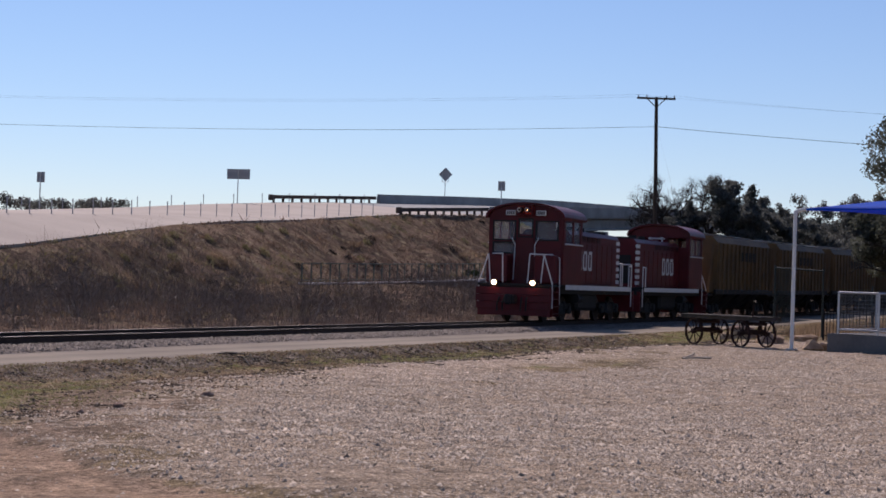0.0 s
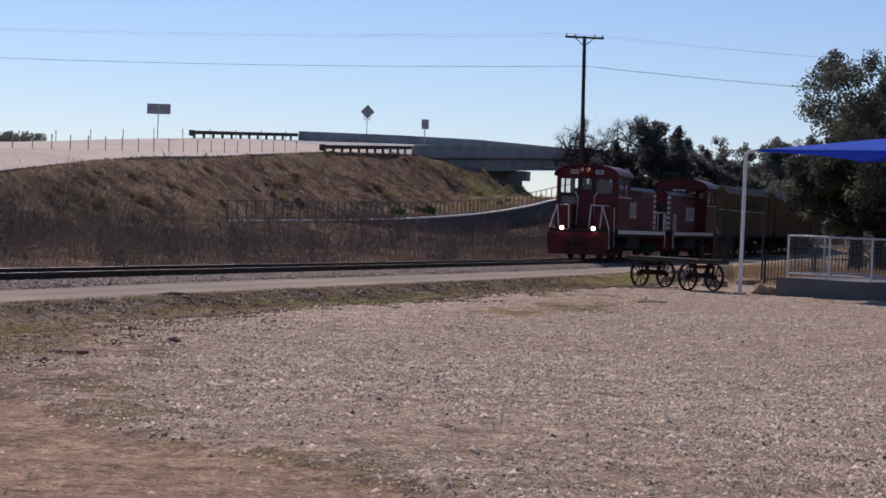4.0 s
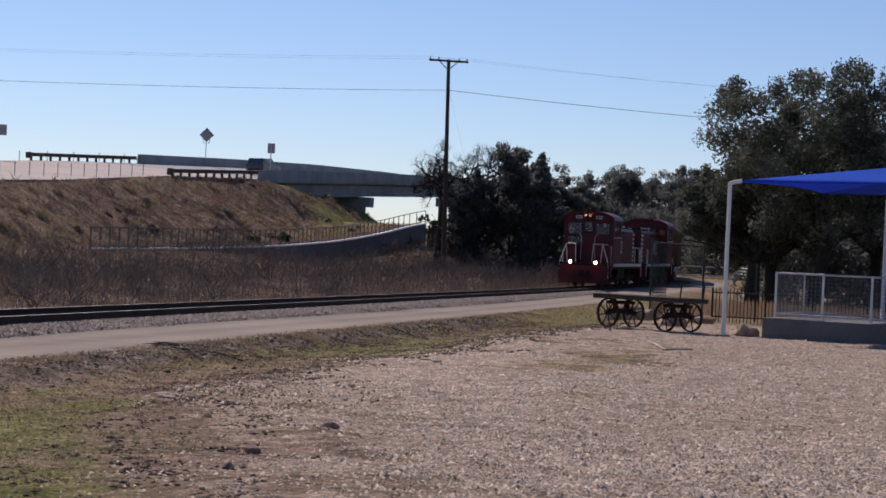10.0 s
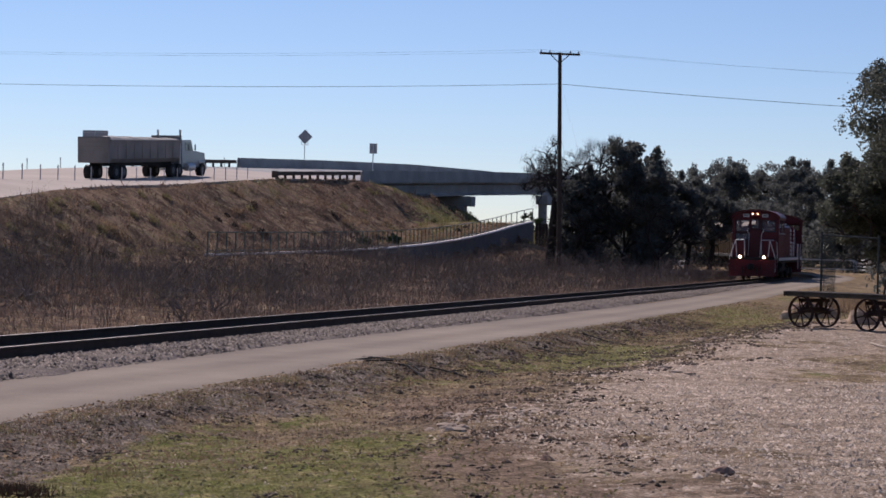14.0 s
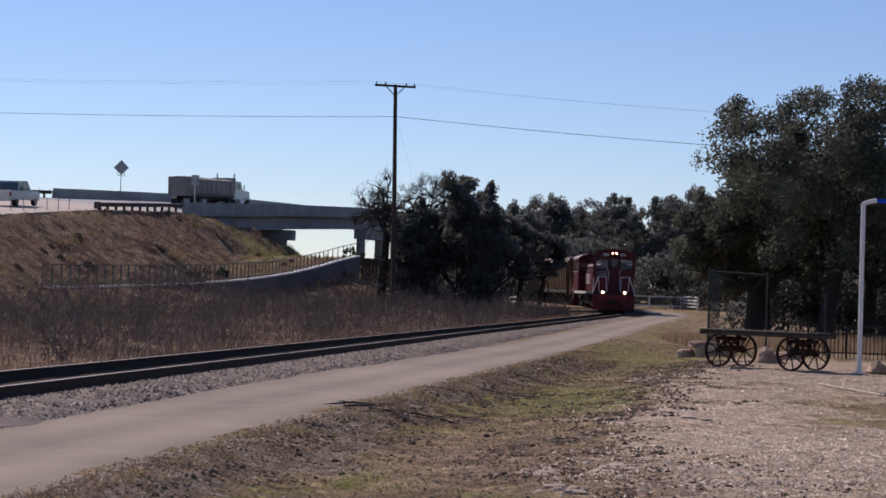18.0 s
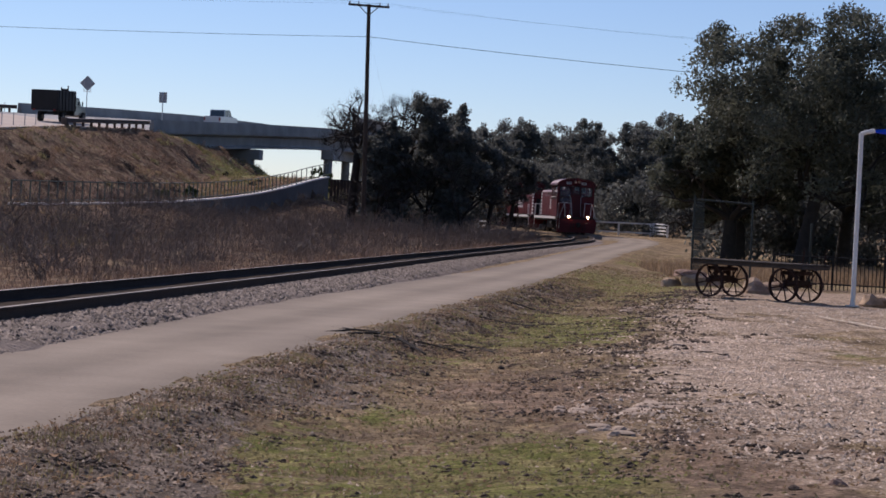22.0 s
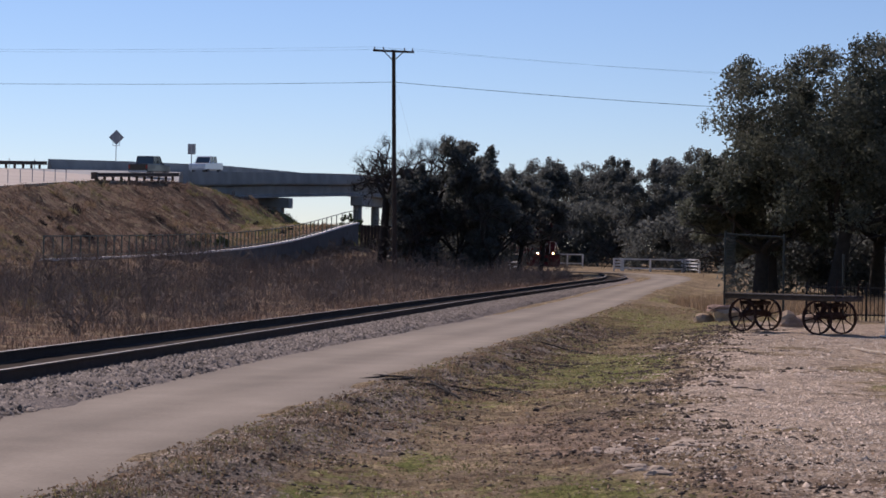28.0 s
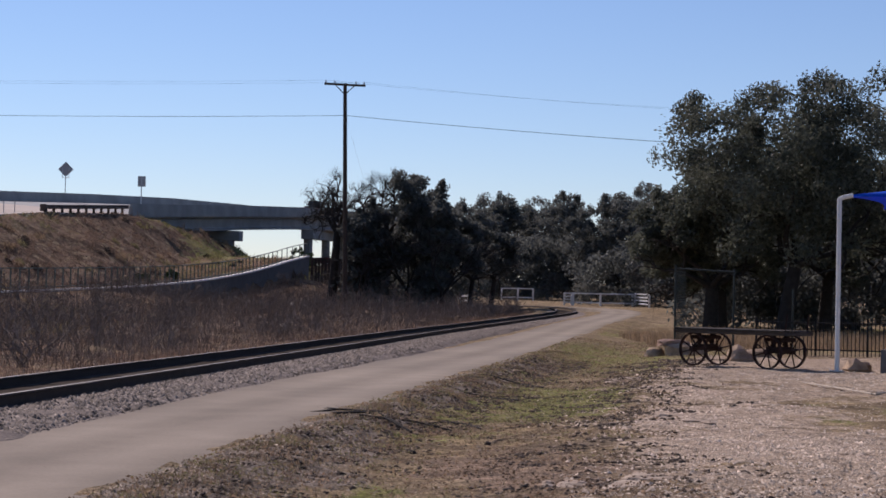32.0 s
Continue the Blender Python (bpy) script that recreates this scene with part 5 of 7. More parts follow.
def slope_tufts():
    """Round dry bushes dotted over the highway's slope, pale and dark."""
    rng = np.random.RandomState(88)
    for m, n, per, hmin, hmax, label in ((M_STRAW, 46, 170, 0.45, 0.8, "pale dry bush on the highway slope"), (M_BARK, 36, 150, 0.3, 0.6, "dark leafless bush on the highway slope"), (M_OLIVE, 50, 170, 0.3, 0.6, "olive bush on the highway slope")):
        cy = rng.uniform(70, 196, n * 3)
        xe, wx = hw_edge(cy)[0], np.interp(cy, WALL_PTS[:, 1], WALL_PTS[:, 0])
        cx = xe + 0.8 + rng.rand(n * 3) * np.clip(wx - 1.2 - xe - 0.8, 1, 30)
        cx, cy = cx[:n], cy[:n]
        i = np.repeat(np.arange(n), per)
        big = rng.uniform(hmin, hmax, n)[i]
        a, r = rng.uniform(0, 6.283, len(i)), big * 0.7 * np.sqrt(rng.rand(len(i)))
        x, y = cx[i] + r * np.cos(a), cy[i] + 1.3 * r * np.sin(a)
        z = ground_z(x, y) + (big - r) * rng.uniform(-0.1, 0.7, len(i))
        tagged(quads("dry_bush", slivers(rng, x, y, z, big * rng.uniform(0.2, 0.5, len(i)), np.full(len(i), 0.022), 1.0), m), label, "brush", kind="stuff")


slope_tufts()


def litter():
    """Bits of dead leaves, straw and crumbs standing in the short verge grass."""
    rng = np.random.RandomState(45)
    n = 70000
    y = 4 + 70 * rng.rand(n) ** 1.9
    x = road_x(y) + 1.3 + rng.rand(n) ** 1.15 * 6.5
    ok = (x < lot_edge(y) + 0.9 * np.sin(y * 1.9 + x) + 0.25 * rng.randn(n) - 0.2) | (rng.rand(n) < 0.6 * dirt(x, y))
    x, y = x[ok], y[ok]
    n = len(x)
    tone = rng.rand(n) + 0.4 * lump(x, y, 0.9) + 0.3 * lump(x, y, 2.7) + 0.9 * turf(x, y)
    u = rng.normal(0, 1, (n, 3)) * np.array([1, 1, 0.45])
    u /= np.linalg.norm(u, axis=1, keepdims=True)
    w = np.cross(u, rng.normal(0, 1, (n, 3)))
    w /= np.linalg.norm(w, axis=1, keepdims=True)
    s = rng.uniform(0.006, 0.022, (n, 1)) * (1 + 0.01 * y[:, None])
    p = np.stack([x, y, ground_z(x, y) + rng.uniform(0.0, 0.035, n)], 1)
    q = np.stack([p - u * s, p - w * s * 0.5, p + u * s, p + w * s * 0.5], 1)
    dark = leaf_mat("dead_leaf_litter", (0.15, 0.105, 0.07), (0.09, 0.062, 0.044), 0.3)
    for lo, hi, m, label in ((-9, -0.15, dark, "dark dead leaves in the verge"), (-0.15, 0.3, M_DRYGRASS, "brown litter in the verge"), (0.3, 0.8, M_STRAW, "pale straw litter in the verge"), (0.8, 1.25, M_OLIVE, "olive leaves in the verge"), (1.25, 9, M_GREENGRASS, "green leaves in the verge")):
        k = (tone >= lo) & (tone < hi)
        tagged(quads("verge_litter", q[k], m), label, "litter", kind="stuff")


litter()


def turf_blades():
    """Close-cropped dry and olive grass on the near verge."""
    rng = np.random.RandomState(44)
    n = 15000
    x, y, i = clumped(rng, n, 14, (-4, 5.5), (4, 40), 0.07)
    right = x - road_x(y)
    tone = (rng.rand(n) * 0.8 + 0.2 * rng.rand(n))[i] + 0.35 * lump(x, y, 1.1) + 0.8 * turf(x, y)
    ok = (right > 1.35 + 0.25 * np.sin(y * 2.3)) & (x < lot_edge(y) + 0.7 * np.sin(y * 1.9 + x) - 0.2)
    q = blades(rng, x, y, (0.4 + 1.4 * rng.rand(n) ** 2)[i] * rng.uniform(0.015, 0.05, len(x)), 0.004 + 0.00015 * y, 1.0)
    for k, m, label in ((ok & (tone < 0.3), M_WEED, "dead brown turf on the verge"), (ok & (tone >= 0.3) & (tone < 0.62), M_DRYGRASS, "dry tan turf on the verge"), (ok & (tone >= 0.62) & (tone < 0.95), M_OLIVE, "olive turf on the verge"), (ok & (tone >= 0.95), M_GREENGRASS, "green turf on the verge")):
        tagged(quads("verge_turf", q[k], m), label, "grass", kind="stuff")


turf_blades()


def oak_straw():
    """Tall straw-coloured grass under the oaks behind the lot."""
    rng = np.random.RandomState(17)
    n = 26000
    x, y = rng.uniform(7.6, 30, n), rng.uniform(62, 84, n)
    k = lump(x, y, 0.4) > -0.6
    x, y = x[k], y[k]
    q = slivers(rng, x, y, ground_z(x, y) - 0.03, rng.uniform(0.25, 0.6, len(x)), np.full(len(x), 0.016), 0.4)
    tagged(quads("straw_grass", q, M_STRAW), "tall straw-coloured grass under the oaks", "grass", kind="stuff")


oak_straw()
field_brush()
slope_grass()
verge_grass()


def far_skyline():
    """Low brush on the horizon beyond the highway."""
    rng = np.random.RandomState(12)
    cs = [(x, 178 + rng.normal(0, 4), float(np.interp(x, [-116, -90, -60, -46], [7.2, 8.0, 9.1, 10.1])) + rng.uniform(-0.3, 0.5) + 0.7 * (math.sin(x * 0.35) > 0.7)) for x in rng.uniform(-125, -71, 260)]
    tagged(quads("far_brush", leaves(rng, cs, 24000, 0.16, 0.75), M_LEAF_FAR), "low dark brush beyond the highway", "brush", kind="stuff")


far_skyline()

# ---- the lot's edge: shade canopy, ramp, cart, fences ----


def shade_canopy():
    c = thing("shade_canopy", "blue fabric shade canopy on slim white steel posts", "shade canopy")
    A, B = Vector((9.0, 43.95, 0)), Vector((13.6, 43.6, 0))
    posts = [(A, 4.0, Vector((0.3, -0.05, 0.06))), (Vector((13.25, 45.3, 0.5)), 3.3, Vector((0.7, -0.2, 0.5))), (Vector((10.6, 34.5, 0)), 4.0, Vector((0.5, 0.3, 0.16))), (Vector((17.5, 36.0, 0)), 4.0, Vector((-0.5, 0.3, 0.2)))]
    for i, (p, h, arm) in enumerate(posts[:2]):
        bm = bmesh.new()
        rod(bm, p, p + Vector((0, 0, h)), 0.055, seg=12)
        part("post", bm, M_WHITEPAINT, c, "white painted steel post")
        bm = bmesh.new()
        tube(bm, [p + Vector((0, 0, h - 0.03)), p + Vector((0, 0, h)) + arm * 0.3, p + Vector((0, 0, h)) + arm], 0.052, 10)
        part("bent_arm", bm, M_WHITEPAINT, c)
        bm = bmesh.new()
        rod(bm, p + Vector((0, 0, 0)), p + Vector((0, 0, 0.03)), 0.17, seg=12)
        part("base_plate", bm, M_GALV, c)
    # the stretched fabric: a low pyramid with edges drawn in between its corners
    C = [Vector((9.12, 43.95, 4.06)), Vector((22.5, 39.6, 4.1)), Vector((25.5, 50.0, 4.2)), Vector((12.4, 54.2, 4.3))]
    peak = Vector((17.4, 46.9, 5.25))
    n = 12
    verts, faces = [], []
    for k in (0, 1):
        for e in range(4):
            a, b = C[e], C[(e + 1) % 4]
            for i in range(n + 1):
                w = i / n
                for j in range(n + 1):
                    u = j / n
                    p = a.lerp(b, u) + (peak - a.lerp(b, u)) * (0.1 * 4 * u * (1 - u)) * (1 - w) * 0.45
                    q = p.lerp(peak, w)
                    q.z -= 0.1 * math.sin(math.pi * w) * (1 - abs(2 * u - 1)) * w
                    verts.append(q - Vector((0, 0, 0.03 * k)))
    m = 4 * (n + 1) ** 2
    for e in range(4):
        o = e * (n + 1) ** 2
        for i in range(n):
            for j in range(n):
                a = o + i * (n + 1) + j
                q = (a, a + 1, a + n + 2, a + n + 1)
                faces.append(q)
                faces.append(tuple(x + m for x in reversed(q)))
        for j in range(n):
            faces.append((o + j, o + j + m, o + j + 1 + m, o + j + 1))
    raw("canopy", verts, faces, M_BLUE, c, "taut bright blue fabric", smooth=True)
    return c


shade_canopy()


def ramp():
    r = thing("concrete_ramp", "raised concrete ramp with galvanised mesh railings", "ramp", kind="structure")
    # plinth outline, then the deck
    bm = bmesh.new()
    prism(bm, [(10.0, 43.95), (17.3, 39.2), (20.0, 39.2), (20.0, 47.5), (11.2, 47.0)], -0.1, 0.52, "z")
    part("plinth", bm, M_RAMP, r, "smooth grey concrete plinth")
    line = [Vector((10.3, 43.8, 0.52)).lerp(Vector((17.1, 39.4, 0.52)), k / 6) for k in range(7)]
    back = [Vector((11.3, 46.8, 0.52)), Vector((15.0, 47.1, 0.52)), Vector((18.8, 47.3, 0.52))]
    runs = list(zip(line[:-1], line[1:])) + list(zip(back[:-1], back[1:])) + [(line[0], back[0])]
    for a, b in runs:
        for z in (0.12, 1.18):
            bm = bmesh.new()
            rod(bm, a + Vector((0, 0, z)), b + Vector((0, 0, z)), 0.028, seg=8)
            part("rail", bm, M_GALV, r)
        # wire mesh infill
        bm = bmesh.new()
        n = max(4, int((b - a).length / 0.11))
        for i in range(1, n):
            p = a.lerp(b, i / n)
            box(bm, p + Vector((0, 0, 0.65)), (0.008, 0.008, 1.04))
        d = b - a
        mm = d.to_track_quat("Y", "Z").to_matrix()
        for k in range(1, 10):
            box(bm, (a + b) / 2 + Vector((0, 0, 0.12 + 1.06 * k / 10)), (0.008, d.length, 0.008), mm)
        part("mesh_infill", bm, M_MESHWIRE, r, "fine welded wire mesh")
    for p in line + back:
        bm = bmesh.new()
        box(bm, p + Vector((0, 0, 0.6)), (0.06, 0.06, 1.22), bev=0.008)
        part("rail_post", bm, M_GALV, r, "square galvanised post")
    return r


ramp()


def building():
    b = thing("station_building", "pale grey metal-sided building behind the canopy", "building", kind="structure")
    bm = bmesh.new()
    box(bm, (24.0, 52.0, 1.7), (16.0, 8.0, 3.6), bev=0.03)
    part("wall", bm, mat("pale_siding", (0.62, 0.62, 0.6), 0.6, 0, 0.08, 0.6, 12, 0.2), b, "pale grey siding")
    bm = bmesh.new()
    prism(bm, [(47.6, 3.49), (56.4, 3.49), (52.0, 3.9)], 15.6, 32.4, "x")
    part("roof", bm, M_GALV, b, "low metal roof")
    bm = bmesh.new()
    box(bm, (15.97, 50.5, 1.6), (0.06, 1.0, 2.1), bev=0.01)
    part("door", bm, M_GALV, b)
    return b


building()


def cart():
    """Old four-wheeled baggage cart with iron spoked wheels."""
    c = thing("baggage_cart", "old railway baggage cart with a plank deck and iron spoked wheels", "cart")
    ctr = Vector((7.07, 45.6, 0))
    L = Vector((1.53, -1.5, 0)).normalized()
    W = Vector((-L.y, L.x, 0))
    m = Matrix((( L.x, W.x, 0, ctr.x), (L.y, W.y, 0, ctr.y), (0, 0, 1, 0), (0, 0, 0, 1)))
    c.matrix_basis = m
    hl, hw, z0 = 1.62, 0.58, 0.86
    for i in range(9):
        bm = bmesh.new()
        y = -hw + (i + 0.5) * 2 * hw / 9
        box(bm, (0, y, z0 + 0.03 + 0.006 * math.sin(i * 2.1)), (2 * hl + 0.03 * math.sin(i * 5), 2 * hw / 9 - 0.012, 0.045), bev=0.006)
        part("deck_plank", bm, M_OLDWOOD, c)
    for s in (-1, 1):
        bm = bmesh.new()
        box(bm, (0, s * (hw - 0.08), z0 - 0.035), (2 * hl - 0.1, 0.08, 0.08), bev=0.01)
        part("side_sill", bm, M_OLDWOOD, c)
        bm = bmesh.new()
        box(bm, (s * (hl - 0.05), 0, z0 - 0.035), (0.08, 2 * hw, 0.08), bev=0.01)
        part("end_sill", bm, M_OLDWOOD, c)
    R = 0.4
    for e in (-1, 1):
        x = e * 1.07
        bm = bmesh.new()
        rod(bm, (x, -0.56, R), (x, 0.56, R), 0.03, seg=8)
        part("axle", bm, M_RUST, c)
        bm = bmesh.new()
        box(bm, (x, 0, R + 0.06), (0.13, 0.9, 0.12), bev=0.015)
        box(bm, (x, 0, z0 - 0.17), (0.5, 0.62, 0.09), bev=0.015)
        for s in (-1, 1):
            box(bm, (x, s * 0.26, (R + z0) / 2), (0.1, 0.06, z0 - R - 0.16), bev=0.01)
            rod(bm, (x - 0.2, s * 0.3, z0 - 0.16), (x, s * 0.38, R + 0.05), 0.02)
            rod(bm, (x + 0.2, s * 0.3, z0 - 0.16), (x, s * 0.38, R + 0.05), 0.02)
        part("bolster", bm, M_RUST, c, "dark rusty axle bolster")
        for s in (-1, 1):
            y = s * 0.5
            bm = bmesh.new()
            seg = 28
            prof = [(R - 0.035, -0.035), (R, -0.04), (R, 0.04), (R - 0.035, 0.035)]
            ring = []
            for i in range(seg):
                t = 2 * math.pi * i / seg
                ring.append([bm.verts.new((x + r * math.cos(t), y + w, R + r * math.sin(t))) for r, w in prof])
            for i in range(seg):
                for j in range(4):
                    bm.faces.new((ring[i][j], ring[(i + 1) % seg][j], ring[(i + 1) % seg][(j + 1) % 4], ring[i][(j + 1) % 4]))
            wheel = part("wheel", bm, M_RUST, c, "rusty iron spoked wheel")
            bm = bmesh.new()
            rod(bm, (x, y - 0.08, R), (x, y + 0.08, R), 0.065, seg=12)
            part("hub", bm, M_RUST, wheel)
            for i in range(8):
                t = 2 * math.pi * (i + 0.3) / 8
                bm = bmesh.new()
                rod(bm, (x + 0.05 * math.cos(t), y, R + 0.05 * math.sin(t)), (x + (R - 0.02) * math.cos(t), y, R + (R - 0.02) * math.sin(t)), 0.017, seg=6)
                part("spoke", bm, M_RUST, wheel)
    # upright end stakes
    for s in (-1, 1):
        bm = bmesh.new()
        tube(bm, [(hl - 0.1, s * 0.45, z0), (hl - 0.05, s * 0.45, z0 + 0.42)], 0.02)
        part("end_stake", bm, M_RUST, c)
    return c


cart()


def iron_fence():
    """Black picket fence behind cart and canopy, and the mesh gate frame."""
    pts = [Vector((9.3, 57.0, 0)), Vector((12.5, 56.4, 0)), Vector((18.0, 56.0, 0)), Vector((26, 55.5, 0))]
    f = thing("iron_fence", "black iron picket fence behind the cart", "fence")
    for a, b in zip(pts[:-1], pts[1:]):
        d = b - a
        for z in (0.18, 0.98):
            bm = bmesh.new()
            rod(bm, a + Vector((0, 0, z)), b + Vector((0, 0, z)), 0.02, seg=6)
            part("rail", bm, M_BLACKIRON, f)
        n = int(d.length / 0.115)
        for i in range(n + 1):
            p = a.lerp(b, i / n)
            bm = bmesh.new()
            rod(bm, p, p + Vector((0, 0, 1.12)), 0.014 if i % 15 else 0.035, seg=5)
            part("picket" if i % 15 else "post", bm, M_BLACKIRON, f)
    g = thing("mesh_gate_frame", "tall dark green mesh panel frame behind the cart", "gate frame")
    a, b, e = Vector((7.3, 60.6, 0)), Vector((9.1, 60.2, 0)), Vector((7.9, 62.8, 0))
    for p, h in ((a, 2.7), (b, 2.6), (Vector((10.9, 59.8, 0)), 2.0)):
        bm = bmesh.new()
        rod(bm, p, p + Vector((0, 0, h)), 0.035, seg=8)
        part("frame_post", bm, M_FENCEGREEN, g)
    bm = bmesh.new()
    rod(bm, a + Vector((0, 0, 2.58)), b + Vector((0, 0, 2.5)), 0.03)
    part("top_rail", bm, M_FENCEGREEN, g)
    bm = bmesh.new()
    d = e - a
    mm = d.to_track_quat("Y", "Z").to_matrix()
    for i in range(22):
        p = a.lerp(e, i / 21)
        box(bm, p + Vector((0, 0, 1.3)), (0.008, 0.014, 2.5), mm)
    for k in range(26):
        box(bm, (a + e) / 2 + Vector((0, 0, 0.1 + k * 0.1)), (0.008, d.length, 0.014), mm)
    part("mesh_panel", bm, M_FENCEGREEN, g, "dark green wire mesh panel")
    return f


iron_fence()


def white_fence(name, pts, rails, label):
    f = thing(name, label, "fence", group="white rail fences")
    for p, h in pts:
        z = float(ground_z(p[0], p[1]))
        bm = bmesh.new()
        box(bm, (p[0], p[1], z + h / 2), (0.16, 0.16, h), bev=0.02)
        part("post", bm, M_WHITEPAINT, f)
    for (a, h), (b, _) in zip(pts[:-1], pts[1:]):
        za, zb = float(ground_z(*a)), float(ground_z(*b))
        for k in range(rails):
            w = h * (0.24 + 0.7 * k / max(1, rails - 1))
            p, q = Vector((*a, za + w)), Vector((*b, zb + w))
            bm = bmesh.new()
            box(bm, (p + q) / 2, (0.04, (q - p).length, 0.12), (q - p).to_track_quat("Y", "Z").to_matrix(), bev=0.008)
            part("rail", bm, M_WHITEPAINT, f)
    return f


white_fence("white_fence", [((10.1, 159.6), 1.1), ((10.75, 160.2), 1.1)], 4, "short boarded white fence end beside the track")
white_fence("white_fence", [((10.9, 160.2), 1.1), ((13.2, 160.2), 1.1), ((15.9, 160.1), 1.1)], 2, "weathered white rail fence where the path bends")
white_fence("white_fence", [((16.1, 160.0), 1.15), ((16.9, 156.0), 1.1)], 4, "short boarded white fence wing beside the path")
white_fence("white_fence", [((5.6, 186.0), 1.25), ((7.2, 186.0), 1.25), ((8.7, 186.0), 1.2)], 2, "weathered white two-rail fence beyond the track")
white_fence("white_fence", [((1.3, 158.0), 1.1), ((1.95, 156.5), 1.1)], 3, "short white rail fence beside the brush")


def rock(name, x, y, s, seed, mat_, label, flat=0.6, sink=0.25):
    rng = np.random.RandomState(seed)
    bm = bmesh.new()
    bmesh.ops.create_icosphere(bm, subdivisions=2, radius=1.0)
    k = rng.uniform(0, 6, 3)
    for v in bm.verts:
        n = v.co.normalized()
        r = 1 + 0.22 * math.sin(3 * n.x + k[0]) * math.cos(2.6 * n.y + k[1]) + 0.12 * math.sin(5 * n.z + k[2])
        v.co = Vector((n.x * r * s[0], n.y * r * s[1], max(-0.55, n.z * r) * s[2]))
    bm.transform(pose(0, 0, 0, 0, 0, rng.uniform(0, 180)))
    ob = part(name, bm, mat_)
    ob.location = (x, y, float(ground_z(x, y)) + s[2] * sink)
    return tagged(ob, label, "rock")


for _i, (_x, _y, _s) in enumerate([(6.1, 55.3, (0.3, 0.3, 0.2)), (6.75, 54.9, (0.42, 0.36, 0.3)), (7.25, 55.7, (0.4, 0.35, 0.26)), (7.75, 50.6, (0.4, 0.36, 0.3)), (8.05, 51.1, (0.3, 0.3, 0.24)), (8.8, 54.0, (0.45, 0.4, 0.2)), (9.55, 44.55, (0.3, 0.24, 0.24)), (9.85, 44.9, (0.2, 0.2, 0.16))]):
    rock("limestone_boulder", _x, _y, _s, 70 + _i, M_BOULDER, "pale weathered limestone boulder behind the cart")
_top = rock("limestone_slab", 6.55, 55.1, (0.52, 0.4, 0.13), 83, M_BROWNROCK, "flat brown stone slab lying on a boulder")
_top.location.z += 0.32
for _i, (_x, _y, _r) in enumerate([(3.4, 9.3, 0.085), (3.72, 11.3, 0.08), (3.42, 8.2, 0.065), (2.35, 12.3, 0.06), (2.9, 13.6, 0.05)]):
    rock("stone", _x, _y, (_r, _r * 0.7, _r * 0.6), 90 + _i, M_BROWNROCK, "reddish brown stone lying on the gravel")

# ---- the train ----


def panel_wall(bm, axis, at, thick, u0, u1, z0, z1, holes):
    """A wall of boxes round its openings; holes: (u0, u1, z0, z1)."""
    us = sorted({u0, u1, *[h[0] for h in holes], *[h[1] for h in holes]})
    zs = sorted({z0, z1, *[h[2] for h in holes], *[h[3] for h in holes]})
    for a, b in zip(us[:-1], us[1:]):
        for c, d in zip(zs[:-1], zs[1:]):
            cu, cz = (a + b) / 2, (c + d) / 2
            if any(h[0] < cu < h[1] and h[2] < cz < h[3] for h in holes):
                continue
            if axis == "y":
                box(bm, (cu, at, cz), (b - a, thick, d - c))
            else:
                box(bm, (at, cu, cz), (thick, b - a, d - c))


def bars_of_letters(bm, axis_at, u0, z0, n, w, h, face=1):
    """Three plain blocks in place of painted lettering."""
    for i in range(n):
        u = u0 + i * w * 1.35
        for du, dz, su, sz in ((0, 0, w * 0.25, h), (w * 0.4, h * 0.42, w * 0.5, h * 0.16), (w * 0.4, -h * 0.42, w * 0.5, h * 0.16), (w * 0.72, -h * 0.05, w * 0.25, h * 0.75)):
            box(bm, (axis_at, u + du, z0 + dz), (0.012, su, sz))


def truck(parent, y, half, r, mat_frame):
    """A two-axle truck with side frames and wheels."""
    bm = bmesh.new()
    for s in (-1, 1):
        box(bm, (s * 1.0, y, r + 0.12), (0.16, half * 2 + 0.7, 0.24), bev=0.03)
        box(bm, (s * 1.02, y, r - 0.08), (0.14, half * 1.1, 0.2), bev=0.03)
        for e in (-1, 1):
            box(bm, (s * 1.05, y + e * half, r), (0.2, 0.34, 0.36), bev=0.04)
            rod(bm, (s * 1.06, y + e * half * 0.42, r - 0.1), (s * 1.06, y + e * half * 0.42, r + 0.3), 0.09, seg=8)
    box(bm, (0, y, r + 0.16), (1.9, 0.5, 0.28), bev=0.03)
    t = part("truck", bm, mat_frame, parent, "black cast truck frame")
    wheels = []
    for e in (-1, 1):
        bm = bmesh.new()
        rod(bm, (-0.9, 0, 0), (0.9, 0, 0), 0.08, seg=10)
        for s in (-1, 1):
            bmesh.ops.create_cone(bm, cap_ends=True, segments=24, radius1=r, radius2=r - 0.02, depth=0.13, matrix=pose(s * 0.755, 0, 0, 0, 90, 0))
            bmesh.ops.create_cone(bm, cap_ends=True, segments=24, radius1=r + 0.028, radius2=r + 0.028, depth=0.03, matrix=pose(s * 0.70, 0, 0, 0, 90, 0))
            for k in range(4):
                box(bm, (s * 0.83, 0.28 * math.cos(k * 1.571), 0.28 * math.sin(k * 1.571)), (0.02, 0.1, 0.1))
        w = part("wheelset", bm, M_RAIL, t, "dark steel wheels on an axle")
        w.matrix_basis = pose(0, y + e * half, r)
        wheels.append((w, y + e * half, r))
    return wheels


def handrail(parent, pts, r=0.026, label="white painted handrail"):
    bm = bmesh.new()
    tube(bm, [Vector(p) for p in pts], r, 6)
    return part("handrail", bm, M_STRIPE, parent, label)


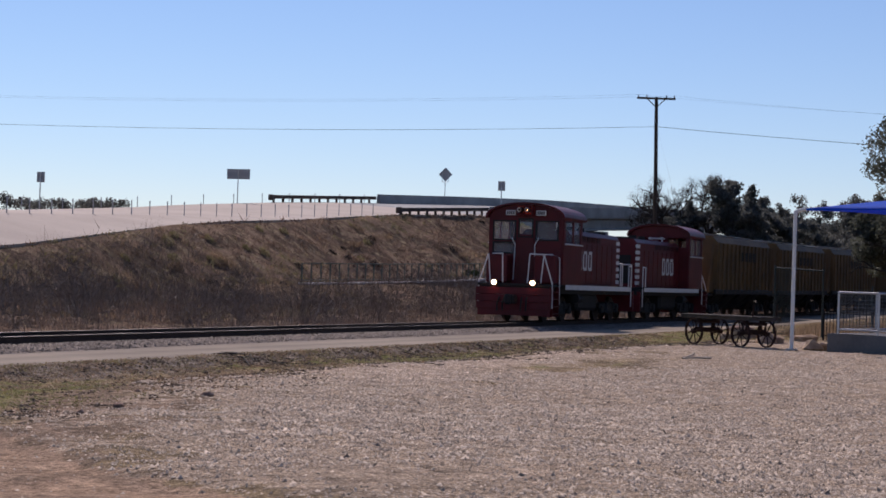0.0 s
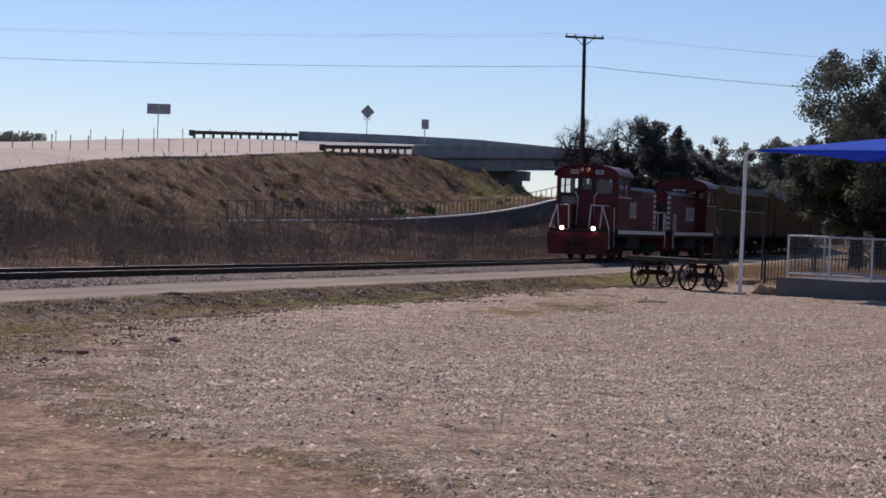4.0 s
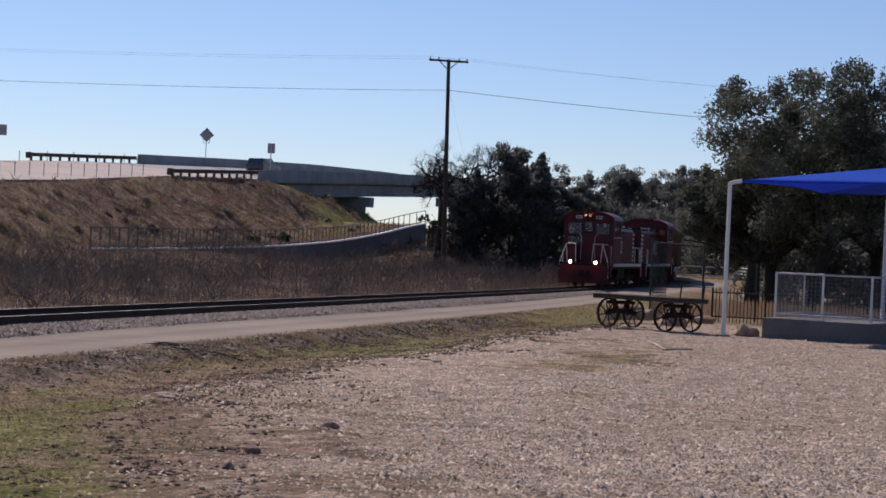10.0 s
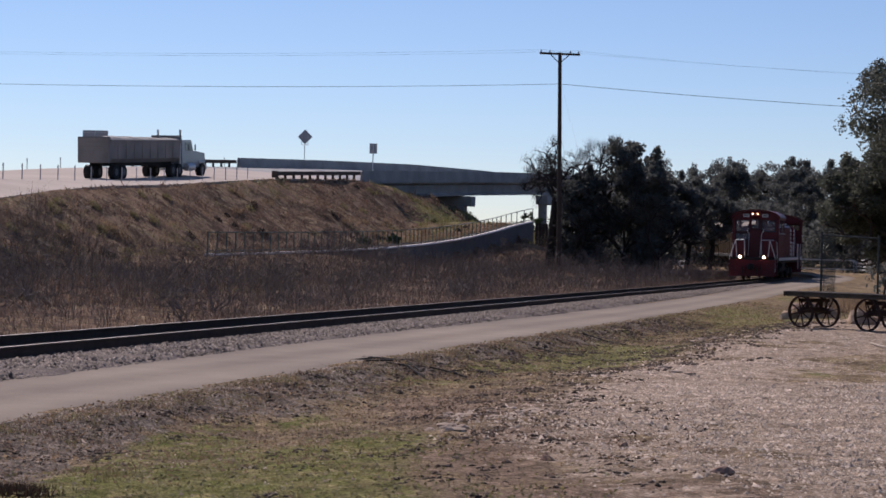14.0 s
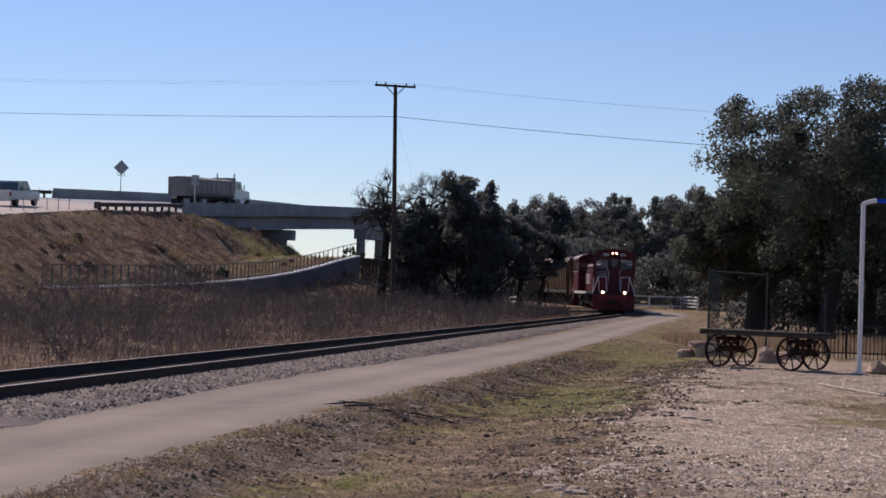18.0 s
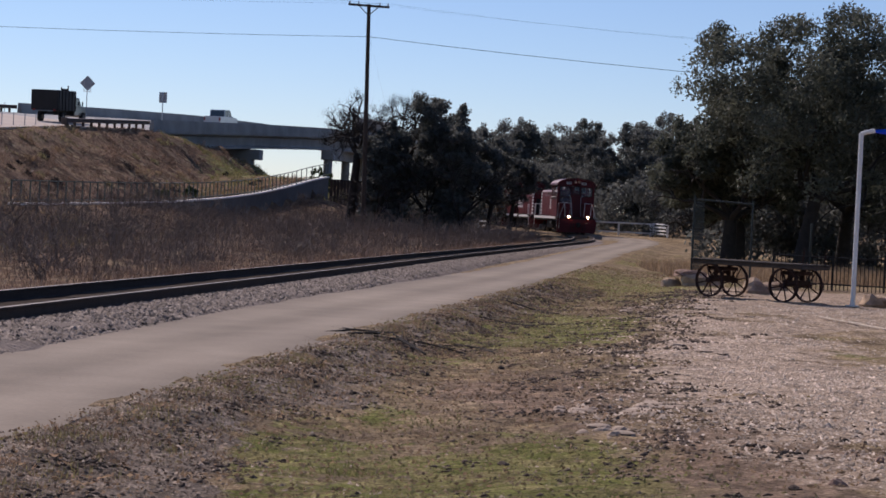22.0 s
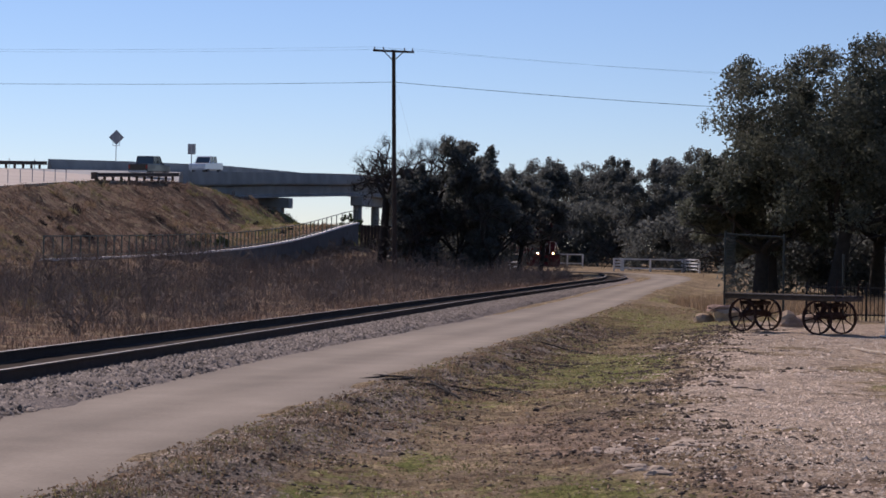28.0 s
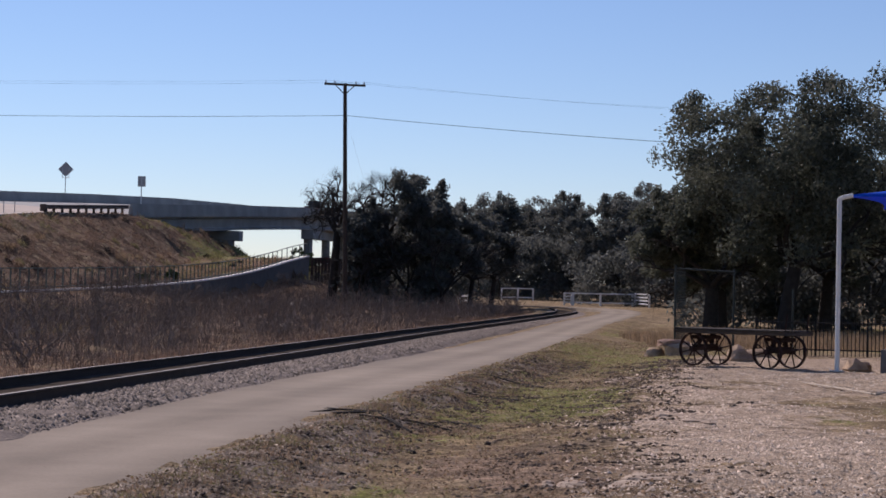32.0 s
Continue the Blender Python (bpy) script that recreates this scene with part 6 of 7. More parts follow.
def locomotive(label):
    """A switching locomotive, cab towards +y, the hood behind; z = 0 is the rail's top."""
    T = thing("locomotive", label, "locomotive", group="locomotives")
    wheels = truck(T, 3.7, 1.22, 0.51, M_BLACKPAINT) + truck(T, -3.7, 1.22, 0.51, M_BLACKPAINT)
    bm = bmesh.new()
    box(bm, (0, 0, 1.27), (2.7, 12.6, 0.3), bev=0.02)
    part("underframe", bm, M_BLACKPAINT, T, "black steel underframe")
    bm = bmesh.new()
    box(bm, (0, 0, 0.82), (2.3, 3.0, 0.75), bev=0.12)
    for s in (-1, 1):
        rod(bm, (s * 1.25, 1.7, 0.95), (s * 1.25, 2.3, 0.95), 0.2, seg=12)
    part("fuel_tank", bm, M_BLACKPAINT, T)
    bm = bmesh.new()
    box(bm, (0, -0.2, 1.45), (3.02, 11.4, 0.06), bev=0.01)
    part("walkway", bm, M_BLACKPAINT, T)
    for s in (-1, 1):
        bm = bmesh.new()
        box(bm, (s * 1.515, -0.6, 1.38), (0.03, 10.2, 0.19), bev=0.005)
        part("side_sill", bm, M_STRIPE, T, "white painted side sill")
    # cab with real openings
    y0, y1, zf, zr = 2.35, 5.05, 1.48, 4.12
    hw = 1.5
    bm = bmesh.new()
    front = [(-1.32, -0.42, 3.18, 3.92), (-0.28, 0.28, 3.3, 4.0), (0.42, 1.32, 3.18, 3.92), (0.42, 1.32, 2.66, 3.08)]
    panel_wall(bm, "y", y1, 0.06, -hw, hw, zf, zr, front)
    panel_wall(bm, "y", y0, 0.06, -hw, hw, zf, zr, [(-1.35, -0.4, 3.5, 3.98), (0.4, 1.35, 3.5, 3.98)])
    side = [(2.6, 3.55, 3.1, 3.95), (3.7, 4.75, 3.1, 3.95)]
    for s in (-1, 1):
        panel_wall(bm, "x", s * hw, 0.06, y0 + 0.03, y1 - 0.03, zf, zr, side)
    box(bm, (0, (y0 + y1) / 2, zf), (2.9, 2.6, 0.06))
    bmesh.ops.remove_doubles(bm, verts=bm.verts[:], dist=0.001)
    cab = part("cab", bm, M_RED, T, "dark red cab")
    # arched roof
    bm = bmesh.new()
    arc = [(hw + 0.12, zr - 0.06)] + [(1.62 * math.cos(a), zr - 0.02 + 0.55 * math.sin(a)) for a in np.linspace(0.0, math.pi, 15)] + [(-hw - 0.12, zr - 0.06)]
    inner = [(x * 0.965, z - 0.06) for x, z in reversed(arc)]
    prism(bm, arc + inner, y0 - 0.28, y1 + 0.22)
    part("roof", bm, M_RED, cab, "arched red roof")
    bm = bmesh.new()
    prism(bm, [(1.5 * math.cos(a), zr - 0.05 + 0.5 * math.sin(a)) for a in np.linspace(0, math.pi, 13)], y1 - 0.03, y1 + 0.03)
    part("gable", bm, M_RED, cab)
    bm = bmesh.new()
    prism(bm, [(1.5 * math.cos(a), zr - 0.05 + 0.5 * math.sin(a)) for a in np.linspace(0, math.pi, 13)], y0 - 0.03, y0 + 0.03)
    part("gable", bm, M_RED, cab)
    for u0, u1, a, b in front:
        bm = bmesh.new()
        box(bm, ((u0 + u1) / 2, y1 - 0.01, (a + b) / 2), (u1 - u0, 0.012, b - a))
        ob = part("window", bm, M_PANE, cab, "clear cab window")
        ob.visible_shadow = False
        bm = bmesh.new()
        for du, dz, su, sz in ((0, b, u1 - u0 + 0.08, 0.05), (0, a, u1 - u0 + 0.08, 0.05)):
            box(bm, ((u0 + u1) / 2, y1 + 0.03, dz), (su, 0.05, sz))
        for u in (u0, u1):
            box(bm, (u, y1 + 0.03, (a + b) / 2), (0.05, 0.05, b - a))
        part("window_frame", bm, M_BLACKPAINT, cab)
    for s in (-1, 1):
        for u0, u1, a, b in side:
            bm = bmesh.new()
            box(bm, (s * (hw - 0.01), (u0 + u1) / 2, (a + b) / 2), (0.012, u1 - u0, b - a))
            ob = part("window", bm, M_PANE, cab)
            ob.visible_shadow = False
        bm = bmesh.new()
        box(bm, (s * (hw + 0.06), 3.7, 3.06), (0.14, 2.3, 0.05), bev=0.01)
        part("arm_rest", bm, M_STRIPE, cab)
    bm = bmesh.new()
    box(bm, (-0.75, 3.4, 2.1), (0.6, 0.7, 1.1), bev=0.06)
    box(bm, (0.7, 3.1, 2.0), (0.7, 0.6, 1.0), bev=0.06)
    part("cab_controls", bm, M_BLACKPAINT, cab)
    # cab front: door panel, toolbox noses, platform
    bm = bmesh.new()
    box(bm, (0, y1 + 0.02, 2.45), (0.66, 0.05, 1.9), bev=0.01)
    part("cab_door", bm, mat("dark_red_door", (0.085, 0.007, 0.01), 0.5, 0, 0.15, 3, 30, 0.1), cab, "dark red end door")
    for s in (-1, 1):
        bm = bmesh.new()
        box(bm, (s * 0.98, y1 + 0.32, 2.05), (0.86, 0.6, 1.1), bev=0.05)
        part("battery_box", bm, M_RED, T, "red battery box on the end platform")
    bm = bmesh.new()
    box(bm, (0, 5.75, 1.42), (2.95, 1.25, 0.1), bev=0.01)
    part("end_platform", bm, M_BLACKPAINT, T)
    bm = bmesh.new()
    for z, w in ((0.38, 2.9), (0.62, 3.0), (0.9, 3.05), (1.18, 3.05)):
        box(bm, (0, 6.38 if z > 0.5 else 6.34, z), (w, 0.08, 0.27), bev=0.01)
    part("pilot", bm, M_RED, T, "red end pilot plate")
    bm = bmesh.new()
    box(bm, (0, 6.6, 0.86), (0.34, 0.6, 0.34), bev=0.06)
    box(bm, (0.06, 6.92, 0.86), (0.26, 0.22, 0.4), bev=0.07)
    part("coupler", bm, M_BLACKPAINT, T, "black knuckle coupler")
    for x in (-0.55, -0.35, 0.35, 0.55):
        bm = bmesh.new()
        tube(bm, [(x, 6.42, 0.95), (x * 1.05, 6.6, 0.72), (x * 1.05, 6.62, 0.42)], 0.03)
        part("air_hose", bm, M_BLACKPAINT, T)
    for s in (-1, 1):
        # steps in the corners
        for k in range(4):
            bm = bmesh.new()
            box(bm, (s * 1.3, 5.75, 0.35 + 0.28 * k), (0.42, 0.75, 0.035))
            part("step", bm, M_RED, T)
        for y in (5.36, 6.14):
            bm = bmesh.new()
            box(bm, (s * 1.3, y, 0.8), (0.44, 0.03, 1.15))
            part("step_side", bm, M_RED, T)
        # rails over the platform
        handrail(T, [(s * 1.5, 5.3, 0.7), (s * 1.5, 5.3, 1.5), (s * 1.45, 5.2, 2.5), (s * 1.2, 5.4, 2.62), (s * 0.55, 6.2, 2.62), (s * 0.5, 6.25, 1.5)])
        handrail(T, [(s * 1.5, 6.2, 0.55), (s * 1.48, 6.2, 1.5), (s * 1.12, 6.2, 2.6), (s * 1.02, 6.2, 1.5)])
        handrail(T, [(s * 0.45, 5.14, 1.6), (s * 0.4, 5.14, 3.0), (s * 0.55, 5.14, 3.25)], 0.02)
        # hood walkway rails
        handrail(T, [(s * 1.48, -5.4, 1.5), (s * 1.48, -5.4, 2.4), (s * 1.48, -5.85, 2.4), (s * 1.48, -5.85, 0.6)])
        handrail(T, [(s * 1.0, -6.1, 1.5), (s * 1.0, -6.1, 2.5), (s * 0.5, -6.1, 2.5), (s * 0.5, -6.1, 1.5)])
        lens = bmesh.new()
        bmesh.ops.create_cone(lens, cap_ends=True, segments=20, radius1=0.09, radius2=0.08, depth=0.06, matrix=pose(s * 0.78, 6.47, 1.5, 90, 0, 0))
        part("ditch_light", lens, M_LAMP, T, "lit warm ditch light")
        bm = bmesh.new()
        bmesh.ops.create_cone(bm, cap_ends=True, segments=20, radius1=0.13, radius2=0.13, depth=0.12, matrix=pose(s * 0.78, 6.38, 1.5, 90, 0, 0))
        part("lamp_housing", bm, M_BLACKPAINT, T)
        bm = bmesh.new()
        bmesh.ops.create_cone(bm, cap_ends=True, segments=18, radius1=0.042, radius2=0.042, depth=0.02, matrix=pose(s * 0.15, y1 + 0.06, 4.34, 90, 0, 0))
        head = part("headlight", bm, M_BEAM, T, "lit lamp set deep in its barrel")
        # Deep barrel added to hide the lamp off-axis, in place of a narrow beam.
        bm = bmesh.new()
        ring = [[bm.verts.new((s * 0.15 + r * math.cos(a), y1 + d, 4.34 + r * math.sin(a))) for r, d in ((0.045, 0.06), (0.045, 0.47), (0.1, 0.5), (0.1, 0.2))] for a in np.linspace(0, 2 * math.pi, 20, endpoint=False)]
        for k in range(20):
            for j in range(3):
                bm.faces.new((ring[k][j], ring[k][j + 1], ring[(k + 1) % 20][j + 1], ring[(k + 1) % 20][j]))
        part("barrel", bm, M_BLACKPAINT, head, "black barrel added to narrow the headlight beam")
        bm = bmesh.new()
        rim = [[bm.verts.new((s * 0.15 + r * math.cos(a), y1 + 0.505, 4.34 + r * math.sin(a))) for r in (0.05, 0.095)] for a in np.linspace(0, 2 * math.pi, 20, endpoint=False)]
        for k in range(20):
            bm.faces.new((rim[k][0], rim[k][1], rim[(k + 1) % 20][1], rim[(k + 1) % 20][0]))
        bmesh.ops.solidify(bm, geom=bm.faces[:] + bm.edges[:] + bm.verts[:], thickness=0.012)
        part("lens_ring", bm, M_STRIPE, head, "pale glass ring of the headlight")
        bm = bmesh.new()
        box(bm, (s * 0.62, y1 + 0.07, 4.24), (0.4, 0.05, 0.2), bev=0.01)
        part("number_board", bm, M_STRIPE, T)
        bm = bmesh.new()
        for k in range(4):
            box(bm, (s * 0.62 - 0.12 + 0.08 * k, y1 + 0.1, 4.24), (0.045, 0.01, 0.12))
        part("number_bar", bm, M_BLACKPAINT, T, "dark bars in place of the number")
    bm = bmesh.new()
    box(bm, (0, y1 + 0.16, 4.51), (0.62, 0.24, 0.06), bev=0.02)
    box(bm, (0, y1 + 0.16, 4.17), (0.62, 0.24, 0.06), bev=0.02)
    for x in (-0.29, 0.0, 0.29):
        box(bm, (x, y1 + 0.16, 4.34), (0.06, 0.24, 0.28))
    part("headlight_housing", bm, M_RED, T)
    # hood
    bm = bmesh.new()
    prism(bm, [(1.0, 1.5), (1.0, 3.52), (0.86, 3.7), (-0.86, 3.7), (-1.0, 3.52), (-1.0, 1.5)], -5.35, y0)
    hood = part("hood", bm, M_RED, T, "long red engine hood")
    for s in (-1, 1):
        for k in range(9):
            bm = bmesh.new()
            y = 1.9 - k * 0.8
            box(bm, (s * 1.012, y, 2.4), (0.03, 0.72, 1.6), bev=0.006)
            part("hood_door", bm, M_RED, hood)
        for k in range(6):
            bm = bmesh.new()
            for j in range(7):
                box(bm, (s * 1.015, 1.85 - k * 0.75, 3.3 + 0.03 * j), (0.03, 0.5, 0.012))
            part("louvre", bm, M_BLACKPAINT, hood, "dark louvred vent")
        bm = bmesh.new()
        bars_of_letters(bm, s * 1.037, -0.8, 2.5, 3, 0.56, 0.8)
        part("lettering", bm, M_STRIPE, hood, "white block lettering shapes")
        for k in range(7):
            bm = bmesh.new()
            box(bm, (s * 1.0, -5.12, 1.68 + k * 0.28), (0.07, 0.5, 0.16))
            part("end_stripe", bm, M_STRIPE, hood, "white warning stripe")
    for x, y, r, h in ((0, -1.0, 0.2, 0.5), (0, -2.6, 0.2, 0.5)):
        bm = bmesh.new()
        rod(bm, (x, y, 3.68), (x, y, 3.68 + h * 0.5), r, r * 0.85, 14)
        part("exhaust_stack", bm, M_BLACKPAINT, hood)
    bm = bmesh.new()
    rod(bm, (0, -4.4, 3.69), (0, -4.4, 3.8), 0.62, seg=24)
    part("radiator_fan", bm, M_BLACKPAINT, hood)
    bm = bmesh.new()
    box(bm, (0, 0.8, 3.76), (0.5, 0.7, 0.14), bev=0.04)
    part("hatch", bm, M_RED, hood)
    bm = bmesh.new()
    tube(bm, [(-0.25, 1.9, 3.7), (-0.25, 1.9, 3.92), (0.25, 1.9, 3.92), (0.25, 1.9, 3.7)], 0.04)
    rod(bm, (-0.3, 1.6, 3.92), (-0.3, 2.2, 3.92), 0.07, 0.03)
    rod(bm, (0.3, 1.6, 3.92), (0.3, 2.2, 3.92), 0.07, 0.03)
    part("horn", bm, M_STRIPE, hood)
    bm = bmesh.new()
    box(bm, (0, -5.38, 2.3), (1.5, 0.03, 1.3))
    part("radiator_grille", bm, M_BLACKPAINT, hood, "black radiator grille")
    bm = bmesh.new()
    box(bm, (0, -6.25, 0.85), (3.0, 0.08, 0.9), bev=0.01)
    part("pilot", bm, M_RED, T)
    bm = bmesh.new()
    box(bm, (0, -6.6, 0.86), (0.34, 0.7, 0.34), bev=0.06)
    part("coupler", bm, M_BLACKPAINT, T)
    return T, wheels


def hopper(label):
    """A tall covered hopper wagon with ribbed yellow sides."""
    H = thing("hopper_wagon", label, "wagon", group="hopper wagons")
    wheels = truck(H, 5.3, 0.88, 0.44, M_BLACKPAINT) + truck(H, -5.3, 0.88, 0.44, M_BLACKPAINT)
    bm = bmesh.new()
    prism(bm, [(1.5, 1.3), (1.5, 3.95), (1.2, 4.3), (-1.2, 4.3), (-1.5, 3.95), (-1.5, 1.3)], -6.3, 6.3)
    part("body", bm, M_YELLOW, H, "faded yellow-brown steel sides")
    for s in (-1, 1):
        for k in range(14):
            bm = bmesh.new()
            box(bm, (s * 1.545, -6.1 + k * 0.938, 2.62), (0.09, 0.12, 2.6), bev=0.015)
            part("side_rib", bm, M_YELLOW, H)
        bm = bmesh.new()
        box(bm, (s * 1.53, 0, 1.36), (0.12, 13.6, 0.26), bev=0.02)
        part("side_sill", bm, M_BLACKPAINT, H)
        bm = bmesh.new()
        box(bm, (0, s * 6.95, 1.2), (2.7, 0.9, 0.14), bev=0.02)
        part("end_platform", bm, M_BLACKPAINT, H)
        bm = bmesh.new()
        prism(bm, [(6.3 * s, 3.9), (6.3 * s, 1.4), (7.2 * s, 1.3), (7.2 * s, 1.5)], -1.3, -1.2, "x")
        part("end_brace", bm, M_YELLOW, H)
        bm = bmesh.new()
        prism(bm, [(6.3 * s, 3.9), (6.3 * s, 1.4), (7.2 * s, 1.3), (7.2 * s, 1.5)], 1.2, 1.3, "x")
        part("end_brace", bm, M_YELLOW, H)
        bm = bmesh.new()
        for k in range(8):
            rod(bm, (s * 1.2, 6.4 * s, 1.5 + 0.36 * k), (s * 0.8, 6.4 * s, 1.5 + 0.36 * k), 0.015, seg=5)
        rod(bm, (s * 1.2, 6.4 * s, 1.3), (s * 1.2, 6.4 * s, 4.3), 0.02, seg=5)
        rod(bm, (s * 0.8, 6.4 * s, 1.3), (s * 0.8, 6.4 * s, 4.3), 0.02, seg=5)
        part("ladder", bm, M_BLACKPAINT, H)
        bm = bmesh.new()
        box(bm, (0, s * 7.35, 0.86), (0.3, 0.5, 0.3), bev=0.05)
        part("coupler", bm, M_BLACKPAINT, H)
        bm = bmesh.new()
        for k in range(9):
            box(bm, (s * 1.56, -2.2 + k * 0.45, 3.3), (0.012, 0.3, 0.5))
        part("lettering", bm, M_BLACKPAINT, H, "dark bars of faded lettering")
    for y in (-4.2, -1.4, 1.4, 4.2):
        bm = bmesh.new()
        prism(bm, [(-1.3, 1.35), (1.3, 1.35), (0.4, 0.45), (-0.4, 0.45)], y - 0.9, y + 0.9)
        part("hopper_chute", bm, M_BLACKPAINT, H)
        bm = bmesh.new()
        rod(bm, (0, y, 4.28), (0, y, 4.4), 0.35, seg=14)
        part("roof_hatch", bm, M_GALV, H)
    bm = bmesh.new()
    box(bm, (0, 0, 4.45), (0.7, 12.8, 0.04))
    part("roof_walk", bm, M_GALV, H)
    return H, wheels


RUN = [(0, 120.2), (1, 125.4), (2, 130.5), (6, 150.0), (9, 164.6), (13, 180.2), (17, 193.3), (20, 204.6), (22, 214.0), (24, 223.4), (26.5, 234.0), (28, 242.5), (30, 256.0), (32, 271.0)]


def run_s(t):
    """Way of the locomotive's front along the track at t."""
    T, S = np.array(RUN, float).T
    m = np.gradient(S, T)
    i = int(np.clip(np.searchsorted(T, t) - 1, 0, len(T) - 2))
    h = T[i + 1] - T[i]
    u = (t - T[i]) / h
    return (2 * u**3 - 3 * u**2 + 1) * S[i] + (u**3 - 2 * u**2 + u) * h * m[i] + (3 * u**2 - 2 * u**3) * S[i + 1] + (u**3 - u**2) * h * m[i + 1]


def rail_pose(s, base, flip=False):
    """Pose of a vehicle whose middle is at s, its trucks half a base either way."""
    a, _ = on_track(s - base / 2)
    b, _ = on_track(s + base / 2)
    d = Vector(a - b) if not flip else Vector(b - a)
    y = d.normalized()
    x = y.cross(Vector((0, 0, 1))).normalized()
    z = x.cross(y)
    m = Matrix((x, y, z)).transposed().to_4x4()
    return Matrix.Translation(Vector((a + b) / 2)) @ m


TRAIN = []
_lead, _lw = locomotive("dark red switching locomotive with lit ditch lights leading the train")
TRAIN.append((_lead, _lw, 6.5, 7.4, False))
_second, _sw = locomotive("dark red switching locomotive coupled with its cab to the rear")
TRAIN.append((_second, _sw, 20.3, 7.4, True))
_hop, _hw = hopper("tall faded yellow hopper wagon coupled behind the locomotives")
for _k in range(5):
    _o = _hop if _k == 0 else copy_thing(_hop, pose(0, 0, 0))
    TRAIN.append((_o, [], 34.9 + _k * 15.2, 10.6, False))

# ---- road vehicles ----


def car_paint(name, c, rough=0.3):
    return mat(name, c, rough, 0.2, 0.08, 1.5, 30, 0.0, spec=0.5, coat=0.5)


def wheel_part(parent, x, y, r, w):
    bm = bmesh.new()
    bmesh.ops.create_cone(bm, cap_ends=True, segments=20, radius1=r, radius2=r, depth=w, matrix=pose(0, 0, 0, 0, 90, 0))
    o = part("wheel", bm, M_TYRE, parent, "black tyre")
    o.matrix_basis = pose(x, y, r)
    bm = bmesh.new()
    bmesh.ops.create_cone(bm, cap_ends=True, segments=14, radius1=r * 0.58, radius2=r * 0.5, depth=w + 0.02, matrix=pose(0, 0, 0, 0, 90, 0))
    for k in range(5):
        a = k * 2 * math.pi / 5
        box(bm, (0, r * 0.36 * math.cos(a), r * 0.36 * math.sin(a)), (w + 0.05, r * 0.16, r * 0.16))
    part("rim", bm, M_RIM, o)
    return (o, x, y, r)


def light_vehicle(name, label, cat_, paint, kind):
    """A pickup or an estate car, driving towards +y."""
    V = thing(name, label, cat_, group="highway traffic")
    hw = 0.97
    L = 2.9 if kind == "pickup" else 2.35
    bm = bmesh.new()
    if kind == "pickup":
        low = [(-L, 0.5), (-L, 1.24), (-1.2, 1.24), (1.0, 1.24), (1.3, 1.22), (L - 0.1, 1.12), (L, 0.9), (L, 0.48)]
    else:
        low = [(-L, 0.42), (-L, 1.02), (-L + 0.1, 1.12), (1.0, 1.08), (L - 0.15, 0.95), (L, 0.75), (L, 0.4)]
    a = [bm.verts.new((-hw, u, w)) for u, w in low]
    b = [bm.verts.new((hw, u, w)) for u, w in low]
    bm.faces.new(a)
    bm.faces.new(list(reversed(b)))
    for i in range(len(a)):
        j = (i + 1) % len(a)
        bm.faces.new((a[i], b[i], b[j], a[j]))
    bmesh.ops.recalc_face_normals(bm, faces=bm.faces[:])
    bmesh.ops.bevel(bm, geom=bm.edges[:], offset=0.06, segments=2, profile=0.6, affect="EDGES")
    body = part("body", bm, paint, V, "painted body")
    top = 1.98 if kind == "pickup" else 1.68
    if kind == "pickup":
        gl = [(-1.2, 1.2), (-1.05, top - 0.05), (0.55, top - 0.05), (1.25, 1.18)]
        rf = [(-1.1, top - 0.1), (-1.04, top), (0.5, top), (0.62, top - 0.1)]
    else:
        gl = [(-L + 0.12, 1.1), (-L + 0.45, top - 0.05), (0.2, top - 0.05), (1.05, 1.06)]
        rf = [(-L + 0.4, top - 0.1), (-L + 0.5, top), (0.15, top), (0.28, top - 0.1)]
    bm = bmesh.new()
    prism(bm, [(u, w) for u, w in gl], -0.82, 0.82, "x")
    part("glazing", bm, M_WINDOW, V, "dark glass")
    bm = bmesh.new()
    prism(bm, rf, -0.8, 0.8, "x")
    for s in (-1, 1):
        for (u0, w0), (u1, w1) in ((gl[0], gl[1]), (gl[3], gl[2]), ((-0.05, 1.1), (-0.15, top - 0.05))):
            rod(bm, (s * 0.83, u0, w0), (s * 0.8, u1, w1), 0.05, seg=6)
    part("roof", bm, paint, V)
    if kind == "pickup":
        bm = bmesh.new()
        box(bm, (0, -2.0, 1.245), (1.6, 1.55, 0.02))
        part("bed", bm, M_BLACKPAINT, V)
    wheels = [wheel_part(V, s * 0.84, y, 0.38, 0.25) for s in (-1, 1) for y in (L - 0.95, -L + 1.05)]
    for s in (-1, 1):
        bm = bmesh.new()
        box(bm, (s * 0.75, L - 0.02, 0.82), (0.34, 0.08, 0.16), bev=0.03)
        part("headlight", bm, M_STRIPE, V)
        bm = bmesh.new()
        box(bm, (s * 0.86, -L + 0.01, 0.95), (0.18, 0.06, 0.34), bev=0.02)
        part("tail_light", bm, mat("tail_lamp_red", (0.25, 0.02, 0.02), 0.3, 0, 0.1, 4, 30, 0), V)
        bm = bmesh.new()
        box(bm, (s * 1.07, 0.85, 1.2), (0.16, 0.08, 0.14), bev=0.03)
        part("mirror", bm, paint, V)
    for y in (L + 0.02, -L - 0.02):
        bm = bmesh.new()
        box(bm, (0, y, 0.52), (1.8, 0.12, 0.2), bev=0.04)
        part("bumper", bm, M_GALV if kind == "pickup" else M_BLACKPAINT, V)
    return V, wheels


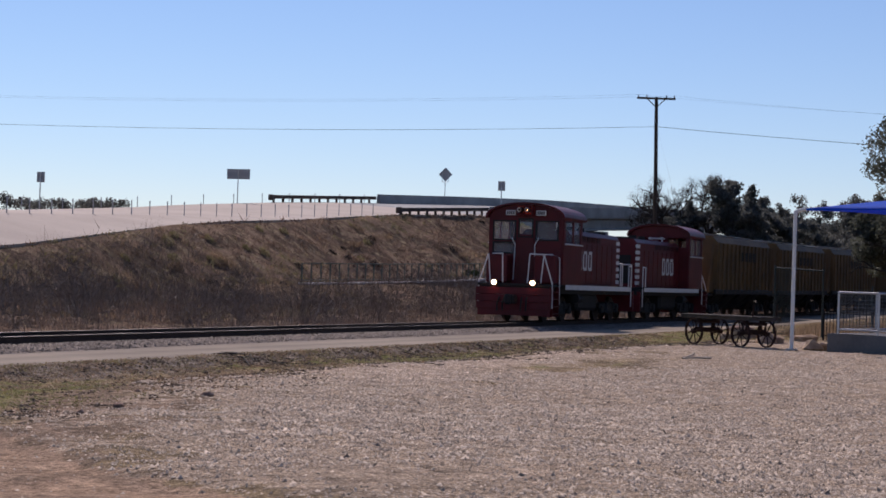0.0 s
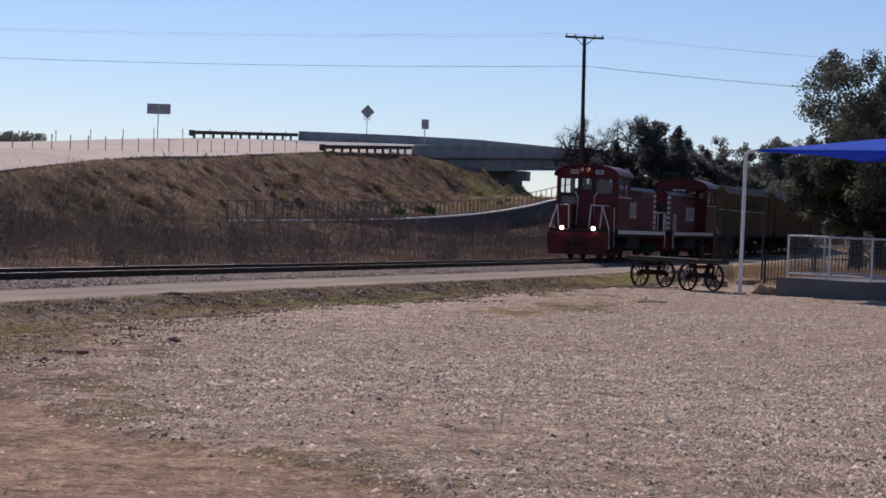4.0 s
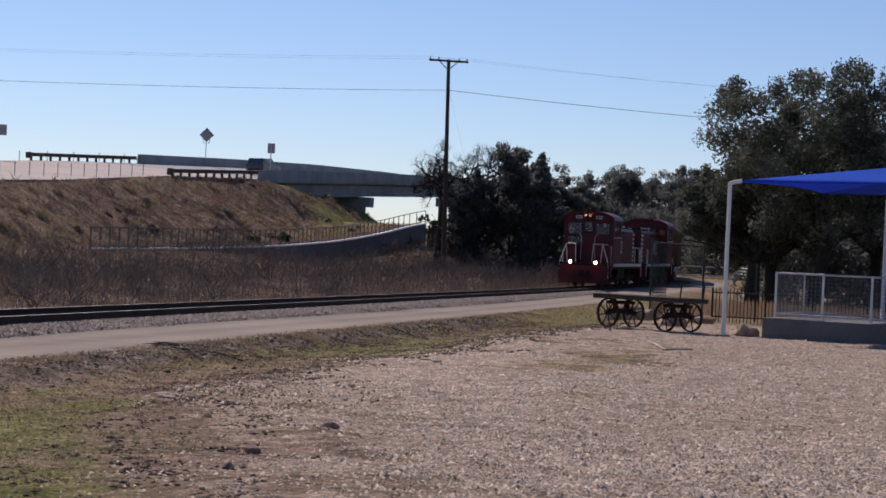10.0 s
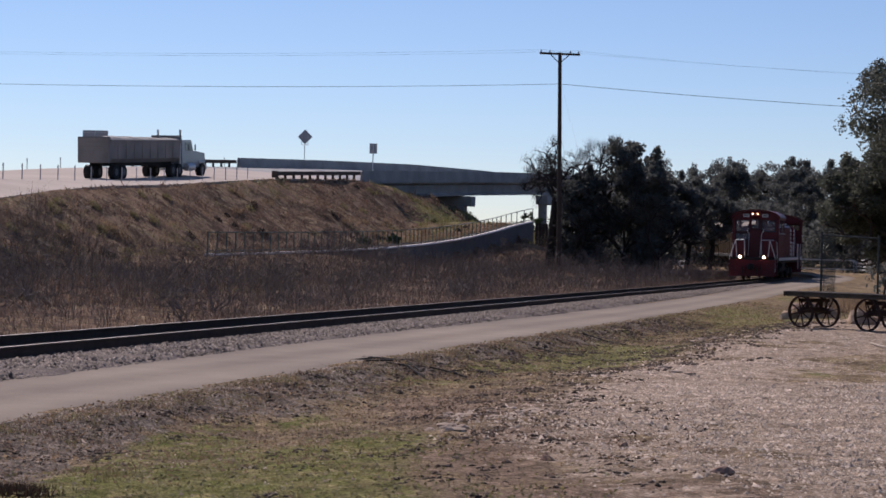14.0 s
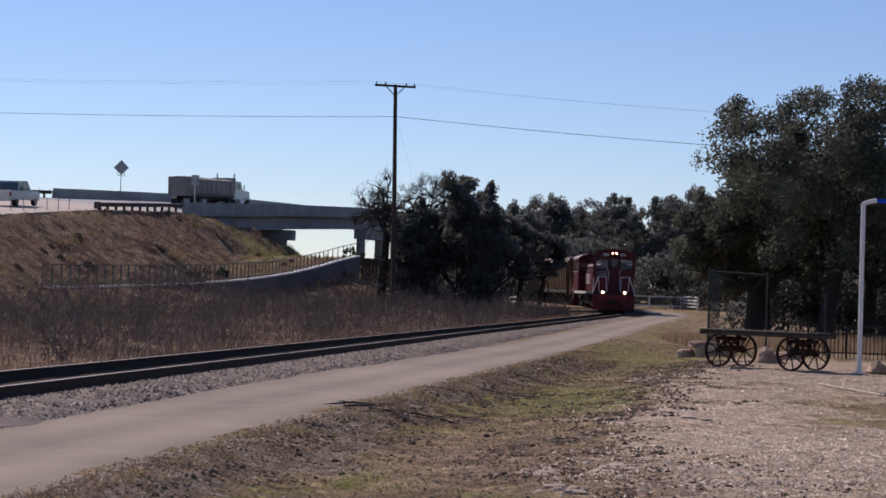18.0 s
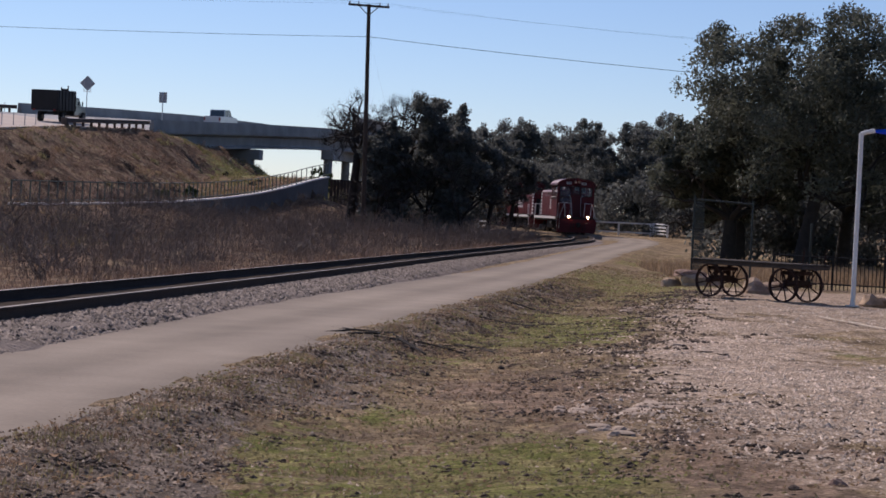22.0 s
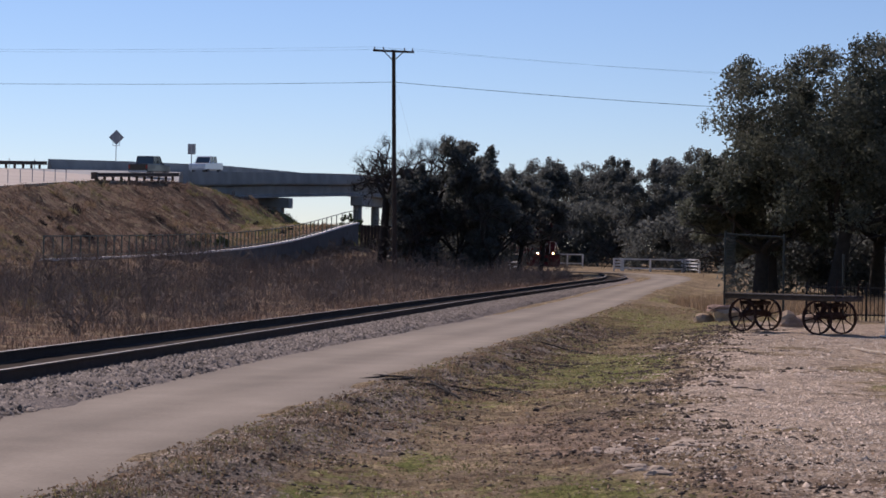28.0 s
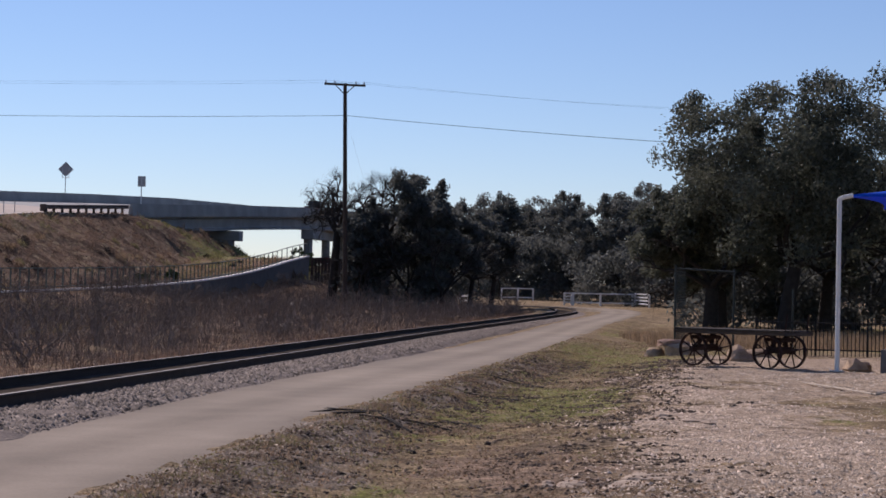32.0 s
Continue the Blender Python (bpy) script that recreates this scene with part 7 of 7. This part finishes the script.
def service_truck():
    """Dark medium truck with a tall open cargo body."""
    paint = car_paint("near_black_paint", (0.015, 0.016, 0.02))
    V = thing("service_truck", "dark work truck with a tall cargo body behind its cab", "truck", group="highway traffic")
    bm = bmesh.new()
    prism(bm, [(0.7, 0.6), (0.7, 2.2), (1.9, 2.2), (2.5, 1.5), (3.7, 1.35), (3.8, 0.6)], -1.0, 1.0, "x")
    bmesh.ops.bevel(bm, geom=bm.edges[:], offset=0.07, segments=2, profile=0.6, affect="EDGES")
    part("cab", bm, paint, V, "dark cab")
    bm = bmesh.new()
    prism(bm, [(0.95, 1.5), (0.95, 2.08), (1.85, 2.08), (2.35, 1.5)], -1.02, 1.02, "x")
    part("glazing", bm, M_WINDOW, V, "dark glass")
    bm = bmesh.new()
    box(bm, (0, -1.75, 1.85), (2.4, 4.6, 1.75), bev=0.04)
    body = part("cargo_box", bm, mat("black_body_paint", (0.014, 0.014, 0.016), 0.6, 0, 0.3, 1, 14, 0.1), V, "tall black cargo body")
    for s in (-1, 1):
        for k in range(6):
            bm = bmesh.new()
            box(bm, (s * 1.22, -3.8 + 0.82 * k, 1.85), (0.06, 0.1, 1.75), bev=0.01)
            part("stake", bm, M_BLACKPAINT, body)
        bm = bmesh.new()
        box(bm, (s * 0.4, -0.6, 0.78), (0.12, 7.2, 0.24))
        part("chassis_rail", bm, M_BLACKPAINT, V)
        bm = bmesh.new()
        box(bm, (s * 0.9, -4.08, 1.0), (0.2, 0.06, 0.16), bev=0.02)
        part("tail_light", bm, mat("tail_lamp_red", (0.25, 0.02, 0.02), 0.3, 0, 0.1, 4, 30, 0), V)
        bm = bmesh.new()
        box(bm, (s * 1.2, 2.2, 1.65), (0.12, 0.1, 0.4), bev=0.03)
        part("mirror", bm, M_BLACKPAINT, V)
    bm = bmesh.new()
    box(bm, (0.2, 0.3, 2.8), (0.5, 0.3, 0.25), bev=0.03)
    rod(bm, (0.5, 0.35, 2.7), (0.5, 0.35, 3.2), 0.06)
    rod(bm, (-0.1, 0.35, 2.7), (-0.1, 0.35, 3.05), 0.06)
    part("roof_gear", bm, M_BLACKPAINT, V)
    bm = bmesh.new()
    box(bm, (0, 3.85, 0.62), (2.0, 0.16, 0.3), bev=0.04)
    part("bumper", bm, M_GALV, V)
    wheels = [wheel_part(V, s * 0.95, y, 0.46, 0.3) for s in (-1, 1) for y in (2.9, -2.3)]
    return V, wheels


def semi():
    """Dump semi-trailer and its tractor."""
    V = thing("dump_truck", "grey dump semi-trailer truck with a tarped load", "truck", group="highway traffic")
    grey = mat("dusty_grey_trailer", (0.25, 0.225, 0.21), 0.6, 0.1, 0.15, 0.6, 14, 0.1, second=(0.18, 0.165, 0.155))
    cabp = car_paint("pale_blue_grey_cab", (0.2, 0.22, 0.25))
    wheels = []
    bm = bmesh.new()
    prism(bm, [(1.2, 1.5), (1.28, 2.85), (-1.28, 2.85), (-1.2, 1.5), (-0.9, 1.2), (0.9, 1.2)], -8.9, 3.6)
    part("trailer_tub", bm, grey, V, "long grey trailer tub")
    bm = bmesh.new()
    for i in range(12):
        y = -8.9 + i * 1.04
        arch = 0.3 - 0.012 * i + 0.03 * math.sin(i * 2)
        prism(bm, [(1.27, 2.86), (1.05, 2.86 + 0.6 * arch), (0.5, 2.86 + arch), (-0.5, 2.86 + arch), (-1.05, 2.86 + 0.6 * arch), (-1.27, 2.86)], y, y + 1.03)
    part("tarp", bm, mat("pale_tarp", (0.4, 0.37, 0.33), 0.9, 0, 0.15, 1, 12, 0.4), V, "pale tarp over the load")
    for s in (-1, 1):
        bm = bmesh.new()
        box(bm, (s * 1.29, -2.65, 2.83), (0.08, 12.5, 0.12), bev=0.01)
        part("top_rail", bm, grey, V)
    bm = bmesh.new()
    box(bm, (0, 3.75, 2.95), (2.5, 0.25, 0.6), bev=0.03)
    part("bulkhead", bm, grey, V, "raised front bulkhead")
    bm = bmesh.new()
    box(bm, (0, -8.95, 2.15), (2.5, 0.3, 1.9), bev=0.04)
    gate = part("tailgate", bm, grey, V, "ribbed tailgate")
    for k in range(6):
        bm = bmesh.new()
        box(bm, (0, -9.12, 1.4 + 0.32 * k), (2.4, 0.05, 0.07), bev=0.01)
        part("gate_rib", bm, grey, gate)
    for s in (-1, 1):
        for k in range(8):
            bm = bmesh.new()
            box(bm, (s * 1.255, -7.6 + 1.4 * k, 2.15), (0.05, 0.07, 1.3), bev=0.01)
            part("side_rib", bm, grey, V)
    bm = bmesh.new()
    for s in (-1, 1):
        box(bm, (s * 0.42, -2.55, 1.08), (0.14, 12.3, 0.28))
        box(bm, (s * 0.42, 5.2, 0.85), (0.14, 8.4, 0.26))
    part("chassis", bm, M_BLACKPAINT, V)
    bm = bmesh.new()
    prism(bm, [(4.4, 1.0), (4.4, 2.9), (6.2, 2.9), (6.6, 2.05), (8.9, 1.85), (9.1, 0.75), (4.4, 0.75)], -1.05, 1.05, "x")
    part("cab", bm, cabp, V, "pale grey-blue conventional cab")
    bm = bmesh.new()
    prism(bm, [(5.0, 2.05), (5.0, 2.7), (6.15, 2.7), (6.5, 2.05)], -1.07, 1.07, "x")
    part("glazing", bm, M_WINDOW, V)
    for s in (-1, 1):
        bm = bmesh.new()
        rod(bm, (s * 0.95, 4.25, 1.0), (s * 0.95, 4.25, 3.7), 0.09)
        part("exhaust_stack", bm, M_GALV, V)
        bm = bmesh.new()
        rod(bm, (s * 1.08, 5.0, 0.75), (s * 1.08, 6.4, 0.75), 0.3, seg=14)
        part("fuel_tank", bm, M_GALV, V)
        bm = bmesh.new()
        box(bm, (s * 0.95, 8.2, 1.1), (0.35, 1.2, 0.3), bev=0.08)
        part("fender", bm, cabp, V)
        bm = bmesh.new()
        box(bm, (s * 1.35, 6.3, 2.3), (0.12, 0.1, 0.5), bev=0.03)
        part("mirror", bm, M_GALV, V)
        bm = bmesh.new()
        box(bm, (s * 0.8, 9.05, 1.15), (0.25, 0.1, 0.2), bev=0.03)
        part("headlight", bm, M_STRIPE, V)
        for y in (8.2, 3.6, 2.35, -6.5, -7.75):
            wheels.append(wheel_part(V, s * 0.98, y, 0.52, 0.45))
    bm = bmesh.new()
    box(bm, (0, 9.2, 0.68), (2.2, 0.18, 0.36), bev=0.04)
    part("bumper", bm, M_GALV, V)
    return V, wheels


# seconds and place along the highway, y in metres
TRAFFIC = [
    (light_vehicle("estate_car", "dark blue-grey estate car driving away", "car", car_paint("dark_blue_grey_paint", (0.06, 0.075, 0.1)), "estate"), 0.3, 1, [(5.0, 113.8), (5.5, 122.4), (6, 128.6), (7, 141.9), (8, 156.6), (9, 171.5), (10, 186.3), (11, 203.4), (12, 223.7), (12.5, 235.5)]),
    (semi(), 0.3, 1, [(13, 124.0), (13.5, 131.4), (14, 137.8), (14.5, 144.2), (16.5, 170.3), (17, 178), (18, 194.0), (19, 212.5), (20, 234.5), (21, 256)]),
    (light_vehicle("pickup_truck", "silver pickup truck driving away", "pickup", car_paint("silver_paint", (0.5, 0.51, 0.52)), "pickup"), 0.3, 1, [(18, 147.3), (18.5, 153.9), (19, 160.9), (20.5, 182.8), (21, 189.8), (21.5, 197.9), (22, 207.1), (22.5, 217.4), (23, 228.8), (23.5, 241.6), (24, 254.6)]),
    (service_truck(), 0.3, 1, [(21.5, 159.3), (22, 165.2), (22.5, 171.8), (23, 178.6), (23.5, 186.0), (24, 194.3), (24.5, 202.9), (26.5, 245.5), (27, 257.7)]),
    (light_vehicle("pickup_truck", "black pickup truck driving away", "pickup", car_paint("black_car_paint", (0.018, 0.02, 0.024)), "pickup"), 0.3, 1, [(26.5, 158.2), (27, 165.2), (27.5, 171.8), (28, 178.3), (28.6, 187.0), (29, 193.2), (29.6, 203.2), (30, 210.9), (30.6, 222.3), (31, 231.0), (31.6, 245.3), (32, 254.9)]),
    (light_vehicle("pickup_truck", "white pickup truck coming over the bridge", "pickup", car_paint("white_car_paint", (0.68, 0.69, 0.7)), "pickup"), 0.66, -1, [(27, 240.2), (27.5, 224.0), (28, 209.7), (28.6, 194.5), (29, 186.2), (29.6, 176.0), (30, 169.8)]),
]


def lane(y, u):
    _, _, xp, zp, xf, zf = (float(v) for v in hw_edge(y))
    return Vector((xp + (xf - xp) * u, y, zp + (zf - zp) * u + 0.04))


def car_y(rows, t):
    T, S = np.array(rows, float).T
    v0, v1 = (S[1] - S[0]) / (T[1] - T[0]), (S[-1] - S[-2]) / (T[-1] - T[-2])
    if t < T[0]:
        return S[0] + (t - T[0]) * v0
    if t > T[-1]:
        return S[-1] + (t - T[-1]) * v1
    return float(np.interp(t, T, S))


def car_pose(rows, u, way, t):
    y = float(np.clip(car_y(rows, t), -75, 395))
    p, q = lane(y - way * 1.5, u), lane(y + way * 1.5, u)
    d = (q - p).normalized()
    x = d.cross(Vector((0, 0, 1))).normalized()
    z = x.cross(d)
    return Matrix.Translation(lane(y, u)) @ Matrix((x, d, z)).transposed().to_4x4()

# ---- small things on the ground ----


def slab(x, y, w, d, seed):
    """Bits of one broken limestone outcrop, barely above the soil."""
    rng = np.random.RandomState(seed)
    for k in range(7):
        a, r = rng.uniform(0, 6.283), math.sqrt(rng.rand())
        s = rng.uniform(0.25, 0.5)
        ob = rock("flat_stone", x + w * r * math.cos(a), y + d * r * math.sin(a), (w * s, d * s * 0.8, 0.03), seed * 10 + k, M_LIME, "pale flat limestone sunk in the verge", sink=-0.2)
        tagged(ob, "pale flat limestone sunk in the verge", "stone", "flat stones")


for _i, (_x, _y, _w, _d) in enumerate([(1.3, 16.8, 0.36, 0.5), (1.12, 15.3, 0.2, 0.3), (1.72, 17.5, 0.22, 0.35), (1.0, 17.3, 0.16, 0.3), (3.08, 26.1, 0.24, 0.6), (3.2, 24.9, 0.2, 0.4), (4.04, 35.1, 0.4, 0.6), (4.9, 36.6, 0.22, 0.5), (3.6, 39.4, 0.25, 0.6)]):
    slab(_x, _y, _w, _d, 200 + _i)


M_PALEWOOD = mat("bleached_branch_wood", (0.5, 0.41, 0.32), 0.85, 0, 0.25, 6, 50, 0.4)


def stick(pts, r, seed, m=M_BARK):
    rng = np.random.RandomState(seed)
    bm = bmesh.new()
    P = [Vector((x, y, float(ground_z(x, y)) + z)) for x, y, z in pts]
    tube(bm, P, r, 6)
    for p in P[1:-1] * 3:
        rod(bm, p, p + Vector((rng.uniform(-0.35, 0.35), rng.uniform(-0.5, 0.6), rng.uniform(-0.01, 0.05))), r * 0.6, r * 0.2, 5)
    return tagged(part("fallen_branch", bm, m), "dark dry branch lying at the path's edge", "branch", "fallen branches")


for _i, (_pts, _r) in enumerate([([(-1.85, 25.9, 0.03), (-1.45, 26.1, 0.03), (-0.95, 25.8, 0.02), (-0.6, 25.1, 0.02)], 0.014), ([(-1.5, 25.4, 0.02), (-1.1, 25.6, 0.03), (-0.7, 25.4, 0.02)], 0.016), ([(-1.15, 25.2, 0.02), (-0.8, 25.0, 0.03), (-0.45, 24.4, 0.02)], 0.014), ([(-0.6, 25.9, 0.02), (-0.3, 25.8, 0.03), (0.05, 25.3, 0.02)], 0.013), ([(-0.1, 26.6, 0.02), (0.2, 26.4, 0.02), (0.45, 25.6, 0.02)], 0.01), ([(0.3, 33.2, 0.02), (0.75, 33.0, 0.03), (1.2, 32.2, 0.02)], 0.012), ([(0.9, 38.6, 0.02), (1.5, 38.2, 0.03), (1.9, 37.2, 0.02)], 0.013)]):
    stick(_pts, _r, 1 + _i)
for _i, _pts in enumerate([[(6.95, 37.4, 0.02), (7.1, 35.0, 0.03), (7.25, 32.4, 0.02)], [(7.2, 32.5, 0.02), (7.5, 32.9, 0.03), (7.8, 33.2, 0.02)]]):
    tagged(stick(_pts, 0.02, 20 + _i, M_PALEWOOD), "bleached pale branch lying on the gravel", "branch", "fallen branches")
M_DARKCLOD = mat("dark_soil_clod", (0.075, 0.052, 0.038), 0.95, 0, 0.3, 9, 60, 0.8, second=(0.045, 0.032, 0.025))
for _i, (_x, _y, _r) in enumerate([(0.47, 22.6, 0.06), (-0.41, 21.9, 0.06), (0.3, 13.6, 0.05), (2.05, 12.1, 0.05)]):
    rock("soil_clod", _x, _y, (_r, _r * 0.8, _r * 0.45), 120 + _i, M_DARKCLOD, "dark brown clod lying in the grass")
for _i in range(46):
    _r2 = np.random.RandomState(300 + _i)
    _y = _r2.uniform(14, 60)
    _u = _r2.uniform(-0.9, 0.9)
    rock("path_pebble", float(road_x(_y)) + _u, _y, (0.022, 0.016, 0.013), 320 + _i, M_TIE, "small dark stone on the pale path", sink=3.4)


def grass_tuft(x, y, h, n, seed, m, label, spread=0.12):
    rng = np.random.RandomState(seed)
    px, py = x + rng.normal(0, spread, n), y + rng.normal(0, spread, n)
    z = ground_z(px, py) - 0.02
    q = slivers(rng, px, py, z, h * rng.uniform(0.5, 1.0, n), np.full(n, 0.008), 0.5)
    return tagged(quads("grass_tuft", q, m), label, "grass", "grass tufts", "stuff")


for _i, (_x, _y, _h) in enumerate([(-0.95, 27.2, 0.3), (-0.55, 28.3, 0.25), (0.2, 31.4, 0.25), (0.9, 36.0, 0.25)]):
    grass_tuft(_x, _y, _h * 0.6, 60, 400 + _i, M_STRAW, "pale dry grass tuft at the path's edge")


def shoulder_tufts():
    """Ragged tufts on the worn bank beside the path."""
    rng = np.random.RandomState(61)
    for m, n, label in ((M_OLIVE, 420, "ragged olive tufts along the path's bank"), (M_DRYGRASS, 420, "ragged dry tufts along the path's bank"), (M_WEED, 150, "dead brown tufts along the path's bank")):
        cy = 9 + 48 * rng.rand(n) ** 1.2
        cx = road_x(cy) + 1.5 + 1.5 * rng.rand(n) ** 1.4 * (0.6 + 0.4 * smooth(cy, 18, 26))
        i = np.repeat(np.arange(n), 36)
        big = rng.uniform(0.03, 0.085, n)[i]
        x, y = cx[i] + 1.3 * big * rng.normal(0, 1, len(i)), cy[i] + 1.3 * big * rng.normal(0, 1, len(i))
        ok = x - road_x(y) > 1.4
        x, y, big = x[ok], y[ok], big[ok]
        q = slivers(rng, x, y, ground_z(x, y) - 0.01, big * rng.uniform(0.4, 1.0, len(x)), 0.005 + 0.00012 * y, 0.9)
        tagged(quads("bank_tufts", q, m), label, "grass", kind="stuff")


shoulder_tufts()
for _i, (_x, _y, _h, _n2) in enumerate([(-0.72, 13.2, 0.07, 260), (-0.75, 10.9, 0.09, 160), (-0.2, 16.5, 0.06, 200), (-0.5, 13.9, 0.05, 160), (-1.3, 17.0, 0.05, 140)]):
    grass_tuft(_x, _y, _h, _n2, 420 + _i, M_GREENGRASS, "small bright green weed in the worn verge", 0.16)
M_DEADLEAF = leaf_mat("dead_leaf_pile", (0.07, 0.045, 0.03), (0.04, 0.027, 0.02), 0.2)
for _i, (_x, _y, _h) in enumerate([(-0.95, 9.6, 0.13), (-1.15, 9.9, 0.1)]):
    grass_tuft(_x, _y, _h, 420, 440 + _i, M_DEADLEAF, "dark pile of dead leaves and stems", 0.1)


def shrub(x, y, h, seed, label="leafless grey shrub in the brush"):
    """Many crooked stems from one foot."""
    rng = np.random.RandomState(seed)
    verts, faces, tips = [], [], []
    for i in range(7):
        a = rng.uniform(0, 6.283)
        grow(rng, (rng.normal(0, 0.1), rng.normal(0, 0.1), 0), (math.cos(a) * 0.5, math.sin(a) * 0.5, 1.0), h * 0.42, 0.02 + 0.006 * h, 3, verts, faces, tips, 0.5)
    ob = raw("shrub", verts, faces, M_TWIG, None)
    ob.location = (x, y, float(ground_z(x, y)) - 0.05)
    return tagged(ob, label, "shrub", "bare shrubs")


for _i, (_x, _y, _h) in enumerate([(-15.5, 49, 2.6), (-17.6, 47, 2.0), (-11.0, 60, 1.7), (-9.5, 66, 1.6), (-13.2, 72, 1.8), (-12.0, 84, 1.9), (-8.5, 88, 1.6), (-7.0, 100, 1.7), (-10.5, 118, 2.0), (-6.0, 122, 1.8), (-3.2, 131, 2.2), (-9.4, 136, 2.3), (-4.2, 138, 2.6), (0.4, 134, 2.0), (-20, 58, 2.2), (-23, 66, 2.0), (-13.5, 40, 1.5), (-18.5, 38, 1.8), (-12.5, 152, 2.5), (2.6, 122, 1.6), (3.9, 127, 1.7), (1.2, 126, 1.9), (4.6, 131, 1.5), (2.4, 133, 2.0), (-1.5, 112, 1.5), (-3.5, 106, 1.7), (-13.0, 96, 2.3), (-16.0, 90, 2.2), (-15.5, 108, 1.9), (-11.5, 54, 1.9), (-14.5, 62, 2.2), (-17.0, 78, 2.0), (-10.2, 46, 1.4), (-6.8, 78, 1.3), (-12.4, 128, 1.9)]):
    shrub(_x, _y, _h, 500 + _i)
for _i, (_x, _y, _h, _w) in enumerate([(-14.6, 197, 2.8, 3.4), (-17.5, 192, 1.6, 2.6), (-20.5, 141, 0.9, 1.3), (-21.3, 133, 0.8, 1.4)]):
    tree("green_bush", _x, _y, _h, _w, 560 + _i, "low green bush on the slope behind the railing", leaf_mat("bush_leaves", (0.07, 0.1, 0.035), (0.05, 0.07, 0.03)), 2200, 0.13, 26, 0.05, 0.04, "green bushes")


def clods():
    """Dark crumbs of soil and dead leaves in the verge and on the lot's edge."""
    rng = np.random.RandomState(31)
    n = 900
    y = rng.uniform(4, 50, n)
    x = road_x(y) + 1.5 + rng.rand(n) ** 1.3 * 7.5
    k = (lump(x, y, 0.8) + 0.6 * lump(x, y, 2.1) + 0.5 * rng.randn(n) > 0.45) & (x < 12)
    x, y = x[k], y[k]
    size = rng.uniform(0.008, 0.028, len(x))
    # heaps of them along the path's bank and where verge and lot meet
    for m, near in ((480, 1), (420, 0)):
        cy = 6 + 46 * rng.rand(m) ** 1.1
        cx = np.where(near, road_x(cy) + 1.5 + 1.6 * rng.rand(m), lot_edge(cy) + rng.normal(-0.4, 0.8, m))
        i = np.repeat(np.arange(m), rng.randint(6, 26, m))
        far = 0.7 + 0.018 * cy[i]
        px, py = cx[i] + 0.1 * far * rng.randn(len(i)), cy[i] + 0.16 * far * rng.randn(len(i))
        x, y = np.concatenate([x, px]), np.concatenate([y, py])
        size = np.concatenate([size, far * rng.uniform(0.014, 0.05, len(i))])
    k = x - road_x(y) > 1.46
    x, y, size = x[k], y[k], size[k]
    v, f = pebbles(rng, x, y, ground_z(x, y) - 0.2 * size, size)
    tagged(solids("soil_crumbs", v, f, mat("dark_soil_crumbs", (0.1, 0.07, 0.05), 0.95, 0, 0.3, 3, 30, 0.3, second=(0.055, 0.038, 0.028), island=0.5)), "dark crumbs of soil and dead leaves in the verge", "soil", kind="stuff")


clods()


def motions():
    """All that moves: the train backing away round the bend, and the traffic."""
    for ob, wheels, off, base, flip in TRAIN:
        walk(ob, [(t, rail_pose(run_s(t) + off, base, flip)) for t in np.arange(0, 32.01, 0.5)])
        for w, y, r in wheels:
            sgn = 1 if flip else -1
            rows, t = [], 0.0
            while t < 32.0:
                rows.append((t, pose(0, y, r, sgn * math.degrees((run_s(t) - run_s(0)) / r))))
                t += 0.1
            rows.append((32.0, pose(0, y, r, sgn * math.degrees((run_s(32.0) - run_s(0)) / r))))
            walk(w, rows)
    for (ob, wheels), u, way, rows in TRAFFIC:
        walk(ob, [(t, car_pose(rows, u, way, t)) for t in np.arange(0, 32.01, 0.5)])


motions()
